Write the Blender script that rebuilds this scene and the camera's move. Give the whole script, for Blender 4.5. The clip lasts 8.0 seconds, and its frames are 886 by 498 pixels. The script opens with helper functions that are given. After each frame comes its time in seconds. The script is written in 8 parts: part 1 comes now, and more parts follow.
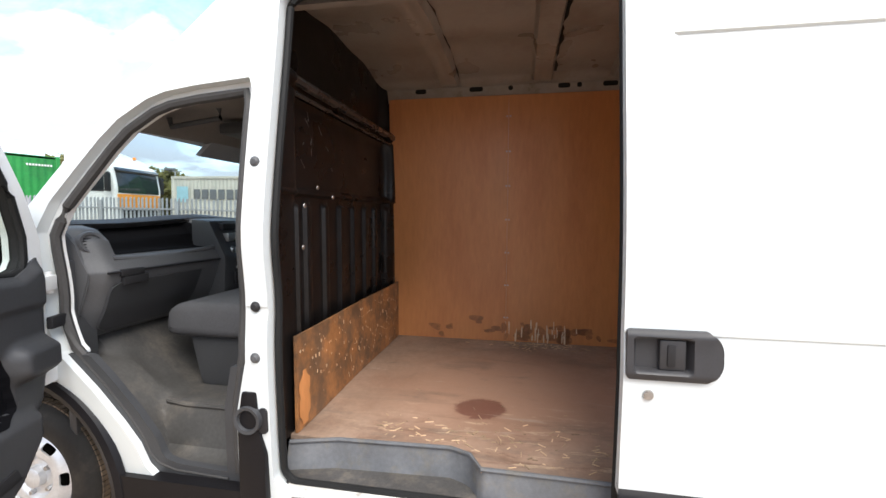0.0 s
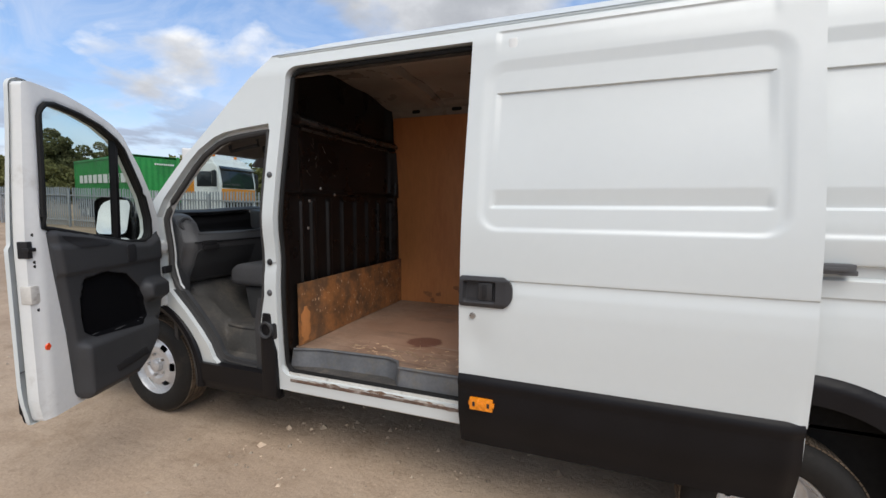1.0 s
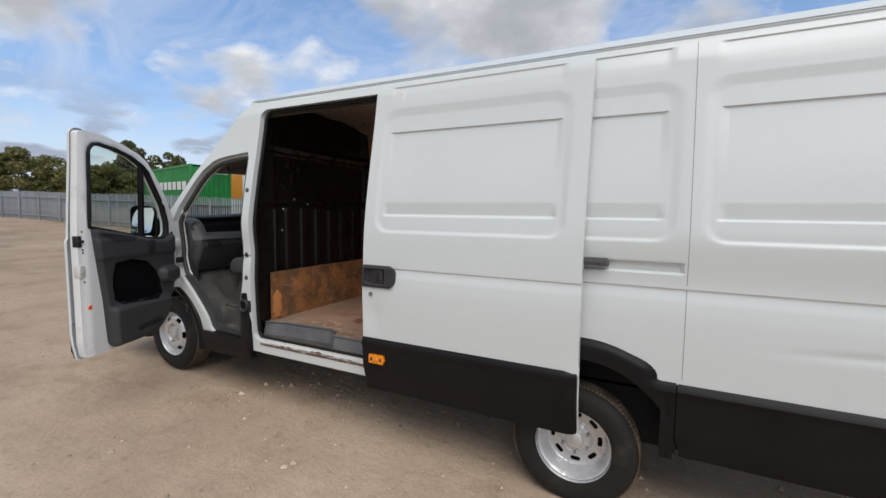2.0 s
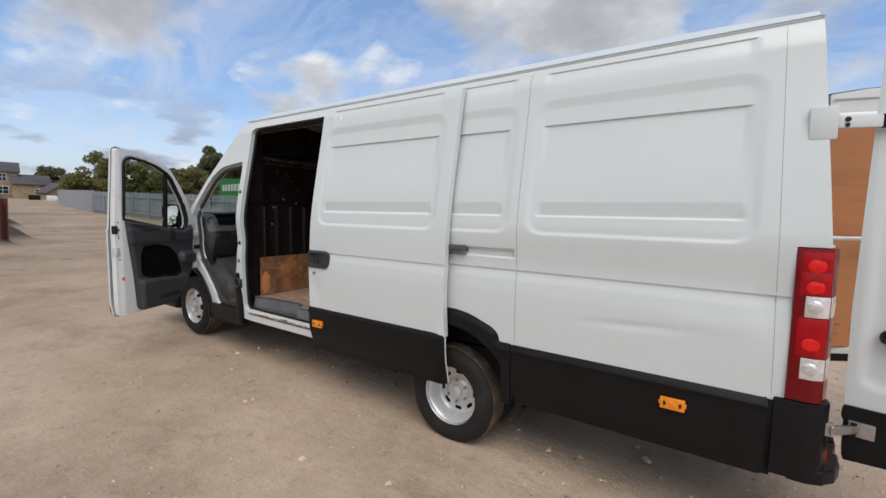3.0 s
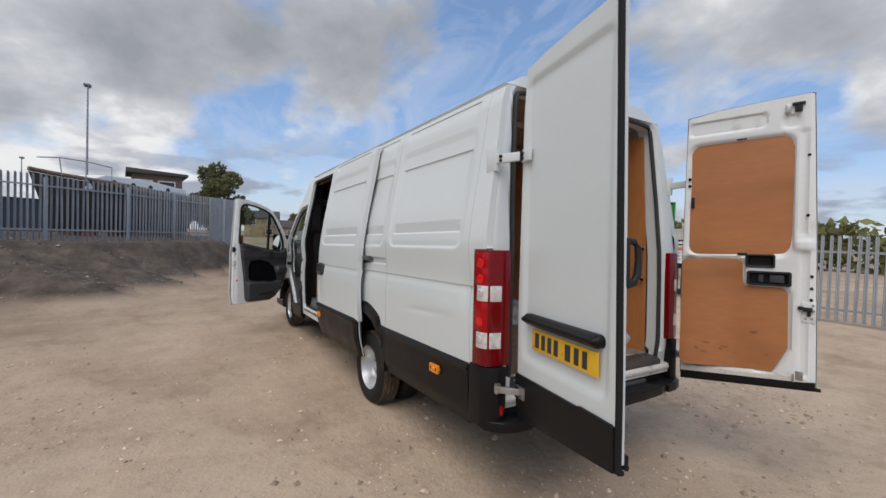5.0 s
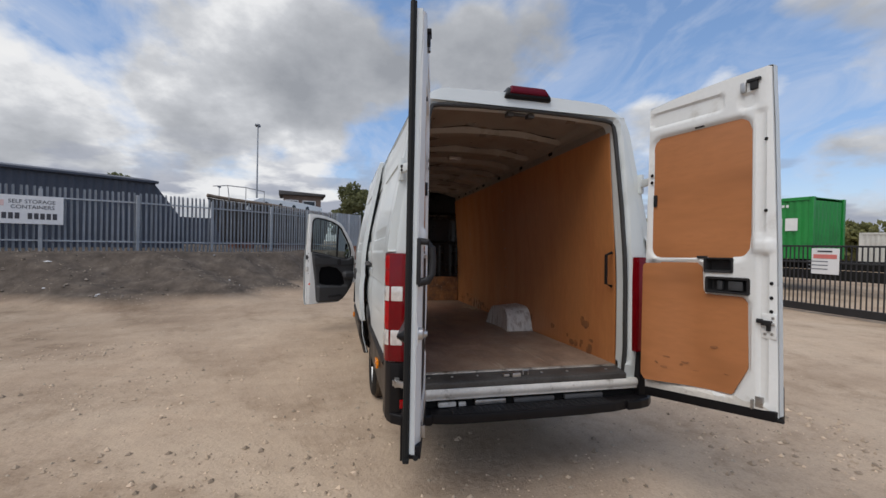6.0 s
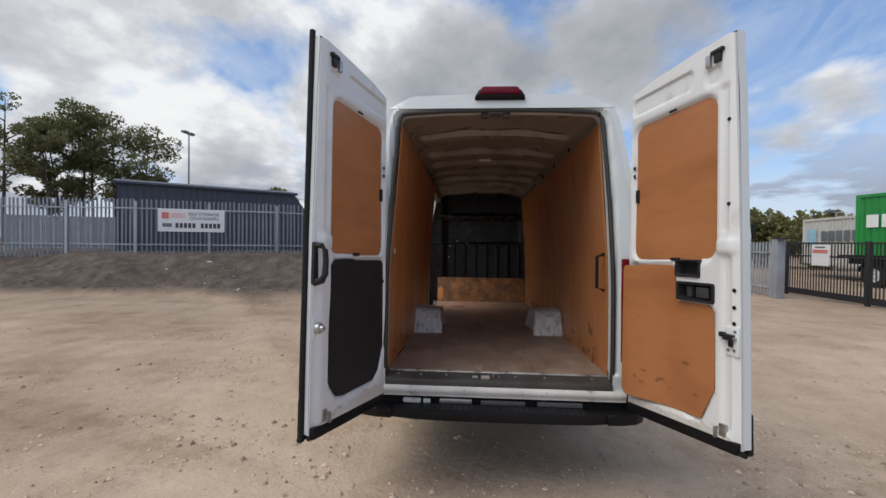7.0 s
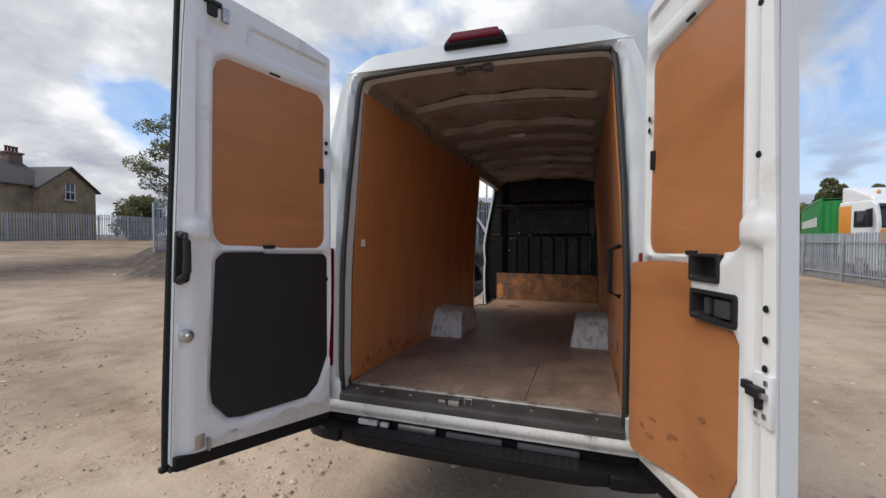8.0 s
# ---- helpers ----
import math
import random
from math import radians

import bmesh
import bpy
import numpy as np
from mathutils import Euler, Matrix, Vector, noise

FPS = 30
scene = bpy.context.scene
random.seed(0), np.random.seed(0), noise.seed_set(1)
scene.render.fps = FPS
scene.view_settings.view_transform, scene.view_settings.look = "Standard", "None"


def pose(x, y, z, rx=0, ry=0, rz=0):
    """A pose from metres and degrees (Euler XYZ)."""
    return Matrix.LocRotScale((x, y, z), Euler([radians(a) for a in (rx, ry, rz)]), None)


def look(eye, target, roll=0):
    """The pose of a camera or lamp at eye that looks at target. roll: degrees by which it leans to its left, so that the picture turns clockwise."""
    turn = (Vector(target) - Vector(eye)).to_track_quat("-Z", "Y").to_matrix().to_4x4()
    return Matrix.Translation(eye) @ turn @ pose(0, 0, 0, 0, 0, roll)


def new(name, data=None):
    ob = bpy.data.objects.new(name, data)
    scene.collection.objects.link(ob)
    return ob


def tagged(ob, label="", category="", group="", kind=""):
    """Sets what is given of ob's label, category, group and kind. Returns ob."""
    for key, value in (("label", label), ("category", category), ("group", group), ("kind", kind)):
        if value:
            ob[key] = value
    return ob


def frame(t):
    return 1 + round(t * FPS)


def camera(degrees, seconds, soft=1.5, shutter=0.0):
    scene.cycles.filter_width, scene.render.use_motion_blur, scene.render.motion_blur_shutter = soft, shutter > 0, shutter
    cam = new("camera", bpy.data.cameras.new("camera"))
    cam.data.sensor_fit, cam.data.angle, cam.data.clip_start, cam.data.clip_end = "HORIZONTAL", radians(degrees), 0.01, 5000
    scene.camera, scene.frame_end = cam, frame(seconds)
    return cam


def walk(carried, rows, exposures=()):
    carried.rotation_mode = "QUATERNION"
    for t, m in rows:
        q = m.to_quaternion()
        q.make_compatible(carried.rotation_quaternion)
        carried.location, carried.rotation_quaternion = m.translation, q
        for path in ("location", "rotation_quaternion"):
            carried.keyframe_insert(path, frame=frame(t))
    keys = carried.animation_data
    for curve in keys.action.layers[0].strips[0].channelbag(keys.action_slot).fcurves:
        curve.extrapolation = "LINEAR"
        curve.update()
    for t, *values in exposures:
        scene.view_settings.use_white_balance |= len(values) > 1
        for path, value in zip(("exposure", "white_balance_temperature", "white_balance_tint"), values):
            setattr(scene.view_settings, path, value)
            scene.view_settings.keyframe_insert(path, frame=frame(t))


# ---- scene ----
cam = camera(92.1, 8.0)
PATH = [
    (0, (-3.735, -1.4, 1.605), (-4.087, 0.562, 1.439), 1.7),
    (0.5, (-3.295, -1.785, 1.6), (-3.87, 0.12, 1.403), 1.9),
    (1, (-2.778, -2.058, 1.634), (-3.475, -0.195, 1.42), 1.7),
    (1.5, (-2.223, -2.257, 1.657), (-3.016, -0.434, 1.44), 1.9),
    (1.7, (-1.999, -2.328, 1.666), (-2.832, -0.521, 1.463), 1.9),
    (2.8, (-0.672, -2.477, 1.716), (-1.743, -0.8, 1.52), 2.3),
    (3, (-0.387, -2.464, 1.707), (-1.515, -0.825, 1.507), 2.2),
    (3.5, (0.231, -2.397, 1.696), (-1.012, -0.84, 1.521), 2.2),
    (4, (0.857, -2.247, 1.687), (-0.528, -0.811, 1.551), 2.0),
    (4.5, (1.449, -1.948, 1.657), (-0.094, -0.68, 1.563), 1.9),
    (4.7, (1.678, -1.818, 1.652), (0.067, -0.635, 1.577), 1.9),
    (5.8, (2.554, -0.538, 1.657), (0.641, 0.044, 1.626), 1.6),
    (6, (2.69, -0.312, 1.655), (0.746, 0.156, 1.63), 1.3),
    (6.5, (2.984, 0.242, 1.693), (0.991, 0.414, 1.674), 1.0),
    (7, (2.888, 0.772, 1.682), (0.892, 0.647, 1.652), 0.7),
    (7.5, (2.625, 1.307, 1.666), (0.666, 0.905, 1.624), 0.5),
    (8, (2.137, 1.552, 1.663), (0.24, 0.921, 1.601), 0.2),
]
EXPOSURES = [(0, 1.74), (0.5, 0.98), (1, 0.62), (1.5, 0.48), (2.8, 0.42), (4.0, 0.37), (4.5, 0.32), (6.0, 0.28), (7.0, 0.38), (8, 0.52)]
walk(cam, [(t, look(eye, target, roll)) for t, eye, target, roll in PATH], EXPOSURES)

# ---- world, sun, exposure ----
world = bpy.data.worlds.new("sky")
scene.world = world
world.use_nodes = True
wn, wl = world.node_tree.nodes, world.node_tree.links
wn.clear()
SUN_EL, SUN_AZ = 56.0, 306.0        # degrees; azimuth counted from +x towards +y


def wnode(kind, **values):
    n = wn.new(kind)
    for k, v in values.items():
        n.inputs[k.replace("_", " ")].default_value = v
    return n


sky = wn.new("ShaderNodeTexSky")
sky.sky_type, sky.sun_disc = "NISHITA", False
sky.sun_elevation, sky.sun_rotation = radians(SUN_EL), radians(90 - SUN_AZ)
sky.air_density, sky.dust_density, sky.ozone_density = 1.0, 0.3, 2.0
wtc = wn.new("ShaderNodeTexCoord")
wsep = wn.new("ShaderNodeSeparateXYZ")
wl.new(wtc.outputs["Generated"], wsep.inputs[0])
wadd = wn.new("ShaderNodeMath"); wadd.operation = "MAXIMUM"; wadd.inputs[1].default_value = 0.0
wl.new(wsep.outputs["Z"], wadd.inputs[0])
wadd2 = wn.new("ShaderNodeMath"); wadd2.operation = "ADD"; wadd2.inputs[1].default_value = 0.45
wl.new(wadd.outputs[0], wadd2.inputs[0])
wdiv = wn.new("ShaderNodeVectorMath"); wdiv.operation = "DIVIDE"
wcmb = wn.new("ShaderNodeCombineXYZ")
for i in range(3):
    wl.new(wadd2.outputs[0], wcmb.inputs[i])
wl.new(wtc.outputs["Generated"], wdiv.inputs[0]); wl.new(wcmb.outputs[0], wdiv.inputs[1])
wmap = wn.new("ShaderNodeMapping"); wmap.inputs["Location"].default_value = (3.1, 0.4, 0.0)
wl.new(wdiv.outputs[0], wmap.inputs[0])


def wmath(op, a, b):
    n = wn.new("ShaderNodeMath"); n.operation = op
    for k, v in enumerate((a, b)):
        if isinstance(v, (int, float)):
            n.inputs[k].default_value = v
        else:
            wl.new(v, n.inputs[k])
    return n.outputs[0]


def wramp(v, stops):
    r = wn.new("ShaderNodeValToRGB")
    while len(r.color_ramp.elements) < len(stops):
        r.color_ramp.elements.new(0.5)
    for e, (p, c) in zip(r.color_ramp.elements, stops):
        e.position, e.color = p, (*c, 1)
    wl.new(v, r.inputs[0])
    return r.outputs[0]


# heaped clouds: closed over the -x, -y side, broken up over the blue of the +y side
def bank_of(az, el, spread, gain):
    """A bank of cloud (or, with a negative gain, a break in it) round a direction of the sky."""
    d = wn.new("ShaderNodeVectorMath"); d.operation = "DOT_PRODUCT"
    wl.new(wtc.outputs["Generated"], d.inputs[0])
    a, e = radians(az), radians(el)
    d.inputs[1].default_value = (math.cos(a) * math.cos(e), math.sin(a) * math.cos(e), math.sin(e))
    r = wn.new("ShaderNodeMapRange"); r.interpolation_type = "SMOOTHSTEP"
    r.inputs[1].default_value, r.inputs[2].default_value, r.inputs[3].default_value, r.inputs[4].default_value = math.cos(radians(spread)), 1.0, 0.0, gain
    wl.new(d.outputs["Value"], r.inputs[0])
    return r.outputs[0]


lean = wmath("ADD", wmath("MULTIPLY", wsep.outputs["X"], -0.03), wmath("MULTIPLY", wsep.outputs["Y"], -0.055))
heavy = None
for bank in ((140, 14, 40, -0.13), (172, 9, 13, -0.07), (145, 14.8, 8, 0.12), (139, 15.5, 5, 0.05), (131.5, 17.5, 5, 0.09), (118, 24, 11, 0.20), (104, 23, 9, 0.16),
             (181, 20, 11, 0.13), (167, 21, 11, 0.18), (158, 23, 10, 0.15), (150, 27, 8, 0.12), (183, 12, 5, 0.15), (207, 24, 32, 0.080), (100, 15, 7, 0.15), (134, 16.5, 4.5, 0.07),
             (173, 24.5, 4, -0.13), (233, 12.5, 5, -0.13), (217, 9, 5, -0.08), (150, 6, 9, 0.08), (128, 6, 9, 0.08), (222, 23, 15, 0.05)):
    b = bank_of(*bank)
    lean = wmath("ADD", lean, b)
    if bank[2] >= 8 and bank[3] > 0.06:
        heavy = b if heavy is None else wmath("ADD", heavy, b)
heavy = wmath("ADD", heavy, bank_of(177, 20, 13, 0.20))
cloud = wnode("ShaderNodeTexNoise", Scale=2.6, Detail=10.0, Roughness=0.54, Distortion=0.12)
wl.new(wmap.outputs[0], cloud.inputs["Vector"])
dense_ = wmath("ADD", cloud.outputs[0], lean)
cover = wramp(dense_, [(0.435, (0, 0, 0)), (0.500, (0.55, 0.55, 0.55)), (0.57, (1, 1, 1))])
# the same clouds a little higher up: where they are dense, what lies below is a grey base
above = wn.new("ShaderNodeVectorMath"); above.operation = "SCALE"; above.inputs["Scale"].default_value = 0.93
wl.new(wdiv.outputs[0], above.inputs[0])
amap = wn.new("ShaderNodeMapping"); amap.inputs["Location"].default_value = (3.1, 0.4, 0.0)
wl.new(above.outputs[0], amap.inputs[0])
upper = wnode("ShaderNodeTexNoise", Scale=2.6, Detail=5.0, Roughness=0.5, Distortion=0.12)
wl.new(amap.outputs[0], upper.inputs["Vector"])
shade = wnode("ShaderNodeTexNoise", Scale=4.0, Detail=7.0, Roughness=0.6)
wl.new(wmap.outputs[0], shade.inputs["Vector"])
body = wmath("ADD", wmath("ADD", wmath("ADD", wmath("MULTIPLY", upper.outputs[0], 0.80), wmath("MULTIPLY", heavy, 0.80)), wmath("MULTIPLY", shade.outputs[0], 0.62)), -0.070)
tone = wramp(body, [(0.47, (1.0, 1.0, 1.0)), (0.585, (0.93, 0.94, 0.96)), (0.68, (0.66, 0.68, 0.72)), (0.80, (0.50, 0.52, 0.56)), (0.98, (0.36, 0.38, 0.42))])
haze = wmath("ADD", wmath("MULTIPLY", wmath("POWER", wmath("SUBTRACT", 1.0, wadd.outputs[0]), 7.0), 0.56), 0.30)
pale = wramp(wadd.outputs[0], [(0.0, (0.34, 0.40, 0.50)), (0.05, (0.46, 0.55, 0.70)), (0.10, (0.44, 0.57, 0.80)), (0.20, (0.28, 0.46, 0.84)), (0.40, (0.26, 0.45, 0.84))])
# thin high streaks drawn out over the blue
wisp_map = wn.new("ShaderNodeMapping")
wisp_map.inputs["Rotation"].default_value, wisp_map.inputs["Scale"].default_value = (0, 0, radians(38)), (1.0, 1.7, 1.0)
wl.new(wdiv.outputs[0], wisp_map.inputs[0])
wisp = wnode("ShaderNodeTexNoise", Scale=3.2, Detail=9.0, Roughness=0.60, Distortion=0.9)
wl.new(wisp_map.outputs[0], wisp.inputs["Vector"])
wisp_cover = wramp(wisp.outputs[0], [(0.42, (0, 0, 0)), (0.56, (0.30, 0.30, 0.30)), (0.72, (0.60, 0.60, 0.60))])
bg_wisp = wnode("ShaderNodeBackground", Strength=0.72)
bg_wisp.inputs["Color"].default_value = (0.66, 0.73, 0.88, 1)
bg_sky = wnode("ShaderNodeBackground", Strength=0.106)
wl.new(sky.outputs[0], bg_sky.inputs["Color"])
bg_pale = wnode("ShaderNodeBackground", Strength=0.86)
wl.new(pale, bg_pale.inputs["Color"])
bg_cloud = wnode("ShaderNodeBackground", Strength=0.72)
wl.new(tone, bg_cloud.inputs["Color"])
bg_scud = wnode("ShaderNodeBackground", Strength=0.80)
bg_scud.inputs["Color"].default_value = (0.31, 0.34, 0.43, 1)
# small grey clouds low over the horizon
low = wn.new("ShaderNodeMapping"); low.inputs["Scale"].default_value = (4.0, 4.0, 15.0)
wl.new(wtc.outputs["Generated"], low.inputs[0])
scud = wnode("ShaderNodeTexNoise", Scale=1.3, Detail=7.0, Roughness=0.5)
wl.new(low.outputs[0], scud.inputs["Vector"])
band = wramp(wadd.outputs[0], [(0.0, (0.7, 0.7, 0.7)), (0.09, (0.85, 0.85, 0.85)), (0.22, (0, 0, 0))])
scud_cover = wmath("MULTIPLY", wramp(scud.outputs[0], [(0.50, (0, 0, 0)), (0.57, (1, 1, 1))]), band)


def wshade(f, one, two):
    m = wn.new("ShaderNodeMixShader")
    wl.new(f, m.inputs[0]); wl.new(one.outputs[0], m.inputs[1]); wl.new(two.outputs[0], m.inputs[2])
    return m


wmix = wshade(scud_cover, wshade(cover, wshade(wisp_cover, wshade(haze, bg_sky, bg_pale), bg_wisp), bg_cloud), bg_scud)
wout = wn.new("ShaderNodeOutputWorld")
wl.new(wmix.outputs[0], wout.inputs[0])

sun = new("sun", bpy.data.lights.new("sun", "SUN"))
sun.data.energy, sun.data.angle, sun.data.color = 1.6, radians(48), (1.0, 0.95, 0.88)
sa, se = radians(SUN_AZ), radians(SUN_EL)
sun.matrix_world = look((30 * math.cos(sa) * math.cos(se), 30 * math.sin(sa) * math.cos(se), 30 * math.sin(se)), (0, 0, 0))
scene.view_settings.exposure = 0.0


# ---- materials ----
def mat(name, base, rough=0.6, metal=0.0, var=0.12, scale=6.0, fine=60.0, bump=0.0, bump_scale=None, tint=None, tint_scale=2.0,
        tint_at=(0.5, 0.65), spec=0.5, coat=0.0, stretch=(1, 1, 1), rough_var=0.1, island=0.0, rand=0.0):
    """Principled material: base colour varied at two scales, an optional second colour in patches, roughness variation and fine relief."""
    m = bpy.data.materials.new(name)
    m.use_nodes = True
    n, l = m.node_tree.nodes, m.node_tree.links
    p = n["Principled BSDF"]
    p.inputs["Roughness"].default_value, p.inputs["Metallic"].default_value = rough, metal
    p.inputs["Specular IOR Level"].default_value = spec
    p.inputs["Coat Weight"].default_value = coat
    tc = n.new("ShaderNodeTexCoord")
    mp = n.new("ShaderNodeMapping"); mp.inputs["Scale"].default_value = stretch
    l.new(tc.outputs["Object"], mp.inputs[0])

    def nz(s, d=4.0, r=0.55):
        t = n.new("ShaderNodeTexNoise")
        t.inputs["Scale"].default_value, t.inputs["Detail"].default_value, t.inputs["Roughness"].default_value = s, d, r
        l.new(mp.outputs[0], t.inputs["Vector"])
        return t.outputs[0]

    def rng(v, a, b, lo, hi):
        q = n.new("ShaderNodeMapRange")
        q.inputs[1].default_value, q.inputs[2].default_value, q.inputs[3].default_value, q.inputs[4].default_value = a, b, lo, hi
        l.new(v, q.inputs[0])
        return q.outputs[0]

    def mul(a, b):
        q = n.new("ShaderNodeMath"); q.operation = "MULTIPLY"
        l.new(a, q.inputs[0]); l.new(b, q.inputs[1])
        return q.outputs[0]

    big, small = nz(scale), nz(fine, 3.0)
    f = mul(rng(big, 0.3, 0.7, 1 - var, 1 + var), rng(small, 0.3, 0.7, 1 - var * 0.6, 1 + var * 0.6))
    if island:
        g = n.new("ShaderNodeNewGeometry")
        f = mul(f, rng(g.outputs["Random Per Island"], 0, 1, 1 - island, 1 + island))
    if rand:
        o = n.new("ShaderNodeObjectInfo")
        f = mul(f, rng(o.outputs["Random"], 0, 1, 1 - rand, 1 + rand))
    col = n.new("ShaderNodeMix"); col.data_type = "RGBA"; col.blend_type = "MULTIPLY"
    col.inputs[0].default_value = 1.0
    col.inputs[6].default_value = (*base, 1)
    if tint:
        tm = n.new("ShaderNodeMix"); tm.data_type = "RGBA"
        tm.inputs[6].default_value, tm.inputs[7].default_value = (*base, 1), (*tint, 1)
        l.new(rng(nz(tint_scale, 6.0, 0.65), *tint_at, 0, 1), tm.inputs[0])
        l.new(tm.outputs[2], col.inputs[6])
    l.new(f, col.inputs[7])
    l.new(col.outputs[2], p.inputs["Base Color"])
    if rough_var:
        l.new(rng(big, 0.3, 0.7, max(0.02, rough - rough_var), min(1, rough + rough_var)), p.inputs["Roughness"])
    if bump:
        b = n.new("ShaderNodeBump")
        b.inputs["Strength"].default_value, b.inputs["Distance"].default_value = 1.0, bump
        l.new(nz(bump_scale or fine, 5.0, 0.6), b.inputs["Height"])
        l.new(b.outputs[0], p.inputs["Normal"])
    return m


def glass_mat(name, tint=(0.9, 0.95, 0.93)):
    """Thin pane: clear, with a gloss that grows towards grazing angles."""
    m = bpy.data.materials.new(name)
    m.use_nodes = True
    n, l = m.node_tree.nodes, m.node_tree.links
    n.clear()
    tr, gl_, lw, pw, mr, mx, out = (n.new("ShaderNode" + k) for k in ("BsdfTransparent", "BsdfGlossy", "LayerWeight", "Math", "MapRange", "MixShader", "OutputMaterial"))
    tr.inputs[0].default_value = (*tint, 1)
    gl_.inputs["Roughness"].default_value = 0.02
    lw.inputs["Blend"].default_value = 0.5
    pw.operation = "POWER"; pw.inputs[1].default_value = 4.0
    mr.inputs[3].default_value, mr.inputs[4].default_value = 0.05, 0.85
    l.new(lw.outputs["Facing"], pw.inputs[0]); l.new(pw.outputs[0], mr.inputs[0])
    l.new(mr.outputs[0], mx.inputs[0]); l.new(tr.outputs[0], mx.inputs[1]); l.new(gl_.outputs[0], mx.inputs[2]); l.new(mx.outputs[0], out.inputs[0])
    return m


WHITE = mat("white_vehicle_paint", (0.645, 0.680, 0.680), 0.30, var=0.012, scale=1.5, fine=20, coat=0.14, rough_var=0.02)
WHITE_IN = mat("white_inner_paint", (0.74, 0.75, 0.74), 0.38, var=0.03, scale=3, fine=40, tint=(0.50, 0.48, 0.44), tint_scale=4.0, tint_at=(0.58, 0.78))
DIRTY_WHITE = mat("dirty_white_paint", (0.62, 0.60, 0.56), 0.5, var=0.10, scale=5, fine=50, tint=(0.15, 0.115, 0.09), tint_scale=9, tint_at=(0.58, 0.76))
TRIM = mat("black_plastic_trim", (0.0095, 0.0088, 0.0098), 0.36, var=0.15, scale=4, fine=120, bump=0.0003, bump_scale=220, spec=0.17, rough_var=0.06)
RUBBER = mat("black_rubber", (0.011, 0.011, 0.011), 0.65, var=0.2, scale=10, fine=90, spec=0.25)
TYRE = mat("black_tyre_rubber", (0.016, 0.015, 0.014), 0.7, var=0.2, scale=8, fine=60, tint=(0.045, 0.038, 0.03), tint_scale=6, tint_at=(0.55, 0.8), spec=0.3)
TREAD = mat("dusty_tyre_tread", (0.085, 0.062, 0.042), 0.9, var=0.25, scale=8, fine=60, tint=(0.17, 0.125, 0.085), tint_scale=9, tint_at=(0.42, 0.65))
STEEL = mat("silver_wheel_steel", (0.66, 0.67, 0.68), 0.36, metal=0.55, var=0.1, scale=8, fine=70, tint=(0.45, 0.42, 0.38), tint_scale=9, tint_at=(0.6, 0.85))
METAL = mat("bare_metal", (0.45, 0.44, 0.43), 0.35, metal=0.9, var=0.15, scale=20, fine=120)
SEAM = mat("grey_seam_sealer", (0.24, 0.25, 0.25), 0.6, var=0.1, scale=8)
SEAL_GREY = mat("grey_door_seal_rubber", (0.052, 0.050, 0.049), 0.6, var=0.12, scale=8, fine=70, spec=0.35)
HANDLE = mat("grey_handle_plastic", (0.034, 0.033, 0.035), 0.42, var=0.10, scale=8, fine=120, spec=0.4)
VISOR = mat("pale_grey_visor", (0.30, 0.31, 0.33), 0.7, var=0.06)
DARK = mat("dark_underbody", (0.011, 0.0105, 0.010), 0.85, var=0.3, scale=5, fine=40, spec=0.2)
PLY = mat("plywood_lining", (0.51, 0.208, 0.072), 0.40, var=0.10, scale=2.0, fine=22, stretch=(1.8, 1.8, 0.4), tint=(0.36, 0.130, 0.046), tint_scale=2.0, tint_at=(0.46, 0.74))
PLY_DOOR = mat("plywood_door_panel", (0.43, 0.172, 0.064), 0.5, var=0.08, scale=2.5, fine=24, stretch=(0.5, 1, 2), tint=(0.31, 0.122, 0.045), tint_scale=3, tint_at=(0.5, 0.78))
PLY_KICK = mat("scuffed_plywood", (0.36, 0.155, 0.055), 0.55, var=0.25, scale=5, fine=34, tint=(0.155, 0.084, 0.045), tint_scale=6.0, tint_at=(0.40, 0.60))


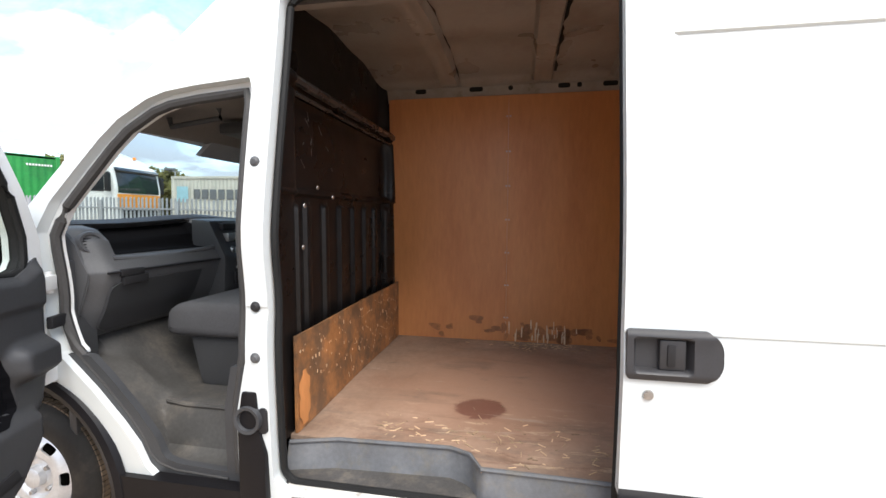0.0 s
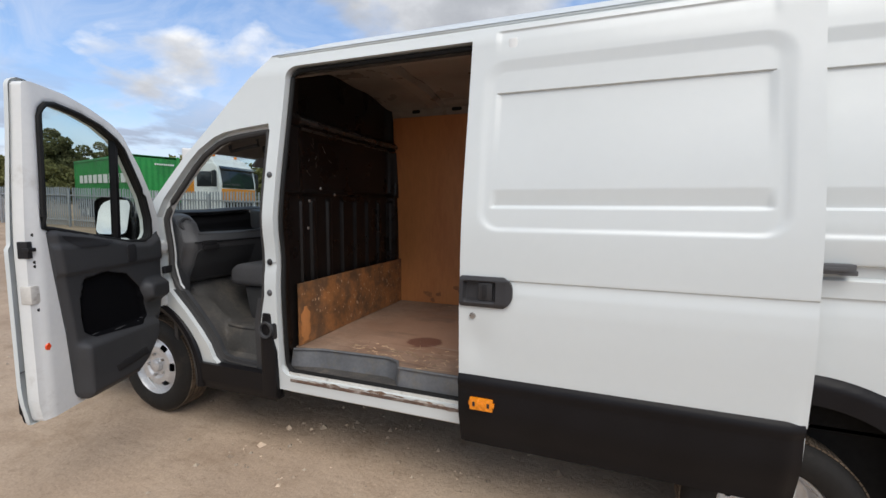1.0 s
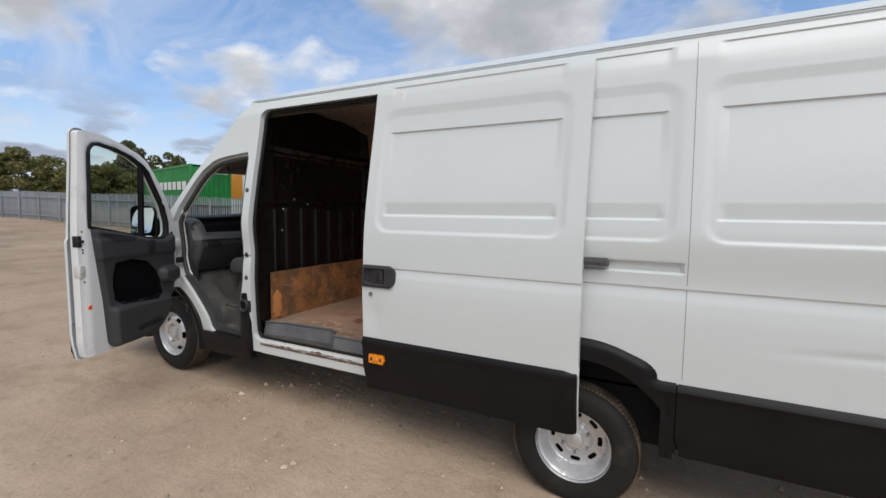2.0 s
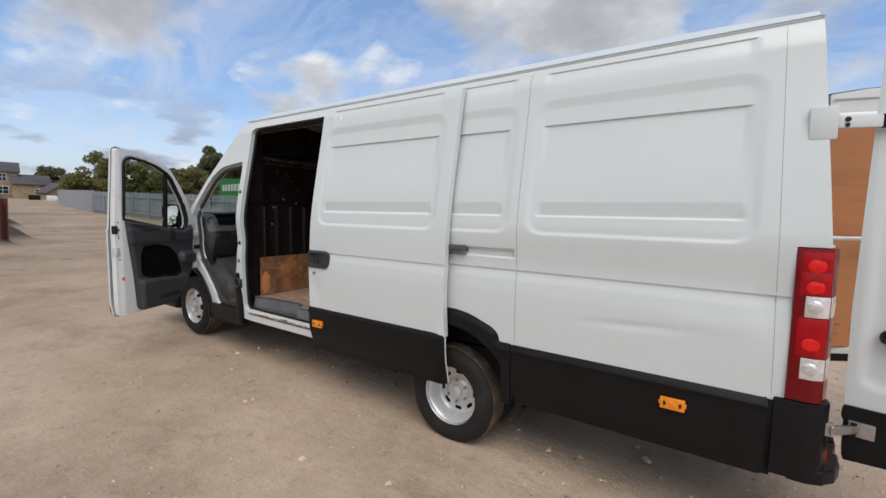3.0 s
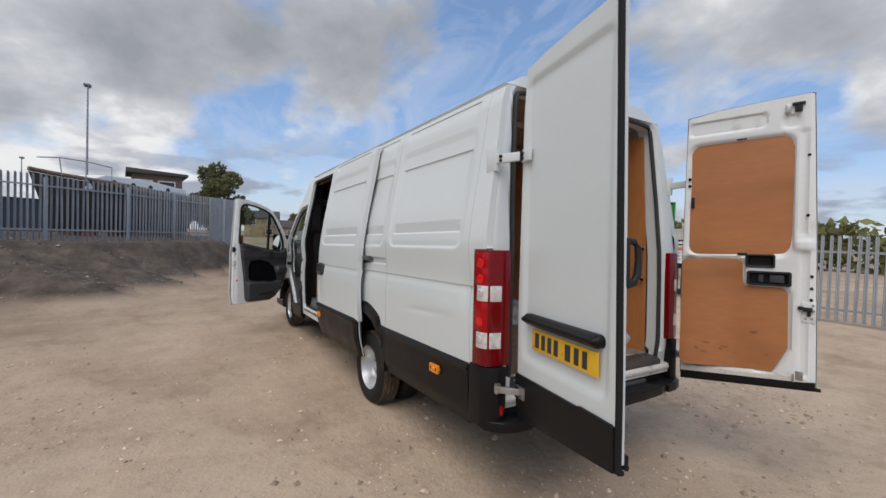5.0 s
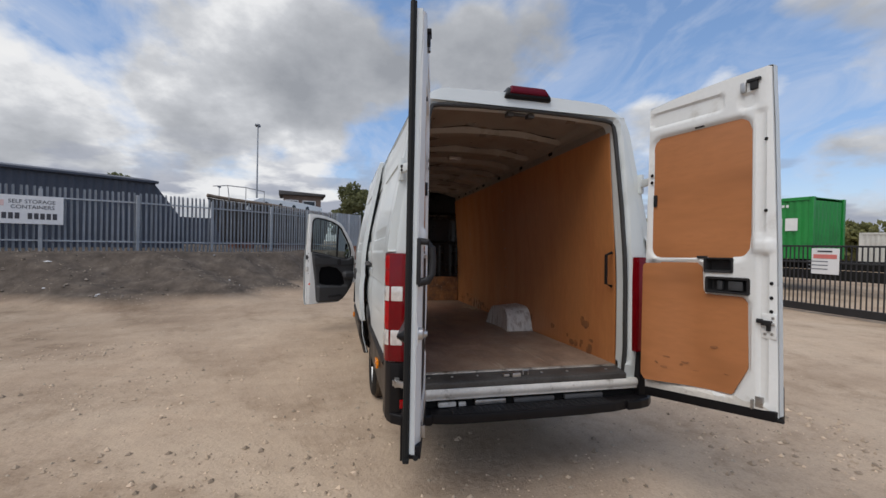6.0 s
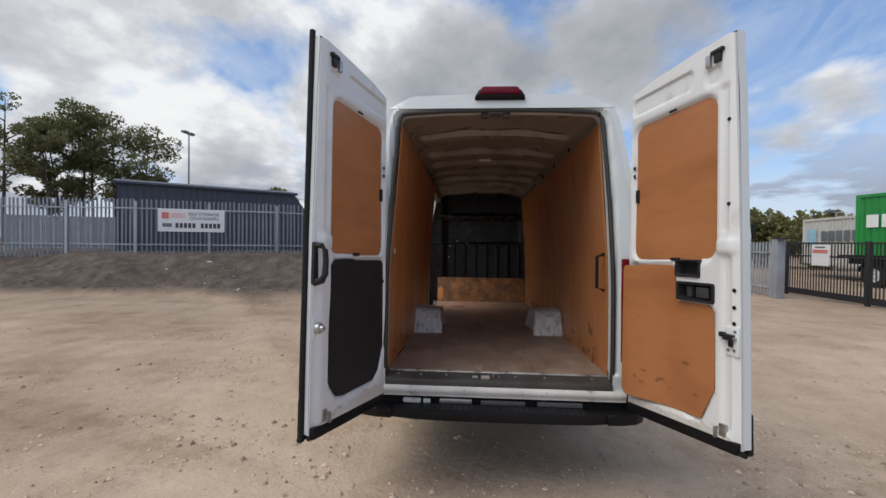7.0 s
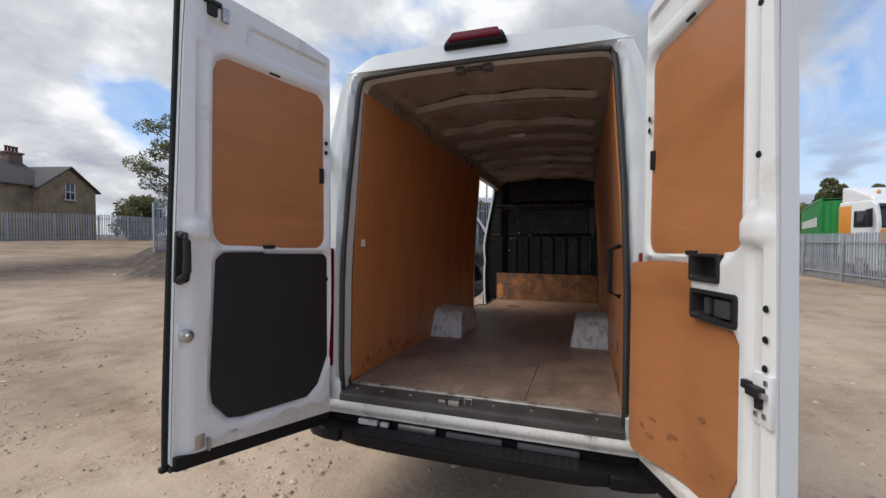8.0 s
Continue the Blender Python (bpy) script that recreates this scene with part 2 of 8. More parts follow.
def floor_mat():
    """Worn reddish plywood: scuffed veneer, a round dark red spill by the side door, pale scraped patches at its edge."""
    m = mat("worn_plywood_floor", (0.315, 0.228, 0.170), 0.5, var=0.22, scale=4, fine=45, tint=(0.185, 0.118, 0.085), tint_scale=2.6, tint_at=(0.42, 0.70), bump=0.0015, bump_scale=40)
    n, l = m.node_tree.nodes, m.node_tree.links
    p = n["Principled BSDF"]
    tc = n.new("ShaderNodeTexCoord")

    def noise(scale, detail, stretch=(1, 1, 1)):
        mp = n.new("ShaderNodeMapping"); mp.inputs["Scale"].default_value = stretch
        l.new(tc.outputs["Object"], mp.inputs[0])
        t = n.new("ShaderNodeTexNoise")
        t.inputs["Scale"].default_value, t.inputs["Detail"].default_value, t.inputs["Roughness"].default_value, t.inputs["Distortion"].default_value = scale, detail, 0.68, 0.6
        l.new(mp.outputs[0], t.inputs["Vector"])
        return t.outputs[0]

    def op(kind, a, b):
        q = n.new("ShaderNodeMath"); q.operation = kind
        for k, v in enumerate((a, b)):
            if isinstance(v, (int, float)):
                q.inputs[k].default_value = v
            else:
                l.new(v, q.inputs[k])
        return q.outputs[0]

    def span(v, a, b):
        q = n.new("ShaderNodeMapRange"); q.interpolation_type = "SMOOTHSTEP"
        q.inputs[1].default_value, q.inputs[2].default_value = a, b
        l.new(v, q.inputs[0])
        return q.outputs[0]

    def away(x, y, sx, sy):
        d = n.new("ShaderNodeVectorMath"); d.operation = "SUBTRACT"; d.inputs[1].default_value = (x, y, 0.768)
        l.new(tc.outputs["Object"], d.inputs[0])
        e = n.new("ShaderNodeVectorMath"); e.operation = "MULTIPLY"; e.inputs[1].default_value = (sx, sy, 0)
        l.new(d.outputs[0], e.inputs[0])
        f = n.new("ShaderNodeVectorMath"); f.operation = "LENGTH"
        l.new(e.outputs[0], f.inputs[0])
        return f.outputs["Value"]

    col = p.inputs["Base Color"].links[0].from_socket

    def over(mask, colour, mode="MIX"):
        nonlocal col
        q = n.new("ShaderNodeMix"); q.data_type = "RGBA"; q.blend_type = mode
        q.inputs[7].default_value = (*colour, 1)
        l.new(mask, q.inputs[0]); l.new(col, q.inputs[6])
        col = q.outputs[2]
    ragged = op("MULTIPLY", op("SUBTRACT", noise(9, 7), 0.5), 0.30)
    warm = op("MULTIPLY", span(op("ADD", away(-3.75, 0.85, 1.0, 1.2), ragged), 1.15, 0.25), 0.85)
    over(warm, (0.44, 0.255, 0.170))
    worn = op("MULTIPLY", span(noise(5, 8, (0.5, 1.8, 1)), 0.50, 0.64), span(op("ADD", away(-3.70, 0.22, 0.9, 2.2), ragged), 0.95, 0.25))
    over(op("MULTIPLY", worn, 0.75), (0.155, 0.080, 0.050))
    scrape = op("MULTIPLY", span(noise(16, 8, (0.35, 1.6, 1)), 0.575, 0.64), span(op("ADD", away(-3.75, 0.30, 0.9, 1.7), ragged), 0.85, 0.30))
    over(op("MULTIPLY", scrape, 0.8), (0.55, 0.40, 0.27))
    over(op("MULTIPLY", span(op("ADD", away(-3.87, 0.60, 1.0, 1.15), op("MULTIPLY", ragged, 0.45)), 0.135, 0.105), 0.78), (0.150, 0.050, 0.034))
    over(op("MULTIPLY", span(noise(2.2, 8, (0.3, 2.4, 1)), 0.54, 0.70), 0.5), (0.165, 0.115, 0.088))
    over(op("MULTIPLY", span(noise(7, 9, (0.25, 2.2, 1)), 0.60, 0.68), 0.55), (0.46, 0.37, 0.29))
    over(op("MULTIPLY", span(noise(3.1, 8, (0.6, 1.3, 1)), 0.52, 0.66), 0.45), (0.145, 0.112, 0.090))
    l.new(col, p.inputs["Base Color"])
    return m


PLY_FLOOR = floor_mat()
BLACK_PANEL = mat("black_bulkhead_paint", (0.0080, 0.0068, 0.0066), 0.32, var=0.35, scale=5, fine=40, spec=0.27)
GREY_PLASTIC = mat("grey_cab_plastic", (0.082, 0.083, 0.087), 0.5, var=0.08, scale=5, fine=120, bump=0.0004, bump_scale=300, spec=0.4)
DOOR_TRIM = mat("dark_grey_door_trim", (0.042, 0.0425, 0.045), 0.52, var=0.08, scale=5, fine=120, bump=0.0004, bump_scale=300, spec=0.4)
GREY_PLASTIC2 = mat("charcoal_cab_plastic", (0.048, 0.049, 0.052), 0.5, var=0.1, scale=5, fine=120, bump=0.0004, bump_scale=300, spec=0.35)
FABRIC = mat("grey_seat_cloth", (0.07, 0.07, 0.075), 0.9, var=0.15, scale=6, fine=160, bump=0.001, bump_scale=260)
MAT_FLOOR = mat("dusty_rubber_floor_mat", (0.068, 0.065, 0.062), 0.65, var=0.2, scale=4, fine=70, tint=(0.135, 0.118, 0.10), tint_scale=5, tint_at=(0.5, 0.75))
HEADLINING = mat("dull_beige_headlining", (0.21, 0.185, 0.168), 0.85, var=0.1, scale=5, fine=90, bump=0.0006, bump_scale=200)
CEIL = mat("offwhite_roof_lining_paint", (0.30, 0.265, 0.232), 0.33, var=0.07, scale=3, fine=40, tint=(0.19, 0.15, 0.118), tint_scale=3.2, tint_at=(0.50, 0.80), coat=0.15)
RED = mat("red_lamp_lens", (0.36, 0.0018, 0.005), 0.18, var=0.15, scale=20, fine=200, spec=0.35)
DARK_RED = mat("dark_red_lamp_lens", (0.16, 0.0016, 0.005), 0.16, var=0.08, scale=20, fine=200, spec=0.35)
CLEAR_LENS = mat("clear_lamp_lens", (0.72, 0.68, 0.66), 0.12, var=0.15, scale=30, fine=90, metal=0.25, coat=0.6)
AMBER = mat("amber_reflector", (0.85, 0.26, 0.01), 0.25, var=0.15, scale=60, fine=150, coat=0.4)
YELLOW = mat("yellow_plate", (0.76, 0.43, 0.02), 0.35, var=0.06, scale=8, fine=40)
PLATE_BLACK = mat("plate_black", (0.03, 0.03, 0.035), 0.5)
HARD_BLACK = mat("black_hardboard_panel", (0.020, 0.0195, 0.021), 0.55, var=0.08, scale=4, fine=80, spec=0.3)
GLASS = glass_mat("tinted_glass", (0.70, 0.78, 0.74))
MIRROR = mat("mirror_glass", (0.9, 0.9, 0.9), 0.02, metal=1.0, var=0.0, rough_var=0)
GALV = mat("galvanised_steel", (0.36, 0.38, 0.41), 0.5, metal=0.35, var=0.12, scale=3, fine=30, rand=0.10)
GALV_SHEET = mat("galvanised_sheet", (0.33, 0.35, 0.38), 0.5, metal=0.35, var=0.12, scale=2, fine=20)
GATE_BLACK = mat("black_gate_paint", (0.018, 0.018, 0.02), 0.45, var=0.15)
GREEN = mat("green_container_paint", (0.015, 0.24, 0.045), 0.45, var=0.1, scale=1.5, fine=12, tint=(0.012, 0.18, 0.035), tint_scale=0.8)
NAVY = mat("dark_blue_container_paint", (0.055, 0.062, 0.085), 0.5, var=0.12, scale=1.5, fine=12)
TAN = mat("grey_container_paint", (0.54, 0.53, 0.49), 0.5, var=0.1, scale=1.5, fine=12)
ORANGE = mat("orange_truck_paint", (0.70, 0.27, 0.03), 0.4, var=0.05)
TRUCK_WHITE = mat("white_truck_paint", (0.75, 0.76, 0.76), 0.35, var=0.04, scale=2)
DARK_GLASS = mat("dark_window_glass", (0.020, 0.024, 0.028), 0.06, var=0.05, spec=0.6)
RUST = mat("rusty_steel", (0.13, 0.045, 0.025), 0.85, var=0.3, scale=6, fine=40)
STONE = mat("sandstone_wall", (0.30, 0.225, 0.135), 0.85, var=0.25, scale=1.2, fine=9, tint=(0.19, 0.145, 0.095), tint_scale=0.7)
SLATE = mat("slate_roof", (0.075, 0.068, 0.066), 0.75, var=0.2, scale=2, fine=12)
BRICK = mat("brown_brick_wall", (0.16, 0.11, 0.085), 0.85, var=0.2, scale=2, fine=14)
SIGN_WHITE = mat("white_sign_board", (0.72, 0.72, 0.73), 0.5, var=0.03)
SIGN_RED = mat("red_sign_print", (0.62, 0.18, 0.16), 0.5)
SIGN_DARK = mat("dark_sign_print", (0.05, 0.05, 0.06), 0.5)
BARK = mat("tree_bark", (0.07, 0.055, 0.042), 0.9, var=0.3, scale=4, fine=20, bump=0.01, bump_scale=12)
def leaf_mat(name, base):
    """Thin leaves that let part of the light through."""
    m = mat(name, base, 0.7, var=0.25, scale=0.6, fine=3, island=0.20, spec=0.25)
    n, l = m.node_tree.nodes, m.node_tree.links
    p, out = n["Principled BSDF"], n["Material Output"]
    tl, mx = n.new("ShaderNodeBsdfTranslucent"), n.new("ShaderNodeMixShader")
    mx.inputs[0].default_value = 0.45
    l.new(p.inputs["Base Color"].links[0].from_socket, tl.inputs["Color"])
    l.new(p.outputs[0], mx.inputs[1]); l.new(tl.outputs[0], mx.inputs[2]); l.new(mx.outputs[0], out.inputs[0])
    return m


LEAF = leaf_mat("olive_green_leaves", (0.175, 0.180, 0.085))
LEAF2 = leaf_mat("hedge_leaves", (0.225, 0.220, 0.090))


# ---- geometry helpers ----
def rrect(X, Z, cx, cz, hx, hz, r):
    """Signed distance to a rounded rectangle, negative inside."""
    qx, qz = np.abs(X - cx) - hx + r, np.abs(Z - cz) - hz + r
    return np.hypot(np.maximum(qx, 0), np.maximum(qz, 0)) + np.minimum(np.maximum(qx, qz), 0) - r


def poly(X, Z, pts, r=0.0):
    """Signed distance to a polygon, negative inside; r rounds its outer corners a little."""
    d = np.full(np.shape(X), 1e9)
    inside = np.zeros(np.shape(X), bool)
    n = len(pts)
    for i in range(n):
        (ax, az), (bx, bz) = pts[i], pts[(i + 1) % n]
        ex, ez = bx - ax, bz - az
        wx, wz = X - ax, Z - az
        t = np.clip((wx * ex + wz * ez) / (ex * ex + ez * ez), 0, 1)
        d = np.minimum(d, np.hypot(wx - t * ex, wz - t * ez))
        if bz != az:
            c = ((az > Z) != (bz > Z)) & (X < ex * (Z - az) / (bz - az) + ax)
            inside ^= c
    return np.where(inside, -d, d) - r


def smooth(v, a, b):
    t = np.clip((v - a) / (b - a), 0, 1)
    return t * t * (3 - 2 * t)


def sheet(x0, x1, z0, z1, step, sdf, place, flange=None):
    """A sheet over a fine grid, cut along sdf = 0 (kept where positive), bent by place(); its edges are folded back by the vector flange."""
    sx, sz = step if isinstance(step, tuple) else (step, step)
    step = max(sx, sz)
    nx, nz_ = max(2, int(round((x1 - x0) / sx)) + 1), max(2, int(round((z1 - z0) / sz)) + 1)
    X, Z = np.meshgrid(np.linspace(x0, x1, nx), np.linspace(z0, z1, nz_), indexing="ij")
    if sdf is None:
        keep = np.ones((nx - 1, nz_ - 1), bool)
    else:
        keep = sdf((X[:-1, :-1] + X[1:, 1:]) / 2, (Z[:-1, :-1] + Z[1:, 1:]) / 2) > 0
        pad = np.zeros((nx + 1, nz_ + 1), int); pad[1:-1, 1:-1] = keep
        seen = np.zeros((nx + 1, nz_ + 1), int); seen[1:-1, 1:-1] = 1
        corner = lambda q: q[:-1, :-1] + q[1:, :-1] + q[:-1, 1:] + q[1:, 1:]
        rim_v = (corner(pad) > 0) & (corner(pad) < corner(seen))
        e = step * 0.05
        for _ in range(4):
            S = sdf(X, Z)
            gx, gz = (sdf(X + e, Z) - S) / e, (sdf(X, Z + e) - S) / e
            g2 = np.maximum(gx * gx + gz * gz, 0.25)
            X, Z = X - np.where(rim_v, S * gx / g2, 0), Z - np.where(rim_v, S * gz / g2, 0)
    P = np.stack([a + 0 * X for a in place(X, Z)], -1).reshape(-1, 3)
    I = np.arange(nx * nz_).reshape(nx, nz_)
    q = np.stack([I[:-1, :-1], I[1:, :-1], I[1:, 1:], I[:-1, 1:]], -1)[keep]
    used = np.unique(q)
    back = np.full(nx * nz_, -1); back[used] = np.arange(len(used))
    q, P = back[q], P[used]
    faces = q.tolist()
    if flange is not None:
        e = np.concatenate([q[:, [0, 1]], q[:, [1, 2]], q[:, [2, 3]], q[:, [3, 0]]])
        key = np.sort(e, 1)
        _, first, count = np.unique(key, axis=0, return_index=True, return_counts=True)
        rim = e[first[count == 1]]
        rv = np.unique(rim)
        nb = np.full(len(P), -1); nb[rv] = len(P) + np.arange(len(rv))
        P = np.concatenate([P, P[rv] + np.array(flange)])
        faces += [[b, a, int(nb[a]), int(nb[b])] for a, b in rim.tolist()]
    return P.tolist(), faces


def box(x0, x1, y0, y1, z0, z1, bevel=0.0, seg=2):
    b = bmesh.new()
    bmesh.ops.create_cube(b, size=1.0, matrix=Matrix.Translation(((x0 + x1) / 2, (y0 + y1) / 2, (z0 + z1) / 2)) @ Matrix.Diagonal((abs(x1 - x0), abs(y1 - y0), abs(z1 - z0), 1)))
    if bevel:
        bmesh.ops.bevel(b, geom=b.edges[:], offset=bevel, segments=seg, affect="EDGES", profile=0.6)
    return take(b)


def take(b):
    b.verts.ensure_lookup_table(); b.verts.index_update()
    out = [v.co[:] for v in b.verts], [[v.index for v in f.verts] for f in b.faces]
    b.free()
    return out


def prism(pts, a, b_, axis="y", bevel=0.0, seg=2):
    """A polygon in the two other axes, in their order, drawn out along axis from a to b_."""
    b = bmesh.new()

    def p3(u, v, w):
        return {"x": (w, u, v), "y": (u, w, v), "z": (u, v, w)}[axis]
    lo = [b.verts.new(p3(u, v, a)) for u, v in pts]
    hi = [b.verts.new(p3(u, v, b_)) for u, v in pts]
    n = len(pts)
    b.faces.new(lo[::-1]); b.faces.new(hi)
    for i in range(n):
        b.faces.new((lo[i], lo[(i + 1) % n], hi[(i + 1) % n], hi[i]))
    bmesh.ops.recalc_face_normals(b, faces=b.faces[:])
    if bevel:
        bmesh.ops.bevel(b, geom=b.edges[:], offset=bevel, segments=seg, affect="EDGES", profile=0.6)
    return take(b)


def lathe(profile, n=48, axis="y", centre=(0, 0, 0)):
    """(r, h) pairs turned round an axis through centre."""
    v, f = [], []
    for r, h in profile:
        for i in range(n):
            a = 2 * math.pi * i / n
            c, s = r * math.cos(a), r * math.sin(a)
            p = {"y": (c, h, s), "z": (c, s, h), "x": (h, c, s)}[axis]
            v.append([p[k] + centre[k] for k in range(3)])
    for j in range(len(profile) - 1):
        for i in range(n):
            a, b = j * n + i, j * n + (i + 1) % n
            f.append([a, b, b + n, a + n])
    return v, f


def tube(pts, r, n=8, closed=False):
    pts = [Vector(p) for p in pts]
    v, f = [], []
    m = len(pts)
    for i, p in enumerate(pts):
        d = (pts[(i + 1) % m] - pts[i - 1]) if closed else (pts[min(i + 1, m - 1)] - pts[max(i - 1, 0)])
        d.normalize()
        s = d.orthogonal() if abs(d.z) > 0.9 else d.cross(Vector((0, 0, 1)))
        s.normalize()
        t = d.cross(s)
        rr = r[i] if isinstance(r, (list, tuple)) else r
        for k in range(n):
            a = 2 * math.pi * k / n
            v.append((p + (s * math.cos(a) + t * math.sin(a)) * rr)[:])
    for i in range(m if closed else m - 1):
        for k in range(n):
            a, b = i * n + k, i * n + (k + 1) % n
            c, d2 = ((i + 1) % m) * n + (k + 1) % n, ((i + 1) % m) * n + k
            f.append([a, b, c, d2])
    if not closed:
        f.append(list(range(n))[::-1]); f.append([(m - 1) * n + k for k in range(n)])
    return v, f


def join(*parts):
    v, f = [], []
    for pv, pf in parts:
        o = len(v)
        v += [tuple(p) for p in pv]
        f += [[i + o for i in q] for q in pf]
    return v, f


def moved(geo, m):
    return [(m @ Vector(p))[:] for p in geo[0]], geo[1]


def flip_y(geo, c=0.0):
    return [(p[0], 2 * c - p[1], p[2]) for p in geo[0]], [q[::-1] for q in geo[1]]


def mesh(name, geo, material, sharp=38):
    d = bpy.data.meshes.new(name)
    d.from_pydata([tuple(p) for p in geo[0]], [], geo[1])
    d.materials.append(material)
    d.shade_smooth()
    d.set_sharp_from_angle(angle=radians(sharp))
    return d


def part(name, geo, material, parent=None, label="", m=None, sharp=38):
    ob = new(name, mesh(name, geo, material, sharp))
    if parent is not None:
        ob.parent = parent
    if m is not None:
        ob.matrix_basis = m
    if label:
        ob["label"] = label
    return ob


def thing(name, label, category, group="", m=None, kind=""):
    ob = new(name)
    if m is not None:
        ob.matrix_basis = m
    return tagged(ob, label, category, group, kind)

# ---- ground ----
RAISED = [(-17.0, -23.0), (-11.0, -19.5), (-8.4, -14.5), (-8.2, -6.6), (-9.4, -3.0), (-12.6, -0.9), (-15.8, 0.2), (-22.0, 1.3), (-26.5, 2.5), (-60, -4), (-120, -40), (-60, -40), (-30, -28)]


def ground_z(X, Y):
    d = -poly(X, Y, RAISED)
    edge = d + 0.5 * np.sin(X * 0.9 + Y * 0.7) + 0.25 * np.sin(X * 2.3 - Y * 1.7)
    wide = 3.6 - 2.0 * smooth(-X, 11.0, 17.0)
    h = 1.15 * (0.5 * smooth(edge / wide, 0.0, 1.0) + 0.5 * np.clip(edge / wide, 0, 1))
    h = np.maximum(h, 1.12 * smooth(-Y, 10.0, 36.0) * smooth(-X, -60.0, -25.0))      # the yard rises gently towards the stone house
    near_van = smooth(np.hypot((X + 3) / 6, (Y - 0.5) / 3), 0.6, 1.6)
    lump = 0.035 * np.sin(X * 0.55 + 1.3 * np.sin(Y * 0.31)) * np.sin(Y * 0.47 + 0.8) + 0.010 * np.sin(X * 2.1 + Y * 0.7) * np.sin(Y * 1.9 - X)
    rough = 0.05 * np.sin(X * 5.1 + Y * 3.3) * np.sin(Y * 4.7 - X * 2.9) * smooth(edge, 0.2, 1.2) * smooth(-edge, -4, -3)
    return h + lump * near_van + rough


def graded(c, fine, span, far):
    out, p, s = [0.0], 0.0, fine
    while p < far:
        if p > span:
            s *= 1.16
        p += s
        out.append(p)
    return np.array([c - v for v in out[:0:-1]] + [c + v for v in out])


gx, gy = graded(-5.0, 0.14, 15.0, 2500), graded(-2.0, 0.14, 14.0, 2500)
GX, GY = np.meshgrid(gx, gy, indexing="ij")
GI = np.arange(GX.size).reshape(GX.shape)
GROUND = bpy.data.materials.new("dusty_gravel_ground")
GROUND.use_nodes = True
gn, gl = GROUND.node_tree.nodes, GROUND.node_tree.links
gp = gn["Principled BSDF"]
gtc = gn.new("ShaderNodeTexCoord")


def gnoise(s, d=5.0, r=0.6, kind="ShaderNodeTexNoise"):
    t = gn.new(kind)
    t.inputs["Scale"].default_value = s
    if kind == "ShaderNodeTexNoise":
        t.inputs["Detail"].default_value, t.inputs["Roughness"].default_value = d, r
    gl.new(gtc.outputs["Object"], t.inputs["Vector"])
    return t.outputs[0]


def gramp(v, stops):
    r = gn.new("ShaderNodeValToRGB")
    while len(r.color_ramp.elements) < len(stops):
        r.color_ramp.elements.new(0.5)
    for e, (p, c) in zip(r.color_ramp.elements, stops):
        e.position, e.color = p, (*c, 1)
    gl.new(v, r.inputs[0])
    return r.outputs[0]


def gmix(f, a, b, mode="MIX"):
    m = gn.new("ShaderNodeMix"); m.data_type = "RGBA"; m.blend_type = mode
    if isinstance(f, float):
        m.inputs[0].default_value = f
    else:
        gl.new(f, m.inputs[0])
    gl.new(a, m.inputs[6]); gl.new(b, m.inputs[7])
    return m.outputs[2]


# sand with grit and dark specks
sand = gramp(gnoise(0.35, 8, 0.62), [(0.30, (0.38, 0.281, 0.204)), (0.50, (0.49, 0.376, 0.278)), (0.72, (0.55, 0.44, 0.335))])
grit = gramp(gnoise(55, 4, 0.7), [(0.30, (0.84, 0.835, 0.83)), (0.50, (1, 1, 1)), (0.72, (1.10, 1.095, 1.085))])
spots = gramp(gnoise(9, 6, 0.78), [(0.30, (0.74, 0.715, 0.69)), (0.43, (1, 1, 1)), (0.70, (1.08, 1.08, 1.08))])


def gstreak(scale, turn, s, d=5.0):
    m = gn.new("ShaderNodeMapping")
    m.inputs["Scale"].default_value, m.inputs["Rotation"].default_value = scale, (0, 0, radians(turn))
    wob = gn.new("ShaderNodeTexNoise"); wob.inputs["Scale"].default_value = 0.12
    gl.new(gtc.outputs["Object"], wob.inputs["Vector"])
    sc = gn.new("ShaderNodeVectorMath"); sc.operation = "MULTIPLY_ADD"
    sc.inputs[1].default_value = (5.0, 5.0, 0.0)
    gl.new(wob.outputs["Color"], sc.inputs[0]); gl.new(gtc.outputs["Object"], sc.inputs[2])
    gl.new(sc.outputs[0], m.inputs[0])
    t = gn.new("ShaderNodeTexNoise")
    t.inputs["Scale"].default_value, t.inputs["Detail"].default_value = s, d
    gl.new(m.outputs[0], t.inputs["Vector"])
    return t.outputs[0]


# wheel tracks, damp patches, stony patches
track_a = gramp(gstreak((1.0, 0.05, 1.0), 25, 2.2), [(0.36, (0.955, 0.95, 0.945)), (0.50, (1, 1, 1)), (0.62, (1.02, 1.02, 1.02))])
track_b = gramp(gstreak((0.06, 1.0, 1.0), -14, 2.6), [(0.36, (0.965, 0.96, 0.955)), (0.50, (1, 1, 1)), (0.62, (1.02, 1.02, 1.02))])
damp = gramp(gnoise(0.8, 10, 0.72), [(0.36, (0.74, 0.71, 0.68)), (0.47, (0.96, 0.955, 0.95)), (0.66, (1.07, 1.06, 1.05))])
gcol = gmix(1.0, gmix(1.0, sand, grit, "MULTIPLY"), spots, "MULTIPLY")
for layer in (track_a, track_b, damp):
    gcol = gmix(1.0, gcol, layer, "MULTIPLY")
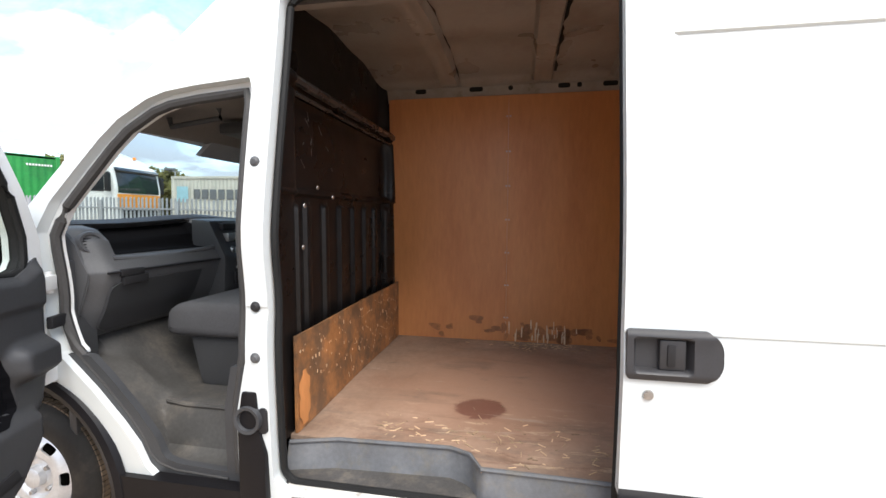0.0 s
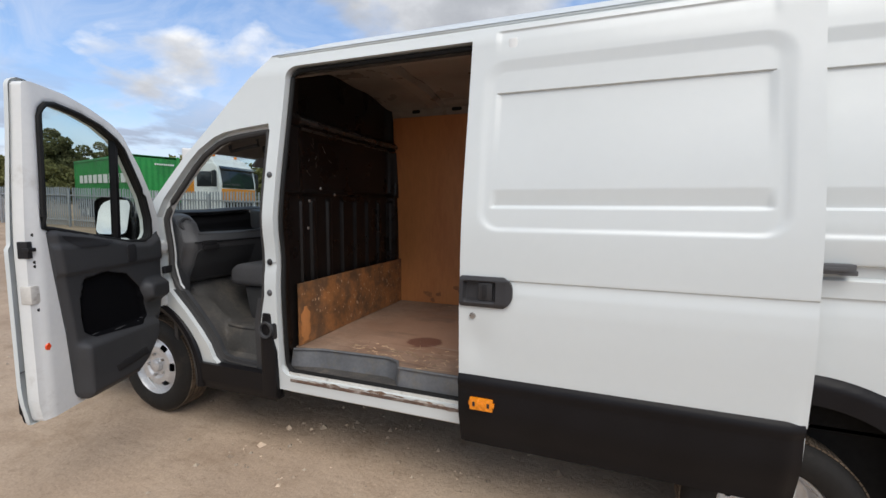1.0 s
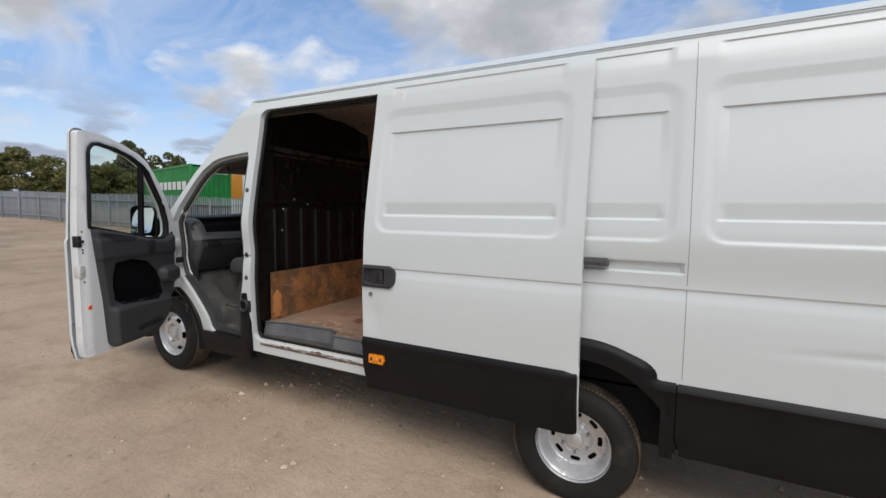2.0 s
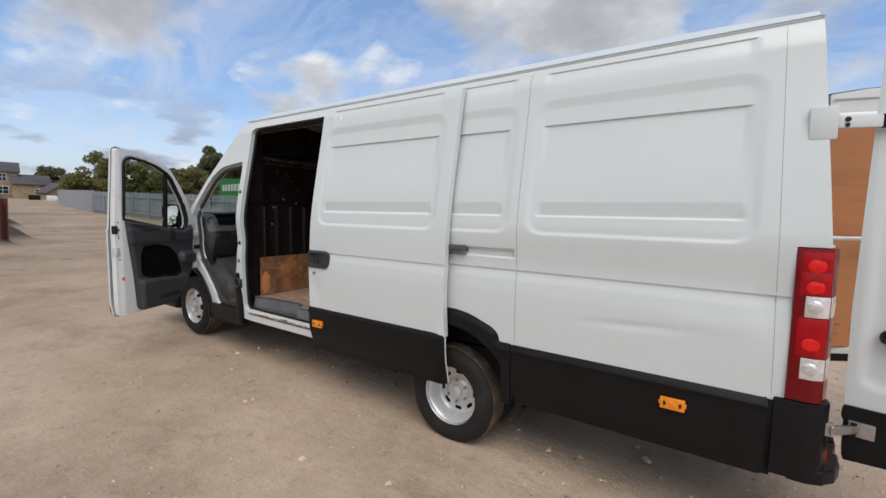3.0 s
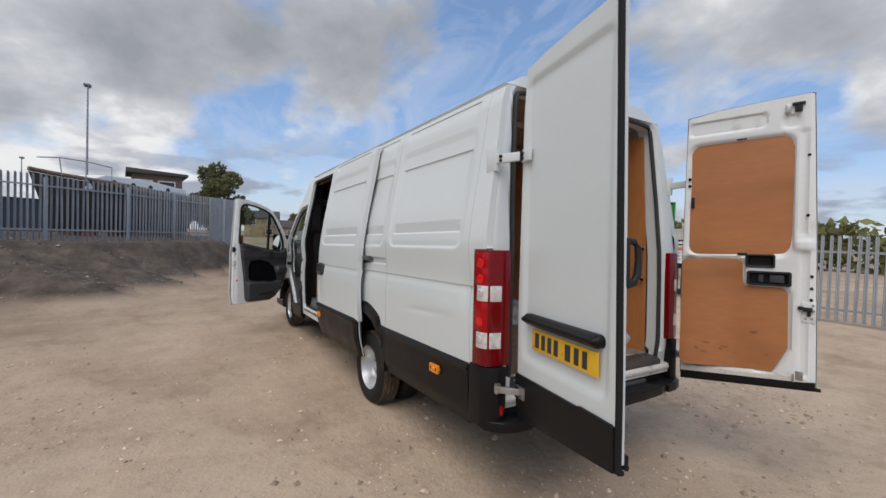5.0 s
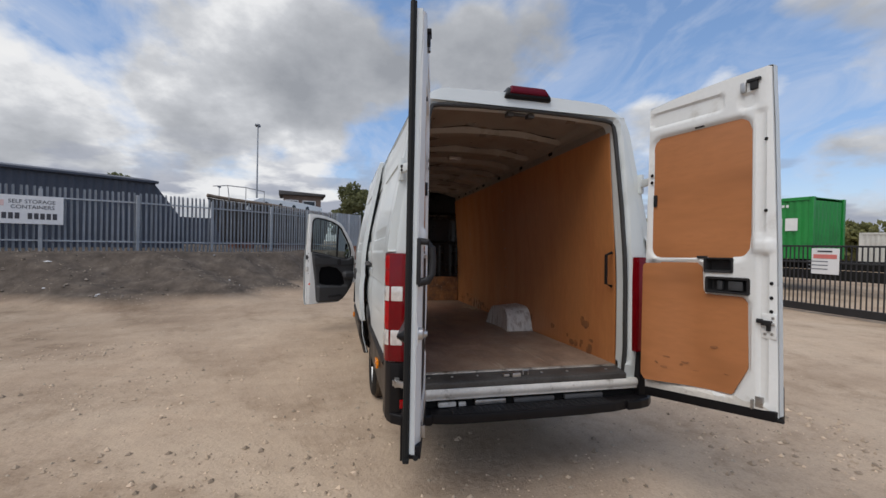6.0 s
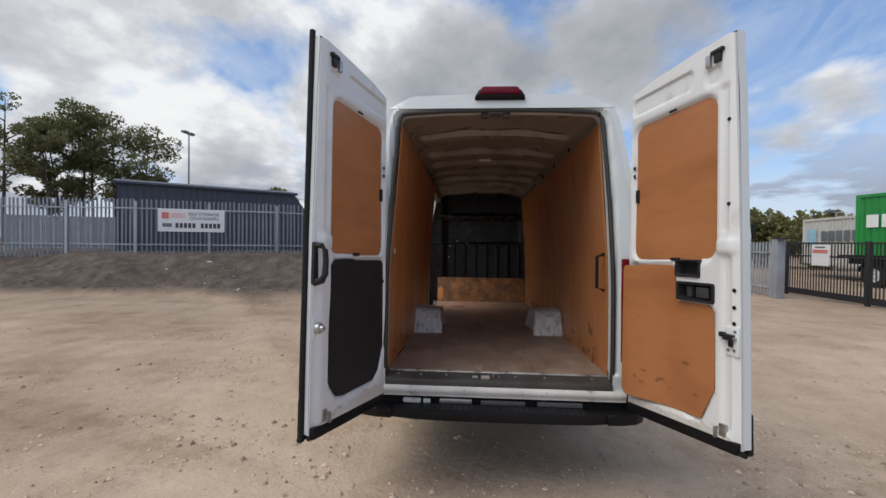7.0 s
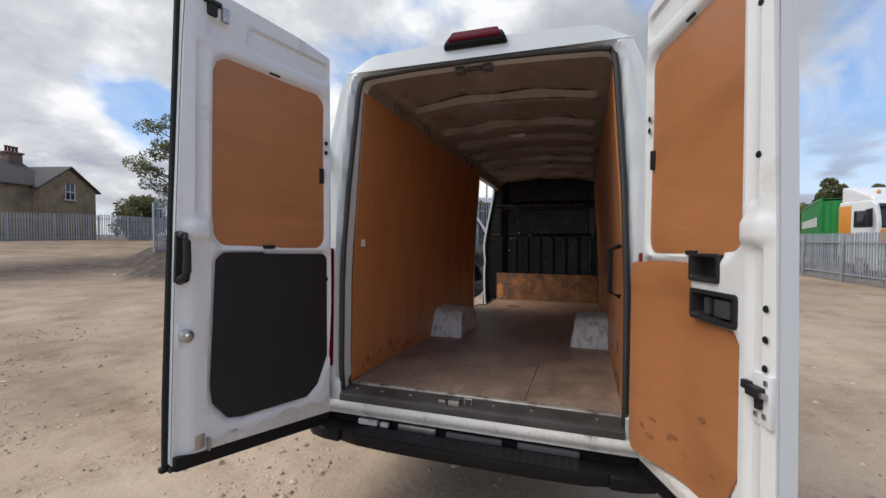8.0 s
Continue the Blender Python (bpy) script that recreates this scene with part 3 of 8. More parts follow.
# the banks are bare dark earth with stones
gz = gn.new("ShaderNodeSeparateXYZ"); gl.new(gtc.outputs["Object"], gz.inputs[0])
gzr = gn.new("ShaderNodeMapRange"); gl.new(gz.outputs["Z"], gzr.inputs[0])
gzr.inputs[1].default_value, gzr.inputs[2].default_value = 0.06, 0.24
# ground colour turned down towards the bank, in mottled tones
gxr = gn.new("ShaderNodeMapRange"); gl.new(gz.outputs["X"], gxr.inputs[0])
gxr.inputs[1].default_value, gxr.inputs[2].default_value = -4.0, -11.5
# the colour is also turned down beyond the near side, along a ragged edge
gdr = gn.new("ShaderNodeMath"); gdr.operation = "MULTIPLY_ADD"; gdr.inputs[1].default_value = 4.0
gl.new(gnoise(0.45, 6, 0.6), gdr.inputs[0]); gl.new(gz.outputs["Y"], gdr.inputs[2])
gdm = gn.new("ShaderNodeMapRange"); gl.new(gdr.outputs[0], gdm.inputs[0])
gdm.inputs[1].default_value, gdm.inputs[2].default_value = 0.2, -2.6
near_darken = gramp(gnoise(0.7, 7, 0.65), [(0.35, (0.74, 0.73, 0.72)), (0.62, (0.88, 0.875, 0.87))])
gcol = gmix(gdm.outputs[0], gcol, gmix(1.0, gcol, near_darken, "MULTIPLY"))
bank_darken = gramp(gnoise(0.22, 8, 0.65), [(0.35, (0.62, 0.605, 0.59)), (0.62, (0.82, 0.81, 0.80))])
gcol = gmix(gxr.outputs[0], gcol, gmix(1.0, gcol, bank_darken, "MULTIPLY"))
earth = gramp(gnoise(2.2, 9, 0.7), [(0.30, (0.055, 0.044, 0.036)), (0.48, (0.095, 0.076, 0.062)), (0.60, (0.130, 0.105, 0.085)), (0.74, (0.22, 0.19, 0.16))])
gyr = gn.new("ShaderNodeMapRange"); gl.new(gz.outputs["Y"], gyr.inputs[0])
gyr.inputs[1].default_value, gyr.inputs[2].default_value = -23.5, -19.5
bare = gn.new("ShaderNodeMath"); bare.operation = "MULTIPLY"
gl.new(gzr.outputs[0], bare.inputs[0]); gl.new(gyr.outputs[0], bare.inputs[1])
gcol = gmix(bare.outputs[0], gcol, earth)
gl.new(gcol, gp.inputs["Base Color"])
gp.inputs["Roughness"].default_value = 0.92
gp.inputs["Specular IOR Level"].default_value = 0.15
gb = gn.new("ShaderNodeBump"); gb.inputs["Distance"].default_value = 0.040; gb.inputs["Strength"].default_value = 0.58
gadd = gn.new("ShaderNodeMath"); gadd.operation = "ADD"
gl.new(gnoise(14, 7, 0.74), gadd.inputs[0]); gl.new(gnoise(1.8, 6, 0.7), gadd.inputs[1])
gl.new(gadd.outputs[0], gb.inputs["Height"]); gl.new(gb.outputs[0], gp.inputs["Normal"])
ground = part("ground", (np.stack([GX, GY, ground_z(GX, GY)], -1).reshape(-1, 3).tolist(), np.stack([GI[:-1, :-1], GI[1:, :-1], GI[1:, 1:], GI[:-1, 1:]], -1).reshape(-1, 4).tolist()), GROUND, sharp=80)
tagged(ground, "dusty sandy gravel yard rising to a bare earth bank", "ground", kind="structure")


def gz_at(x, y):
    return float(ground_z(np.array(float(x)), np.array(float(y))))


# ---- fences ----
def pale_geo(h, w=0.068, foot=0.06):
    """One corrugated pale with a pointed top, standing at the origin and facing -y."""
    xs = [-w / 2, -w / 4, 0, w / 4, w / 2]
    ys = [0.0, -0.030, -0.018, -0.030, 0.0]
    tops = [h - 0.07, h - 0.01, h - 0.05, h - 0.01, h - 0.07]
    v = [(x, y, foot) for x, y in zip(xs, ys)] + [(x, y, t) for x, y, t in zip(xs, ys, tops)]
    v += [(x, y + 0.004, z) for x, y, z in v]
    f = []
    for k in range(4):
        f += [[k, k + 1, k + 6, k + 5], [k + 11, k + 10, k + 15, k + 16], [k + 5, k + 6, k + 16, k + 15]]
    f += [[0, 5, 15, 10], [4, 14, 19, 9]]
    return v, f


def palisade(name, pts, label, h=2.4, loose=300, pitch=0.152, group="palisade fences", level=None):
    """A palisade fence along a polyline: posts, two rails a bay and pales."""
    th = thing(name, label, "fence", group)
    foot = 0.06 if level is None else -0.65
    base = gz_at if level is None else (lambda x, y: level)
    pale = mesh("pale", pale_geo(h, foot=foot), GALV)
    post = mesh("post", box(-0.05, 0.05, -0.03, 0.03, foot - 0.3, h - 0.12, 0.004, 1), GALV)
    n, extra = 0, []
    for (ax, ay), (bx, by) in zip(pts, pts[1:]):
        L, ang = math.hypot(bx - ax, by - ay), math.atan2(by - ay, bx - ax)
        bays = max(1, round(L / 2.75))
        for k in range(bays + 1):
            if k == 0 and (ax, ay) != pts[0]:
                continue
            x, y = ax + (bx - ax) * k / bays, ay + (by - ay) * k / bays
            o = new("post", post); o.parent = th
            o.matrix_basis = Matrix.Translation((x, y, base(x, y))) @ Matrix.Rotation(ang, 4, "Z") @ Matrix.Translation((0, 0.075, 0))
        for k in range(bays):
            p = [(ax + (bx - ax) * (k + s) / bays, ay + (by - ay) * (k + s) / bays) for s in (0, 1)]
            zz = [base(*q) for q in p]
            for rz in (0.32, h - 0.38):
                g = box(0, L / bays, 0.005, 0.045, -0.025, 0.025)
                o = part("rail", g, GALV, th)
                o.matrix_basis = Matrix.Translation((*p[0], zz[0] + rz)) @ Matrix.Rotation(ang, 4, "Z") @ Matrix.Rotation(-math.atan2(zz[1] - zz[0], L / bays), 4, "Y")
        for k in range(int(L / pitch)):
            s = (k + 0.5) * pitch / L
            x, y = ax + (bx - ax) * s, ay + (by - ay) * s
            m = Matrix.Translation((x, y, base(x, y) + random.uniform(-0.012, 0.012))) @ Matrix.Rotation(ang, 4, "Z") @ Matrix.Rotation(random.gauss(0, 0.006), 4, "Y")
            if n < loose:
                o = new("pale", pale); o.parent = th; o.matrix_basis = m
            else:
                extra.append(moved(pale_geo(h, foot=foot), m))
            n += 1
    if extra:
        o = part("far_pales", join(*extra), GALV, th)
        o["kind"] = "stuff"
    return th


palisade("palisade_fence", [(-21.45, -0.57), (-17.75, -3.4), (-14.5, -7.3), (-12.6, -11.9), (-12.1, -16.9)], "galvanised palisade fence with pointed pales on an earth bank", 2.08, level=1.15)
palisade("palisade_fence", [(-11.75, 10.72), (-26.0, 10.5), (-45.0, 10.4)], "long galvanised palisade fence round a lorry yard", 1.85, 200)
palisade("palisade_fence", [(-2.9, 11.0), (9.0, 11.3)], "galvanised palisade fence beside a black gate", 2.0)
palisade("palisade_fence", [(-10.0, -41.0), (-22.0, -36.0), (-36.0, -38.5)], "low galvanised palisade fence before a stone house", 2.2, 250)

# ---- the van: x runs from its front (-) to its rear (0), y from the near side (0) to the far side ----
VW = 1.94
van = thing("van", "white high-roof panel van with black trim and all near doors open", "van", m=pose(0, 0, 0, 0, -1.444, 0))
HUB_F, HUB_R = (-5.835, 0.105, 0.510), (-1.97, 0.06, 0.385)
ARCH_F = (-5.78, 0.53)        # centre of the front wheel arch
TYRE_R = 0.355


FULL = 0.038        # how much the flanks are fuller above the belt line


def side_y(X, Z):
    """How far the body side leans in at a height."""
    y = 0.155 * smooth(Z, 1.30, 2.95) * 1.35 + 0.03 * smooth(Z, 2.5, 2.66) + 0.02 * smooth(-Z, -0.9, -0.5)
    y = y - 0.009 * smooth(1.352 - Z, 0.0, 0.15) * smooth(Z, 0.80, 1.15)
    return y - FULL * smooth(Z, 1.36, 1.66)


def belt_line(Z):
    """A sharp undercut crease along the waist that comes out again gently below."""
    return 0.0065 * smooth(1.361 - Z, 0.0, 0.007) * (1 - smooth(1.361 - Z, 0.007, 0.075))


def panel_press(X, Z, a, b, top=2.582):
    """The pressed panel between x = a and b: a shallow tray, a sharp upper line, a lower lip and a groove near the roof."""
    c, h = (a + b) / 2, (b - a) / 2
    q = -rrect(X, Z, c, 1.995, h, 0.405, 0.10)
    up = smooth(Z, 1.75, 2.30)
    d = 0.010 * (smooth(q, -0.004, 0.022) * (1 - up) + np.clip((q + 0.012) / 0.055, 0, 1) * up)
    mx = smooth(h - 0.055 - np.abs(X - c), 0.0, 0.016)
    d = d + 0.011 * mx * (1 - smooth(2.252 - Z, 0.0, 0.42)) * smooth(2.2545 - Z, 0.0, 0.003)
    d = d + 0.014 * mx * (1 - np.clip((Z - 1.712) / 0.075, 0, 1)) * smooth(Z - 1.698, 0.0, 0.012)
    g = top - Z
    d = d + 0.0085 * smooth(h - 0.045 - np.abs(X - c), 0, 0.016) * (1 - smooth(g, 0.0, 0.13)) * smooth(g + 0.003, 0.0, 0.003)
    return d


SEAM_X = 1.486


def body_press(X, Z):
    d = panel_press(X, Z, -1.425, -0.275) + panel_press(X, Z, -3.10, -1.545)
    d = d + belt_line(Z) * (X > -4.7)
    d = d + 0.008 * np.exp(-((Z - 2.626) / 0.0045) ** 2) * (X > -4.7)
    d = d + 0.022 * smooth(-rrect(X, Z, -2.3, 1.462, 0.80, 0.030, 0.008), 0.0, 0.008)      # rail of the sliding door
    d = d + 0.005 * np.exp(-(((X + 0.80) / 0.24) ** 2 + ((Z - 1.12 - 0.06 * (X + 0.8)) / 0.022) ** 2)) - 0.004 * np.exp(-(((X + 0.45) / 0.16) ** 2 + ((Z - 1.18) / 0.05) ** 2))  # dents
    d = d + 0.010 * np.exp(-(((X + 0.22) / 0.06) ** 2 + ((Z - 1.30) / 0.10) ** 2))
    return d


SIDE_OUT = [(-0.125, 0.55), (-0.125, 1.592), (-0.008, 1.592), (-0.085, 2.645), (-4.74, 2.645), (-4.85, 2.545), (-5.05, 2.36), (-5.21, 2.20), (-5.375, 2.04),
            (-5.61, 1.765), (-5.74, 1.62), (-6.25, 1.33), (-6.62, 1.17), (-6.80, 0.95), (-6.83, 0.55)]
DOOR_OP = [(-4.70, 2.21), (-4.935, 2.19), (-5.06, 2.172), (-5.14, 2.145), (-5.26, 2.07), (-5.335, 1.995), (-5.54, 1.745), (-5.60, 1.62), (-5.592, 1.28), (-5.535, 1.13), (-5.385, 0.985), (-5.270, 0.855), (-5.205, 0.765), (-5.172, 0.680), (-5.13, 0.638), (-5.05, 0.615), (-4.79, 0.605), (-4.745, 0.64), (-4.735, 0.95), (-4.69, 1.15), (-4.68, 1.55), (-4.683, 2.16)]
SLIDE_OP = (-3.90, 1.60, 0.70, 0.955, 0.07)


def arch_f(X, Z):
    return np.hypot(X - ARCH_F[0], Z - ARCH_F[1]) - 0.495


def arch_r(X, Z):
    return np.hypot(X - HUB_R[0], (Z - 0.44)) - 0.53


def side_keep(X, Z):
    s = -poly(X, Z, SIDE_OUT)
    s = np.minimum(s, poly(X, Z, DOOR_OP))
    s = np.minimum(s, rrect(X, Z, *SLIDE_OP))
    return np.minimum(np.minimum(s, arch_f(X, Z)), arch_r(X, Z))


WIN_OP = [(-4.82, 2.09), (-5.05, 2.07), (-5.50, 1.66), (-5.52, 1.52), (-4.82, 1.50)]


def side_keep_far(X, Z):
    s = np.minimum(-poly(X, Z, SIDE_OUT), poly(X, Z, WIN_OP))
    return np.minimum(np.minimum(s, arch_f(X, Z)), arch_r(X, Z))


near = sheet(-6.9, 0.0, 0.55, 2.70, (0.018, 0.0056), side_keep, lambda X, Z: (X, side_y(X, Z) + body_press(X, Z), Z), (0, 0.05, 0))
for x0, x1, z0, z1 in ((-SEAM_X + 0.008, -SEAM_X, 0.90, 2.60), (-0.172, -0.215, 0.90, 2.62)):
    seam = [(x0 + (x1 - x0) * k / 60, z0 + (z1 - z0) * k / 60) for k in range(61)]
    seam = [(x, float((side_y(np.array(x), np.array(z)) + body_press(np.array(x), np.array(z)))) + 0.0006, z) for x, z in seam]
    part("panel_seam", tube(seam, 0.0018 if x0 < -1 else 0.0013, 6), SEAM, van)
part("near_side_panel", near, WHITE, van, "white pressed steel side with open cab and load doorways")
far = sheet(-6.9, 0.0, 0.55, 2.70, 0.04, side_keep_far, lambda X, Z: (X, VW - side_y(X, Z), Z), (0, -0.05, 0))
part("far_side_panel", far, WHITE, van)


# roof skin, crowned, with the sloping front of the high roof
def roof_place(U, V):
    x = U
    half = VW / 2 - float(side_y(np.array(0.0), np.array(2.645))) - 0.006
    zc = 2.640 + 0.078 * smooth(1 - np.abs(V), -0.03, 0.25) + 0.040 * (1 - V * V) - 0.018 * smooth(U, -0.3, -0.1) * (1 - V * V)
    rib = 0.010 * (smooth(np.cos((np.abs(V) * 4.5) * math.pi), 0.2, 0.8)) * smooth(-U, 0.3, 0.5) * smooth(U, -4.6, -4.4) * (np.abs(V) < 0.9)
    return x, VW / 2 + V * (half + 0.012), zc + rib


part("roof", sheet(-4.74, -0.094, -1, 1, (0.045, 0.02), None, roof_place, None), WHITE, van)
part("roof_rear_lip", sheet(-1, 1, 0, 1, (0.02, 0.2), None, lambda V, W: (-0.082 - 0.012 * W, roof_place(-0.094 + 0 * V, V)[1], 2.636 + (roof_place(-0.094 + 0 * V, V)[2] - 2.636) * W)), WHITE, van)
nose = []
for x, z, c in ((-4.74, 2.64, 0.145), (-4.85, 2.54, 0.13), (-5.05, 2.355, 0.10), (-5.21, 2.195, 0.08), (-5.375, 2.035, 0.06)):
    nose.append((x, z, c))


def nose_place(U, V):
    xs, zs, cs = (np.interp(U, range(5), [p[k] for p in nose]) for k in range(3))
    half = VW / 2 - side_y(xs, zs) - 0.002
    return xs - 0.18 * smooth(U, 0, 2.5) * (1 - np.abs(V) ** 2.2), VW / 2 + V * half, zs + cs * (1 - np.abs(V) ** 3.5)


part("roof_front", sheet(0, 4, -1, 1, (0.1, 0.05), None, nose_place), WHITE, van)


def hood_place(U, V):
    xs = np.interp(U, [0, 1, 2, 3], [-5.74, -6.25, -6.62, -6.83]); zs = np.interp(U, [0, 1, 2, 3], [1.60, 1.33, 1.17, 0.60])
    half = VW / 2 - 0.05 * (zs - 0.6)
    return xs - 0.16 * (1 - np.abs(V) ** 2.5), VW / 2 + V * half, zs + 0.03 * (1 - V * V)


part("bonnet", sheet(0, 3, -1, 1, 0.1, None, hood_place), WHITE, van)


def screen_place(U, V):
    xs, zs = -5.375 - 0.365 * U, 2.035 - 0.425 * U
    half = VW / 2 - 0.12 + 0.05 * U
    return xs - (0.18 - 0.02 * U) * (1 - np.abs(V) ** 2.2), VW / 2 + V * half, zs + 0.06 * (1 - U) * (1 - np.abs(V) ** 3.5)


ws = part("windscreen", sheet(0, 1, -0.96, 0.96, 0.08, None, screen_place), GLASS, van)
ws.visible_shadow = False
fw = part("far_cab_window", sheet(-5.6, -4.8, 1.49, 2.10, 0.05, lambda X, Z: 0.02 - poly(X, Z, WIN_OP), lambda X, Z: (X, VW - 0.02 - side_y(X, Z), Z)), GLASS, van)
fw.visible_shadow = False
part("cab_roof_lining", sheet(-5.42, -4.74, -0.9, 0.9, 0.06, None, lambda U, V: (U, VW / 2 + V * 0.86, 2.16 + 0.03 * (1 - V * V) + 0.05 * smooth(U, -5.0, -4.8) - 0.10 * smooth(-U, 5.15, 5.42))), HEADLINING, van)

# door seal round the two side openings
def seal_loop(pts, y, r):
    return tube([(x, y(x, z), z) for x, z in pts], r, 8, True)


def rr_pts(cx, cz, hx, hz, r, n=6):
    out = []
    for k, (sx, sz) in enumerate(((1, 1), (-1, 1), (-1, -1), (1, -1))):
        for i in range(n + 1):
            a = math.pi / 2 * (k + i / n)
            out.append((cx + sx * (hx - r) + r * math.cos(a), cz + sz * (hz - r) + r * math.sin(a)))
    return out


def yy(x, z):
    return float(side_y(np.array(x), np.array(z)))


def dense(pts, step=0.06):
    out = []
    for i in range(len(pts)):
        a, b = Vector(pts[i]), Vector(pts[(i + 1) % len(pts)])
        k = max(1, int((b - a).length / step))
        out += [tuple(a.lerp(b, j / k)) for j in range(k)]
    return out


part("load_doorway_seal", seal_loop(dense(rr_pts(SLIDE_OP[0], SLIDE_OP[1], SLIDE_OP[2] - 0.02, SLIDE_OP[3] - 0.02, 0.06)), lambda x, z: yy(x, z) + 0.045, 0.014), RUBBER, van)
for low, mt in ((False, WHITE_IN), (True, GREY_PLASTIC2)):
    part("lower_doorway_rebate" if low else "cab_doorway_rebate", sheet(-5.65, -4.65, 0.57, 2.24, 0.014, lambda X, Z: np.minimum(np.minimum(0.014 - poly(X, Z, DOOR_OP), poly(X, Z, DOOR_OP) + (0.075 if low else 0.048)), (1.12 - Z) if low else (Z - 1.12)), lambda X, Z: (X, side_y(X, Z) + (0.030 if low else 0.046), Z), (0, 0.03, 0)), mt, van)
part("cab_doorway_seal", seal_loop(dense([(-5.13 + (x + 5.13) * 0.915, 1.42 + (z - 1.42) * 0.945) for x, z in DOOR_OP]), lambda x, z: yy(x, z) + 0.046, 0.019), SEAL_GREY, van)

# inner faces of the door pillars
PILLAR = ([-4.70, -4.66, -4.618, -4.625, -4.640, -4.665, -4.70], [0.018, 0.020, 0.024, 0.10, 0.17, 0.185, 0.185])
for u0, u1, mt in ((0, 2, WHITE_IN), (2, 6, BLACK_PANEL)):
    part("door_pillar" if u0 == 0 else "pillar_return", sheet(u0, u1, 0.62, 2.50, (0.25, 0.06), None, lambda U, Z: (np.interp(U, range(7), PILLAR[0]), side_y(-4.65 + 0 * U, Z) + np.interp(U, range(7), PILLAR[1]), Z)), mt, van)

# lower black trim
def trim_keep(x0, x1):
    def f(X, Z):
        s = -rrect(X, Z, (x0 + x1) / 2, 0.685, (x1 - x0) / 2, 0.20, 0.02)
        return np.minimum(np.minimum(s, arch_r(X, Z) + 0.03), arch_f(X, Z) + 0.03)
    return f


def ledge(Z):
    """The trim's upper edge: a sloping ledge, a crease below it and a flat lower face."""
    return np.interp(Z, [0.60, 0.812, 0.822, 0.838, 0.874, 0.885], [-0.020, -0.012, -0.012, -0.026, -0.006, 0.006])


def trim_place(X, Z):
    return X, ledge(Z) + 0.03 * smooth(-Z, -0.60, -0.46) + side_y(X, Z), Z


part("rear_side_trim", sheet(-1.52, -0.16, 0.47, 0.90, 0.02, trim_keep(-1.496, -0.181), trim_place, (0, 0.03, 0)), TRIM, van)
part("sill_trim", sheet(-4.56, -2.36, 0.53, 0.66, 0.02, None, lambda X, Z: (X, 0.035 + 0.02 * smooth(-Z, -0.58, -0.5), Z), (0, 0.05, 0)), DIRTY_WHITE, van, "scuffed white door sill with bare worn patches")


def arch_band(hx, hz, r0, r1, a0, a1, y):
    v, f = [], []
    n = 28
    for i in range(n + 1):
        a = radians(a0 + (a1 - a0) * i / n)
        for r, dy in ((r0, 0.06), (r0, -0.01), ((r0 + r1) / 2, -0.024), (r1 - 0.01, -0.016), (r1, 0.006)):
            v.append((hx + r * math.cos(a), y + dy, hz + r * math.sin(a)))
    for i in range(n):
        for k in range(4):
            a = i * 5 + k
            f.append([a, a + 1, a + 6, a + 5])
    return v, f


def arch_out(X, Z):
    """Outline of the rear arch trim: a ring that flows into its two legs."""
    r = np.hypot(X - HUB_R[0], Z - 0.44) - 0.612
    for leg in (rrect(X, Z, -1.575, 0.67, 0.085, 0.216, 0.006), rrect(X, Z, -2.42, 0.60, 0.10, 0.14, 0.015)):
        h = np.maximum(0.15 - np.abs(r - leg), 0.0)
        r = np.minimum(r, leg) - h * h / 0.60
    return np.maximum(r, X + 1.502)


def rear_arch_keep(X, Z):
    r = np.hypot(X - HUB_R[0], Z - 0.44)
    return np.minimum(np.minimum(-arch_out(X, Z), np.maximum(r - 0.495, X + 1.566)), Z - 0.475)


def rear_arch_place(X, Z):
    leg = smooth(X, -1.66, -1.56)
    ring = -0.024 + 0.024 * smooth(arch_out(X, Z), -0.04, 0.0)
    scoop = 0.010 * smooth(-rrect(X, Z, -1.538, 0.745, 0.022, 0.075, 0.02), 0.0, 0.02)
    return X, side_y(X, Z) + (1 - leg) * ring + leg * ledge(Z) + scoop, Z


part("rear_wheel_arch_trim", sheet(-2.62, -1.49, 0.46, 1.07, 0.013, rear_arch_keep, rear_arch_place, (0, 0.06, 0)), TRIM, van)
for x0, x1 in ((-1.512, -1.486), (-0.192, -0.155)):
    part("trim_joint", sheet(x0, x1, 0.50, 0.875, (0.01, 0.03), None, lambda X, Z: (X, side_y(X, Z) - 0.005, Z)), DARK, van)
part("front_wheel_arch_trim", arch_band(*ARCH_F, 0.466, 0.535, -6, 175, 0.0), TRIM, van)
part("cab_step_trim", sheet(-5.33, -4.54, 0.44, 0.66, 0.02, lambda X, Z: np.minimum(-rrect(X, Z, -4.965, 0.556, 0.345, 0.088, 0.03), arch_f(X, Z)), lambda X, Z: (X, -0.012 + 0.02 * smooth(-Z, -0.54, -0.46), Z), (0, 0.06, 0)), TRIM, van)
part("pillar_trim", prism([(-4.728, 0.50), (-4.618, 0.50), (-4.614, 0.80), (-4.642, 0.90), (-4.648, 1.040), (-4.708, 1.040), (-4.730, 0.90)], -0.016, 0.03, "y", 0.012), TRIM, van)
part("fuel_filler", lathe([(0.0, 0.01), (0.035, 0.01), (0.04, -0.01), (0.052, -0.012), (0.055, 0.02)], 24, "y", (-4.680, -0.018, 0.935)), GREY_PLASTIC2, van)
part("front_bumper", prism([(-6.86, 0.42), (-6.20, 0.42), (-6.22, 0.70), (-6.86, 0.74)], 0.03, VW - 0.03, "y", 0.05, 3), TRIM, van)

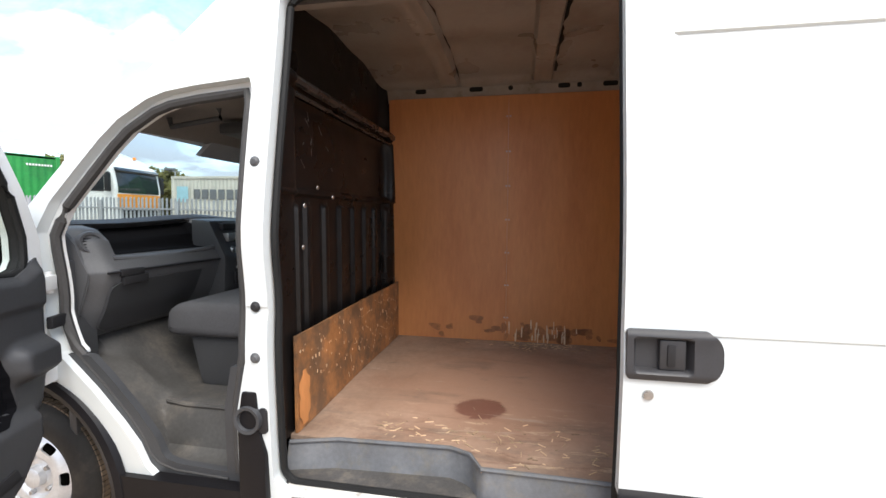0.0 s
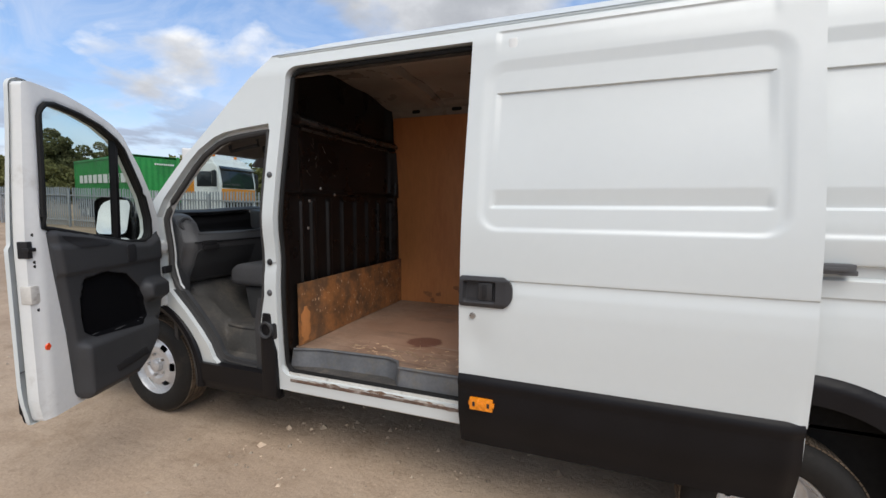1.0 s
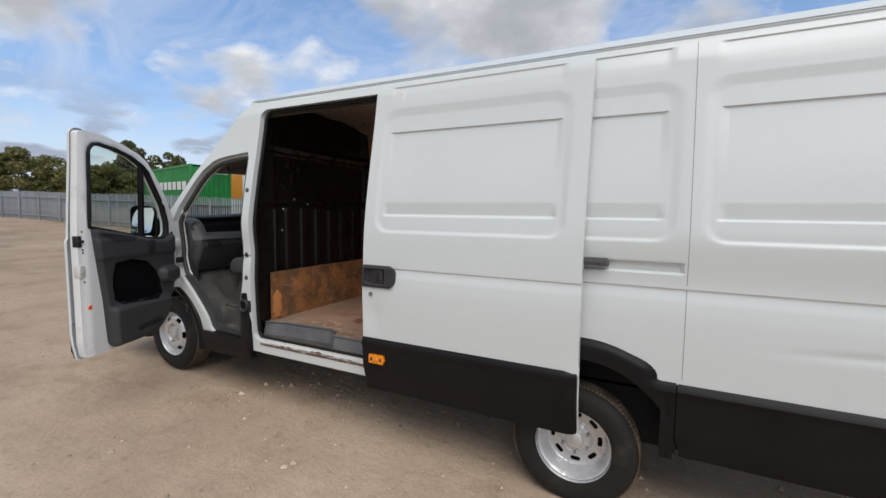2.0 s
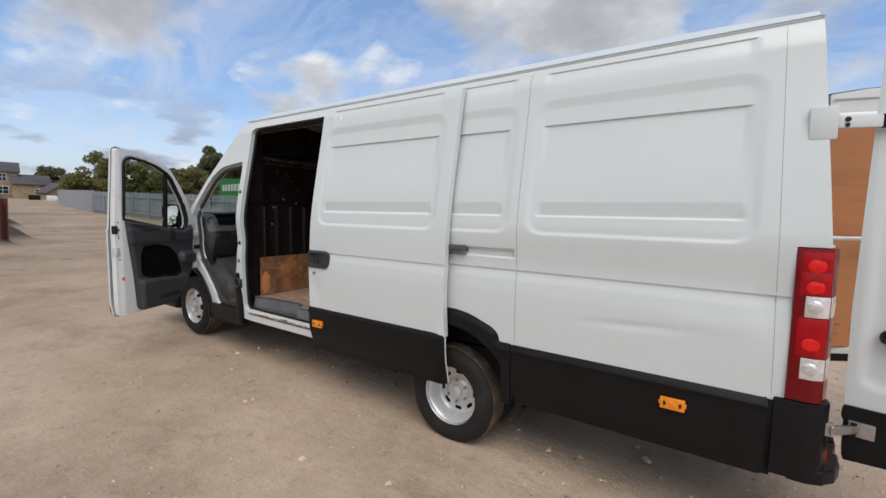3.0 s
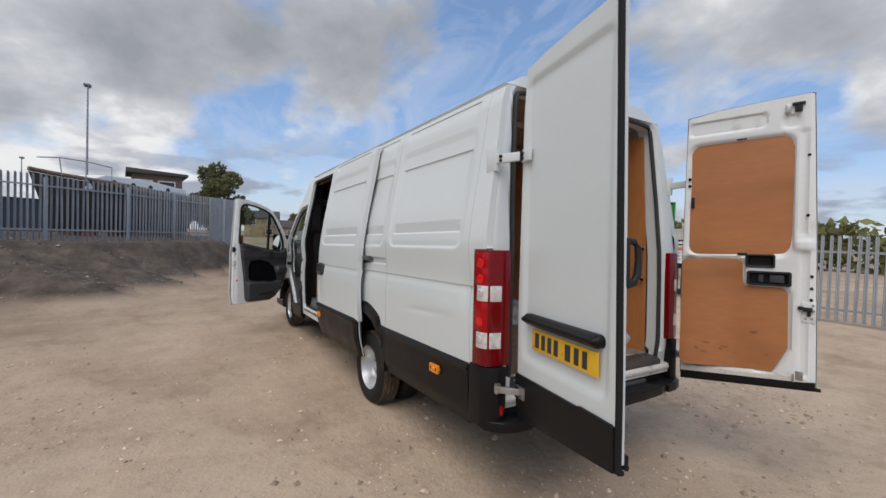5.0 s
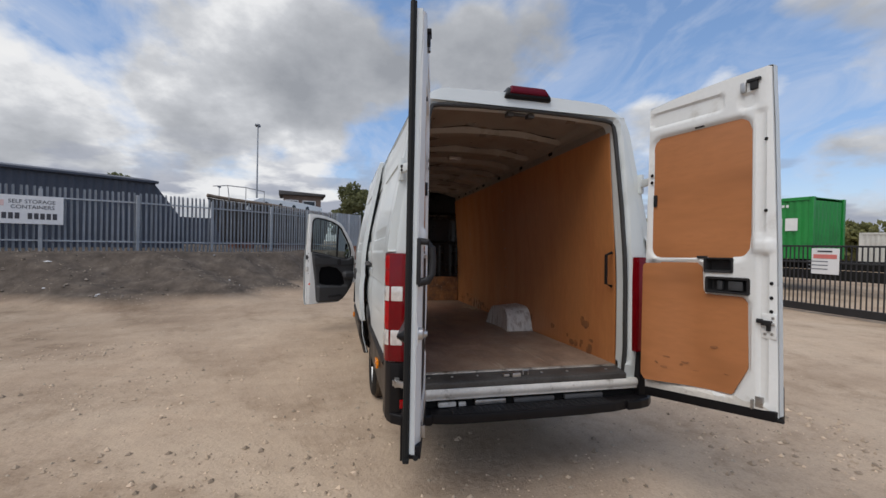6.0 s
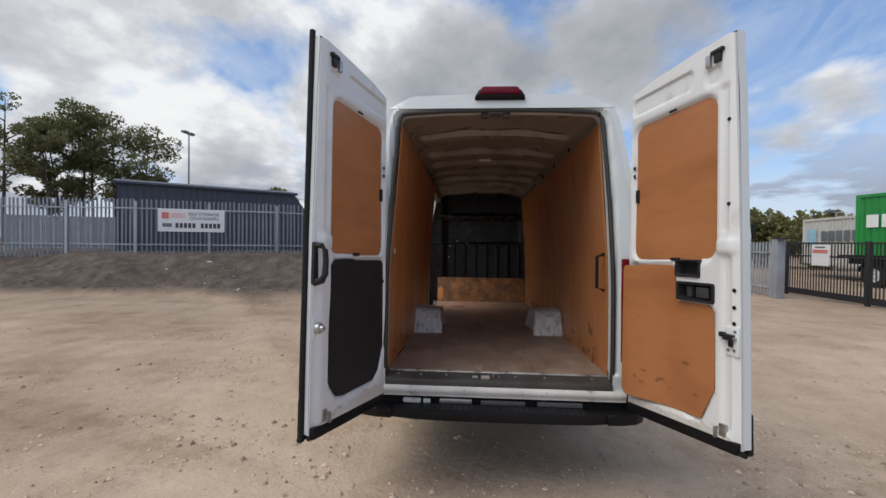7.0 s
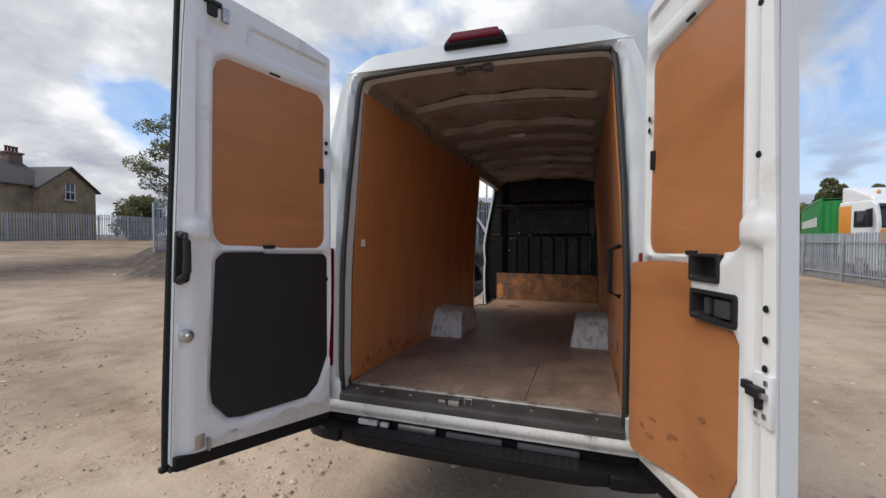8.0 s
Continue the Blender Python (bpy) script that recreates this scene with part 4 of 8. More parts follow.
# chassis floor, wheel wells and axles
part("underbody", join(box(-6.4, -0.10, 0.30, VW - 0.30, 0.46, 0.62, 0.02), box(-0.9, -0.25, 0.25, 0.9, 0.40, 0.5, 0.02), box(-6.6, -5.62, 0.36, VW - 0.36, 0.5, 1.05), box(-2.75, -1.3, 0.47, VW - 0.47, 0.60, 0.74)), DARK, van)
part("rear_axle", join(tube([(HUB_R[0], 0.2, HUB_R[2]), (HUB_R[0], VW - 0.2, HUB_R[2])], 0.06), lathe([(0.0, -0.14), (0.13, -0.1), (0.16, 0), (0.13, 0.1), (0, 0.14)], 16, "y", (HUB_R[0], VW / 2, HUB_R[2])), box(HUB_R[0] - 0.65, HUB_R[0] + 0.65, 0.38, 0.45, HUB_R[2] + 0.06, HUB_R[2] + 0.11, 0.01)), DARK, van)


def wheel(name, x, y, z, dual, far_side=False):
    """A steel wheel whose outer face looks to -y, with its tyre, nuts and hub."""
    s = -1 if far_side else 1
    w = part(name, lathe([(0.225, 0.0), (0.218, 0.012), (0.214, 0.02), (0.205, 0.10), (0.205, 0.17), (0.225, 0.19)], 48), STEEL, van)
    w.matrix_basis = Matrix.Translation((x, y, z)) @ (pose(0, 0, 0, 0, 0, 180) if far_side else Matrix())
    prof = [(0.215, 0.0), (0.24, -0.012), (0.29, -0.018), (0.325, -0.006), (0.345, 0.016), (TYRE_R - 0.002, 0.03), (TYRE_R, 0.05), (TYRE_R, 0.145), (TYRE_R - 0.002, 0.165), (0.345, 0.18), (0.325, 0.20), (0.29, 0.212), (0.215, 0.195)]
    part("tyre", lathe(prof, 64), TYRE, w)
    blocks = []
    for k in range(92):
        a = 2 * math.pi * k / 92
        for j, (y0, y1) in enumerate(((0.022, 0.055), (0.065, 0.093), (0.103, 0.131), (0.14, 0.174))):
            g = box(-0.0095, 0.0095, y0, y1, TYRE_R - 0.004, TYRE_R + 0.003)
            blocks.append(moved(g, Matrix.Rotation(a + (j % 2) * 0.04, 4, "Y")))
    part("tread", join(*blocks), TREAD, w)
    depth = 0.105 if dual else 0.012

    def disc_place(X, Z):
        r = np.hypot(X, Z)
        if dual:
            y = 0.02 + depth * smooth(-r, -0.205, -0.168) - 0.02 * smooth(-r, -0.10, -0.08)
        else:
            y = 0.045 - 0.035 * smooth(-r, -0.20, -0.135) + 0.016 * smooth(-r, -0.10, -0.085)
        return X, y, Z

    def disc_keep(X, Z):
        r, a = np.hypot(X, Z), np.arctan2(Z, X)
        k = 8 if dual else 6
        s0 = 0.209 - r
        da = (a + math.pi / k) % (2 * math.pi / k) - math.pi / k
        hr = 0.152 if not dual else 0.138
        hole = rrect(r, da * hr, hr, 0.0, 0.0135 if dual else 0.017, 0.029 if dual else 0.031, 0.011)
        return np.minimum(s0, hole)
    part("wheel_disc", sheet(-0.215, 0.215, -0.215, 0.215, 0.0072, disc_keep, disc_place, (0, 0.006, 0)), STEEL, w)
    part("brake_drum", lathe([(0.0, 0.165 if dual else 0.125), (0.195, 0.165 if dual else 0.125), (0.20, 0.19)], 32), DARK, w)
    hy = disc_place(np.array(0.06), np.array(0.0))[1]
    part("hub_cap", lathe([(0.0, -0.035), (0.035, -0.034), (0.045, -0.028), (0.05, 0.0), (0.062, 0.002), (0.066, 0.012)], 28, "y", (0, float(hy), 0)), STEEL, w)
    for k in range(6 if dual else 5):
        a = 2 * math.pi * (k + 0.5) / (6 if dual else 5)
        part("wheel_nut", lathe([(0.0, -0.026), (0.010, -0.024), (0.011, 0.0)], 6, "y", (0.082 * math.cos(a), float(hy) + 0.004, 0.082 * math.sin(a))), METAL, w)
    return w


wheel("front_wheel", *HUB_F[:1], HUB_F[1] - 0.03, HUB_F[2], False)
wheel("rear_wheel", HUB_R[0] - 0.035, HUB_R[1] - 0.005, HUB_R[2], True)
inner = part("rear_inner_wheel", lathe([(0.215, 0.0), (0.205, 0.1), (0.215, 0.19)], 40), STEEL, van, m=Matrix.Translation((HUB_R[0] - 0.035, HUB_R[1] + 0.245, HUB_R[2])))
part("tyre", lathe([(0.215, 0.0), (0.24, -0.012), (0.29, -0.018), (0.325, -0.006), (0.345, 0.016), (TYRE_R, 0.04), (TYRE_R, 0.155), (0.345, 0.18), (0.325, 0.20), (0.29, 0.212), (0.215, 0.195)], 56), TYRE, inner)
wheel("front_wheel", HUB_F[0], VW - 0.13, HUB_F[2], False, True)
wheel("rear_wheel", HUB_R[0], VW - 0.04, HUB_R[2], True, True)

WEAR = mat("bare_worn_metal", (0.48, 0.44, 0.40), 0.55, var=0.3, scale=14, fine=60, tint=(0.17, 0.105, 0.07), tint_scale=16, tint_at=(0.45, 0.6))
wear = []
for a, b, zc, hw, ph in ((-4.45, -4.10, 0.634, 0.0045, 0.3), (-4.16, -3.70, 0.640, 0.0065, 1.7), (-3.80, -3.45, 0.632, 0.0055, 4.1), (-4.35, -3.95, 0.618, 0.003, 2.2), (-3.65, -3.40, 0.617, 0.0035, 5.0)):
    wear.append(sheet(a, b, zc - 0.02, zc + 0.02, (0.006, 0.003), lambda X, Z: hw * (1.0 + 0.5 * np.sin(X * 37 + ph) + 0.4 * np.sin(X * 91 + 2 * ph)) - np.abs(Z - zc - 0.004 * np.sin(X * 13 + ph)) - 0.02 * smooth(np.abs(X - (a + b) / 2), (b - a) * 0.30, (b - a) * 0.5), lambda X, Z: (X, side_y(X, Z) - 0.0025, Z)))
part("sill_wear", join(*wear), WEAR, van, "bare worn patches on the sill")["kind"] = "stuff"

for hx, hz, rad, yb in ((HUB_R[0], 0.44, 0.545, 0.185), (*ARCH_F, 0.515, 0.30)):
    back = sheet(hx - rad, hx + rad, 0.44, hz + rad, 0.06, lambda X, Z: np.minimum(rad - np.hypot(X - hx, np.maximum(Z - hz, 0)), Z - 0.44), lambda X, Z: (X, yb + 0 * X, Z))
    hood = sheet(0, math.pi, 0.03, yb, (0.12, 0.04), None, lambda A, Y: (hx + rad * np.cos(A), Y, hz + rad * np.sin(A)))
    liner = join(back, hood)
    part("wheel_arch_liner", liner, DARK, van)
    part("wheel_arch_liner", flip_y(liner, VW / 2), DARK, van)

# ---- sliding door, slid back along the side ----
def sd_y(X, Z):
    return side_y(X, Z) + 0.032 * smooth(Z, 1.36, 1.66) - 0.093


SDX0, SDX1 = -3.388, -1.968
sd_keep = lambda X, Z: np.minimum(-rrect(X, Z, (SDX0 + SDX1) / 2, 1.715, (SDX1 - SDX0) / 2, 0.87, 0.02), rrect(X, Z, -3.27, 1.30, 0.10, 0.060, 0.012))


def sd_press(X, Z):
    d = panel_press(X, Z, -3.305, -2.07, 2.556) + belt_line(Z)
    d = d + 0.010 * np.exp(-(((X + 3.30) / 0.07) ** 2 + ((Z - 1.05) / 0.10) ** 2)) + 0.018 * smooth(X, -2.03, -1.968) ** 2 * smooth(-Z, -1.2, -0.6)
    return d


slide = part("sliding_door", sheet(SDX0, SDX1, 0.845, 2.585, (0.014, 0.0056), sd_keep, lambda X, Z: (X, sd_y(X, Z) + sd_press(X, Z), Z), (0, 0.045, 0)), WHITE, van, "white pressed steel sliding door, slid fully open")
part("lower_trim", sheet(SDX0, SDX1 - 0.006, 0.49, 0.885, 0.018, lambda X, Z: -rrect(X, Z, (SDX0 + SDX1) / 2 - 0.003, 0.692, (SDX1 - SDX0) / 2 - 0.003, 0.193, 0.012),
     lambda X, Z: (X, sd_y(X, Z) + ledge(Z) + 0.05 * smooth(0.72 - Z, 0.0, 0.25) + 0.02 * smooth(X, -2.06, -1.97) ** 2, Z), (0, 0.03, 0)), TRIM, slide, "black plastic lower trim")
part("rear_edge", tube([(SDX1 - 0.002, float(sd_y(np.array(SDX1), np.array(z))) + 0.026 + 0.035 * float(smooth(np.array(0.72 - z), 0.0, 0.25)), z) for z in np.linspace(0.515, 0.90, 10)], 0.005), WHITE, slide)
part("inner_skin", sheet(SDX0 + 0.02, SDX1 - 0.02, 0.56, 2.56, 0.06, None, lambda X, Z: (X, sd_y(X, Z) + 0.050, Z)), WHITE_IN, slide)
part("edge_seal", tube([(SDX0 + 0.006, float(sd_y(np.array(SDX0), np.array(z))) + 0.055, z) for z in np.linspace(0.60, 2.54, 30)], 0.014), RUBBER, slide)
hd = part("door_handle", sheet(-3.383, -3.12, 1.222, 1.378, 0.006, lambda X, Z: -np.minimum(rrect(X, Z, -3.27, 1.30, 0.113, 0.073, 0.012), rrect(X, Z, -3.20, 1.30, 0.075, 0.073, 0.06)),
     lambda X, Z: (X, sd_y(X, Z) - 0.020 + 0.008 * smooth(np.abs(Z - 1.30), 0.055, 0.073) + 0.030 * smooth(-rrect(X, Z, -3.285, 1.30, 0.080, 0.050, 0.012), 0.0, 0.008) + 0.006 * smooth(X, -3.16, -3.12), Z), (0, 0.03, 0)), HANDLE, slide, "dark grey recessed plastic door handle")
part("handle_flap", prism([(-3.292, 1.256), (-3.222, 1.256), (-3.222, 1.344), (-3.292, 1.344)], -0.104, -0.084, "y", 0.006), HANDLE, hd)
part("handle_grip", prism([(-3.272, 1.268), (-3.250, 1.268), (-3.250, 1.332), (-3.272, 1.332)], -0.1085, -0.09, "y", 0.003), HARD_BLACK, hd)
part("lock_barrel", lathe([(0, -0.008), (0.014, -0.007), (0.018, 0.006)], 18, "y", (-3.318, -0.100, 1.178)), METAL, slide)


def side_marker(x, y, z, parent):
    m = part("side_marker", join(box(x - 0.058, x + 0.058, y - 0.012, y + 0.008, z - 0.030, z + 0.030, 0.005), box(x - 0.064, x - 0.05, y - 0.006, y + 0.008, z - 0.010, z + 0.010, 0.002), box(x + 0.05, x + 0.064, y - 0.006, y + 0.008, z - 0.010, z + 0.010, 0.002)), AMBER, parent, "amber rectangular side marker")
    for sx in (-0.036, 0.036):
        part("marker_slot", box(x + sx - 0.007, x + sx + 0.007, y - 0.0135, y - 0.006, z - 0.012, z + 0.012, 0.002, 1), HARD_BLACK, m)
    part("marker_boss", lathe([(0, -0.016), (0.012, -0.015), (0.015, -0.010)], 16, "y", (x, y, z)), AMBER, m)
    return m


side_marker(-3.265, -0.110, 0.742, slide)
side_marker(-0.570, -0.022, 0.748, van)
part("door_roller", join(box(-2.02, -1.85, -0.045, -0.005, 1.458, 1.498, 0.006), box(-1.90, -1.845, -0.045, 0.02, 1.455, 1.475, 0.004), box(-2.0, -1.88, -0.050, -0.044, 1.470, 1.486, 0.003)), GREY_PLASTIC, van, "dark sliding door roller arm in its rail")

# ---- rear of the body ----
def rear_x(z):
    return np.interp(z, [0.55, 0.9, 1.6, 2.645, 2.8], [-0.055, -0.015, -0.018, -0.09, -0.10])


REAR_OUT = [(0.03, 0.64), (0.0, 0.95), (0.0, 1.35)] + [(yy(-1, z) + 0.028, z) for z in (1.6, 1.9, 2.2, 2.4, 2.55, 2.645)] + [(0.40, 2.658), (0.7, 2.668), (VW / 2, 2.672)]
REAR_OUT = REAR_OUT + [(VW - y, z) for y, z in REAR_OUT[-2::-1]]
REAR_OP = [(0.195, 0.66), (0.195, 1.40), (0.215, 1.95), (0.252, 2.50), (0.262, 2.565), (0.282, 2.597), (0.33, 2.608), (0.6, 2.622), (VW / 2, 2.628)]
REAR_OP = REAR_OP + [(VW - y, z) for y, z in REAR_OP[-2::-1]]
part("rear_frame", sheet(-0.02, VW + 0.02, 0.58, 2.80, 0.018, lambda Y, Z: np.minimum(-poly(Y, Z, REAR_OUT), poly(Y, Z, REAR_OP)),
     lambda Y, Z: (rear_x(Z) + 0.012 * smooth(-poly(Y, Z, REAR_OUT), 0.0, 0.03) - 0.035 * smooth(0.045 - poly(Y, Z, REAR_OP), 0.0, 0.025) * (Z > 0.8), Y, Z), (-0.09, 0, 0)), WHITE, van)
op3 = [(float(rear_x(z)) - 0.012, y, z) for y, z in dense(REAR_OP, 0.05)]
part("rear_doorway_seal", tube([p for p in op3], 0.016, 8, True), mat("grey_rubber_seal", (0.030, 0.029, 0.028), 0.6, var=0.2, scale=8), van)
part("rear_sill_plate", prism([(-0.145, 0.766), (-0.02, 0.748), (0.004, 0.738), (0.004, 0.700), (-0.145, 0.69)], 0.20, VW - 0.20, "y", 0.006), mat("grimy_sill_plate", (0.07, 0.066, 0.062), 0.5, metal=0.3, var=0.25, scale=6, fine=50), van, "grimy ribbed metal rear sill plate")
for i, y in enumerate((0.28, 0.44, 0.62, 1.10, 1.30, 1.62)):
    part("sill_bolt", lathe([(0, 0.006), (0.009, 0.005), (0.010, 0)], 10, "z", (-0.07, y, 0.756)), METAL, van)
part("floor_edge_strip", prism([(-0.158, 0.772), (-0.128, 0.772), (-0.122, 0.762), (-0.158, 0.762)], 0.205, VW - 0.205, "y", 0.002, 1), mat("worn_edge_metal", (0.36, 0.33, 0.29), 0.5, metal=0.4, var=0.3, scale=7, fine=60, tint=(0.10, 0.08, 0.06), tint_scale=9), van)
part("sill_latch", join(box(-0.075, -0.020, 0.86, 0.92, 0.745, 0.775, 0.004), box(-0.06, -0.030, 0.80, 0.84, 0.75, 0.768, 0.003), tube([(-0.045, 0.945, 0.755), (-0.045, 0.945, 0.785), (-0.045, 0.985, 0.785), (-0.045, 0.985, 0.755)], 0.006)), METAL, van, "bare metal door latch plate")
part("rear_valance", sheet(0.07, VW - 0.07, 0.632, 0.702, 0.010, None, lambda Y, Z: (0.010 + 0.014 * smooth(Z, 0.64, 0.67) - 0.014 * smooth(Z, 0.685, 0.702), Y, Z), (-0.05, 0, 0)), DIRTY_WHITE, van, "scuffed white rear crossmember")

# rear bumper with tread plate and corner pieces
BUMP = [(-0.10, 0.10), (0.02, 0.135), (0.055, 0.165), (0.098, 0.255), (0.128, 0.38), (0.142, 0.60), (0.145, VW / 2)]
BUMP = BUMP + [(x, VW - y) for x, y in BUMP[-2::-1]] + [(-0.10, VW - 0.16), (-0.02, VW - 0.20), (-0.02, 0.20), (-0.10, 0.16)]
bump = part("rear_bumper", prism(BUMP, 0.515, 0.578, "z", 0.012, 2), TRIM, van, "black plastic rear step bumper")
ribs = [box(x, x + 0.008, 0.40, VW - 0.40, 0.574, 0.582) for x in np.arange(0.012, 0.115, 0.017)] + [box(0.008, 0.125, y, y + 0.008, 0.574, 0.583) for y in np.arange(0.40, VW - 0.40, 0.04)]
part("step_tread", join(*ribs), HARD_BLACK, bump)
for s in (0, 1):
    g = prism([(-0.163, -0.015), (-0.04, -0.014), (0.020, 0.012), (0.045, 0.06), (0.040, 0.12), (-0.163, 0.10)], 0.525, 0.893, "z", 0.012, 2)
    part("bumper_corner", g if s == 0 else flip_y(g, VW / 2), TRIM, bump)
    g = prism([(-0.10, -0.006), (-0.02, -0.006), (0.035, 0.016), (0.085, 0.075), (0.112, 0.16), (0.120, 0.27), (0.0, 0.27)], 0.513, 0.580, "z", 0.014, 3)
    part("bumper_end", g if s == 0 else flip_y(g, VW / 2), TRIM, bump)
    g = prism([(0.034, 0.606), (0.050, 0.609), (0.050, 0.662), (0.034, 0.666)], 0.070, 0.092, "y", 0.003)
    if s == 0:
        part("rear_reflector", g, RED, bump, "small red reflector")
for y, w, h, mt in ((0.33, 0.12, 0.030, DIRTY_WHITE), (0.468, 0.05, 0.026, DIRTY_WHITE), (0.58, 0.22, 0.034, METAL), (0.86, 0.30, 0.028, GREY_PLASTIC), (1.24, 0.30, 0.030, GREY_PLASTIC)):
    part("bumper_bracket", box(-0.015, 0.012, y, y + w, 0.584, 0.584 + h, 0.006), mt, bump)
part("rear_crossmember", box(-0.10, -0.025, 0.10, VW - 0.10, 0.50, 0.66, 0.01), DARK, van)


LAMP_SILVER = mat("silvery_lamp_reflector", (0.80, 0.78, 0.76), 0.10, metal=0.6, var=0.1, scale=40)
LENS_RED = mat("bright_red_lens", (0.74, 0.010, 0.010), 0.15, var=0.1, scale=30)


def tail_lamp(far):
    def geo(z0, z1, o, xa, xb, ya, bev=0.003):
        g = prism([(xa, -0.018 - o), (xb - 0.045, -0.020 - o), (xb - 0.008, -0.002 - o), (xb + o, 0.025), (xb + 0.016 + o, 0.075), (xb + 0.014 + o, ya), (xa, ya)], z0, z1, "z", bev, 2)
        return flip_y(g, VW / 2) if far else g
    base = part("tail_lamp", geo(0.897, 1.588, 0.002, -0.125, 0.012, 0.150, 0.009), DARK_RED, van, "red tail lamp with two clear segments")
    for z0, z1, m, o, nm in ((1.484, 1.572, RED, 0.0035, "brake_lens"), (1.380, 1.480, RED, 0.0035, "position_lens"), (1.282, 1.376, CLEAR_LENS, 0.005, "indicator_lens"),
                             (1.104, 1.278, RED, 0.0035, "fog_lens"), (1.002, 1.098, CLEAR_LENS, 0.005, "reversing_lens")):
        part(nm, geo(z0, z1, o, -0.104 if m is RED else -0.082, 0.010, 0.144 if m is RED else 0.082), m, base)
    for z in (1.510, 1.415, 1.160):
        g = lathe([(0, -0.0130), (0.014, -0.0126), (0.026, -0.0115), (0.032, -0.010)], 24, "y", (-0.052, -0.012, z))
        part("lens_bulb", flip_y(g, VW / 2) if far else g, LENS_RED, base)
    for z in (1.33, 1.05):
        g = lathe([(0, -0.0175), (0.014, -0.0170), (0.024, -0.0150), (0.028, -0.012)], 20, "y", (-0.048, -0.012, z))
        part("clear_bulb", flip_y(g, VW / 2) if far else g, LAMP_SILVER, base)


tail_lamp(False)
tail_lamp(True)


def tapered(geo, c, z0, k):
    return [(p[0], c + (p[1] - c) * (1 - k * max(0.0, p[2] - z0)), p[2]) for p in geo[0]], geo[1]


br = part("high_brake_lamp", tapered(prism([(-0.36, 2.725), (-0.10, 2.690), (-0.060, 2.698), (-0.052, 2.730), (-0.075, 2.765), (-0.13, 2.795), (-0.30, 2.79)], 0.79, 1.15, "y", 0.022, 4), 0.97, 2.70, 2.4), TRIM, van, "high level brake lamp in a black housing")
part("brake_lamp_lens", tapered(prism([(-0.09, 2.722), (-0.046, 2.722), (-0.044, 2.742), (-0.062, 2.778), (-0.12, 2.805), (-0.14, 2.79)], 0.812, 1.128, "y", 0.014, 4), 0.97, 2.70, 2.4), mat("dark_brake_lens", (0.095, 0.003, 0.012), 0.5, spec=0.12), br)

# scuffs and stains on the wall linings and the lower door panel
def scuff(cx, cz, w, h, seed, put):
    r = random.Random(seed)
    spots = [(cx + r.uniform(-0.6, 0.6) * w, cz + r.uniform(-0.6, 0.6) * h, r.uniform(0.22, 0.55)) for _ in range(6)]
    return sheet(cx - w, cx + w, cz - h, cz + h, (w / 11, h / 11), lambda X, Z: sum(np.exp(-(((X - x) / (w * q)) ** 2 + ((Z - z) / (h * q)) ** 2)) for x, z, q in spots) - 0.62 - smooth(np.maximum(np.abs(X - cx) / w, np.abs(Z - cz) / h), 0.75, 1.0), put)


SCUFF = mat("dark_grimy_stain", (0.28, 0.115, 0.046), 0.6, var=0.3, scale=12, fine=60, tint=(0.30, 0.125, 0.05), tint_scale=10, tint_at=(0.42, 0.6))

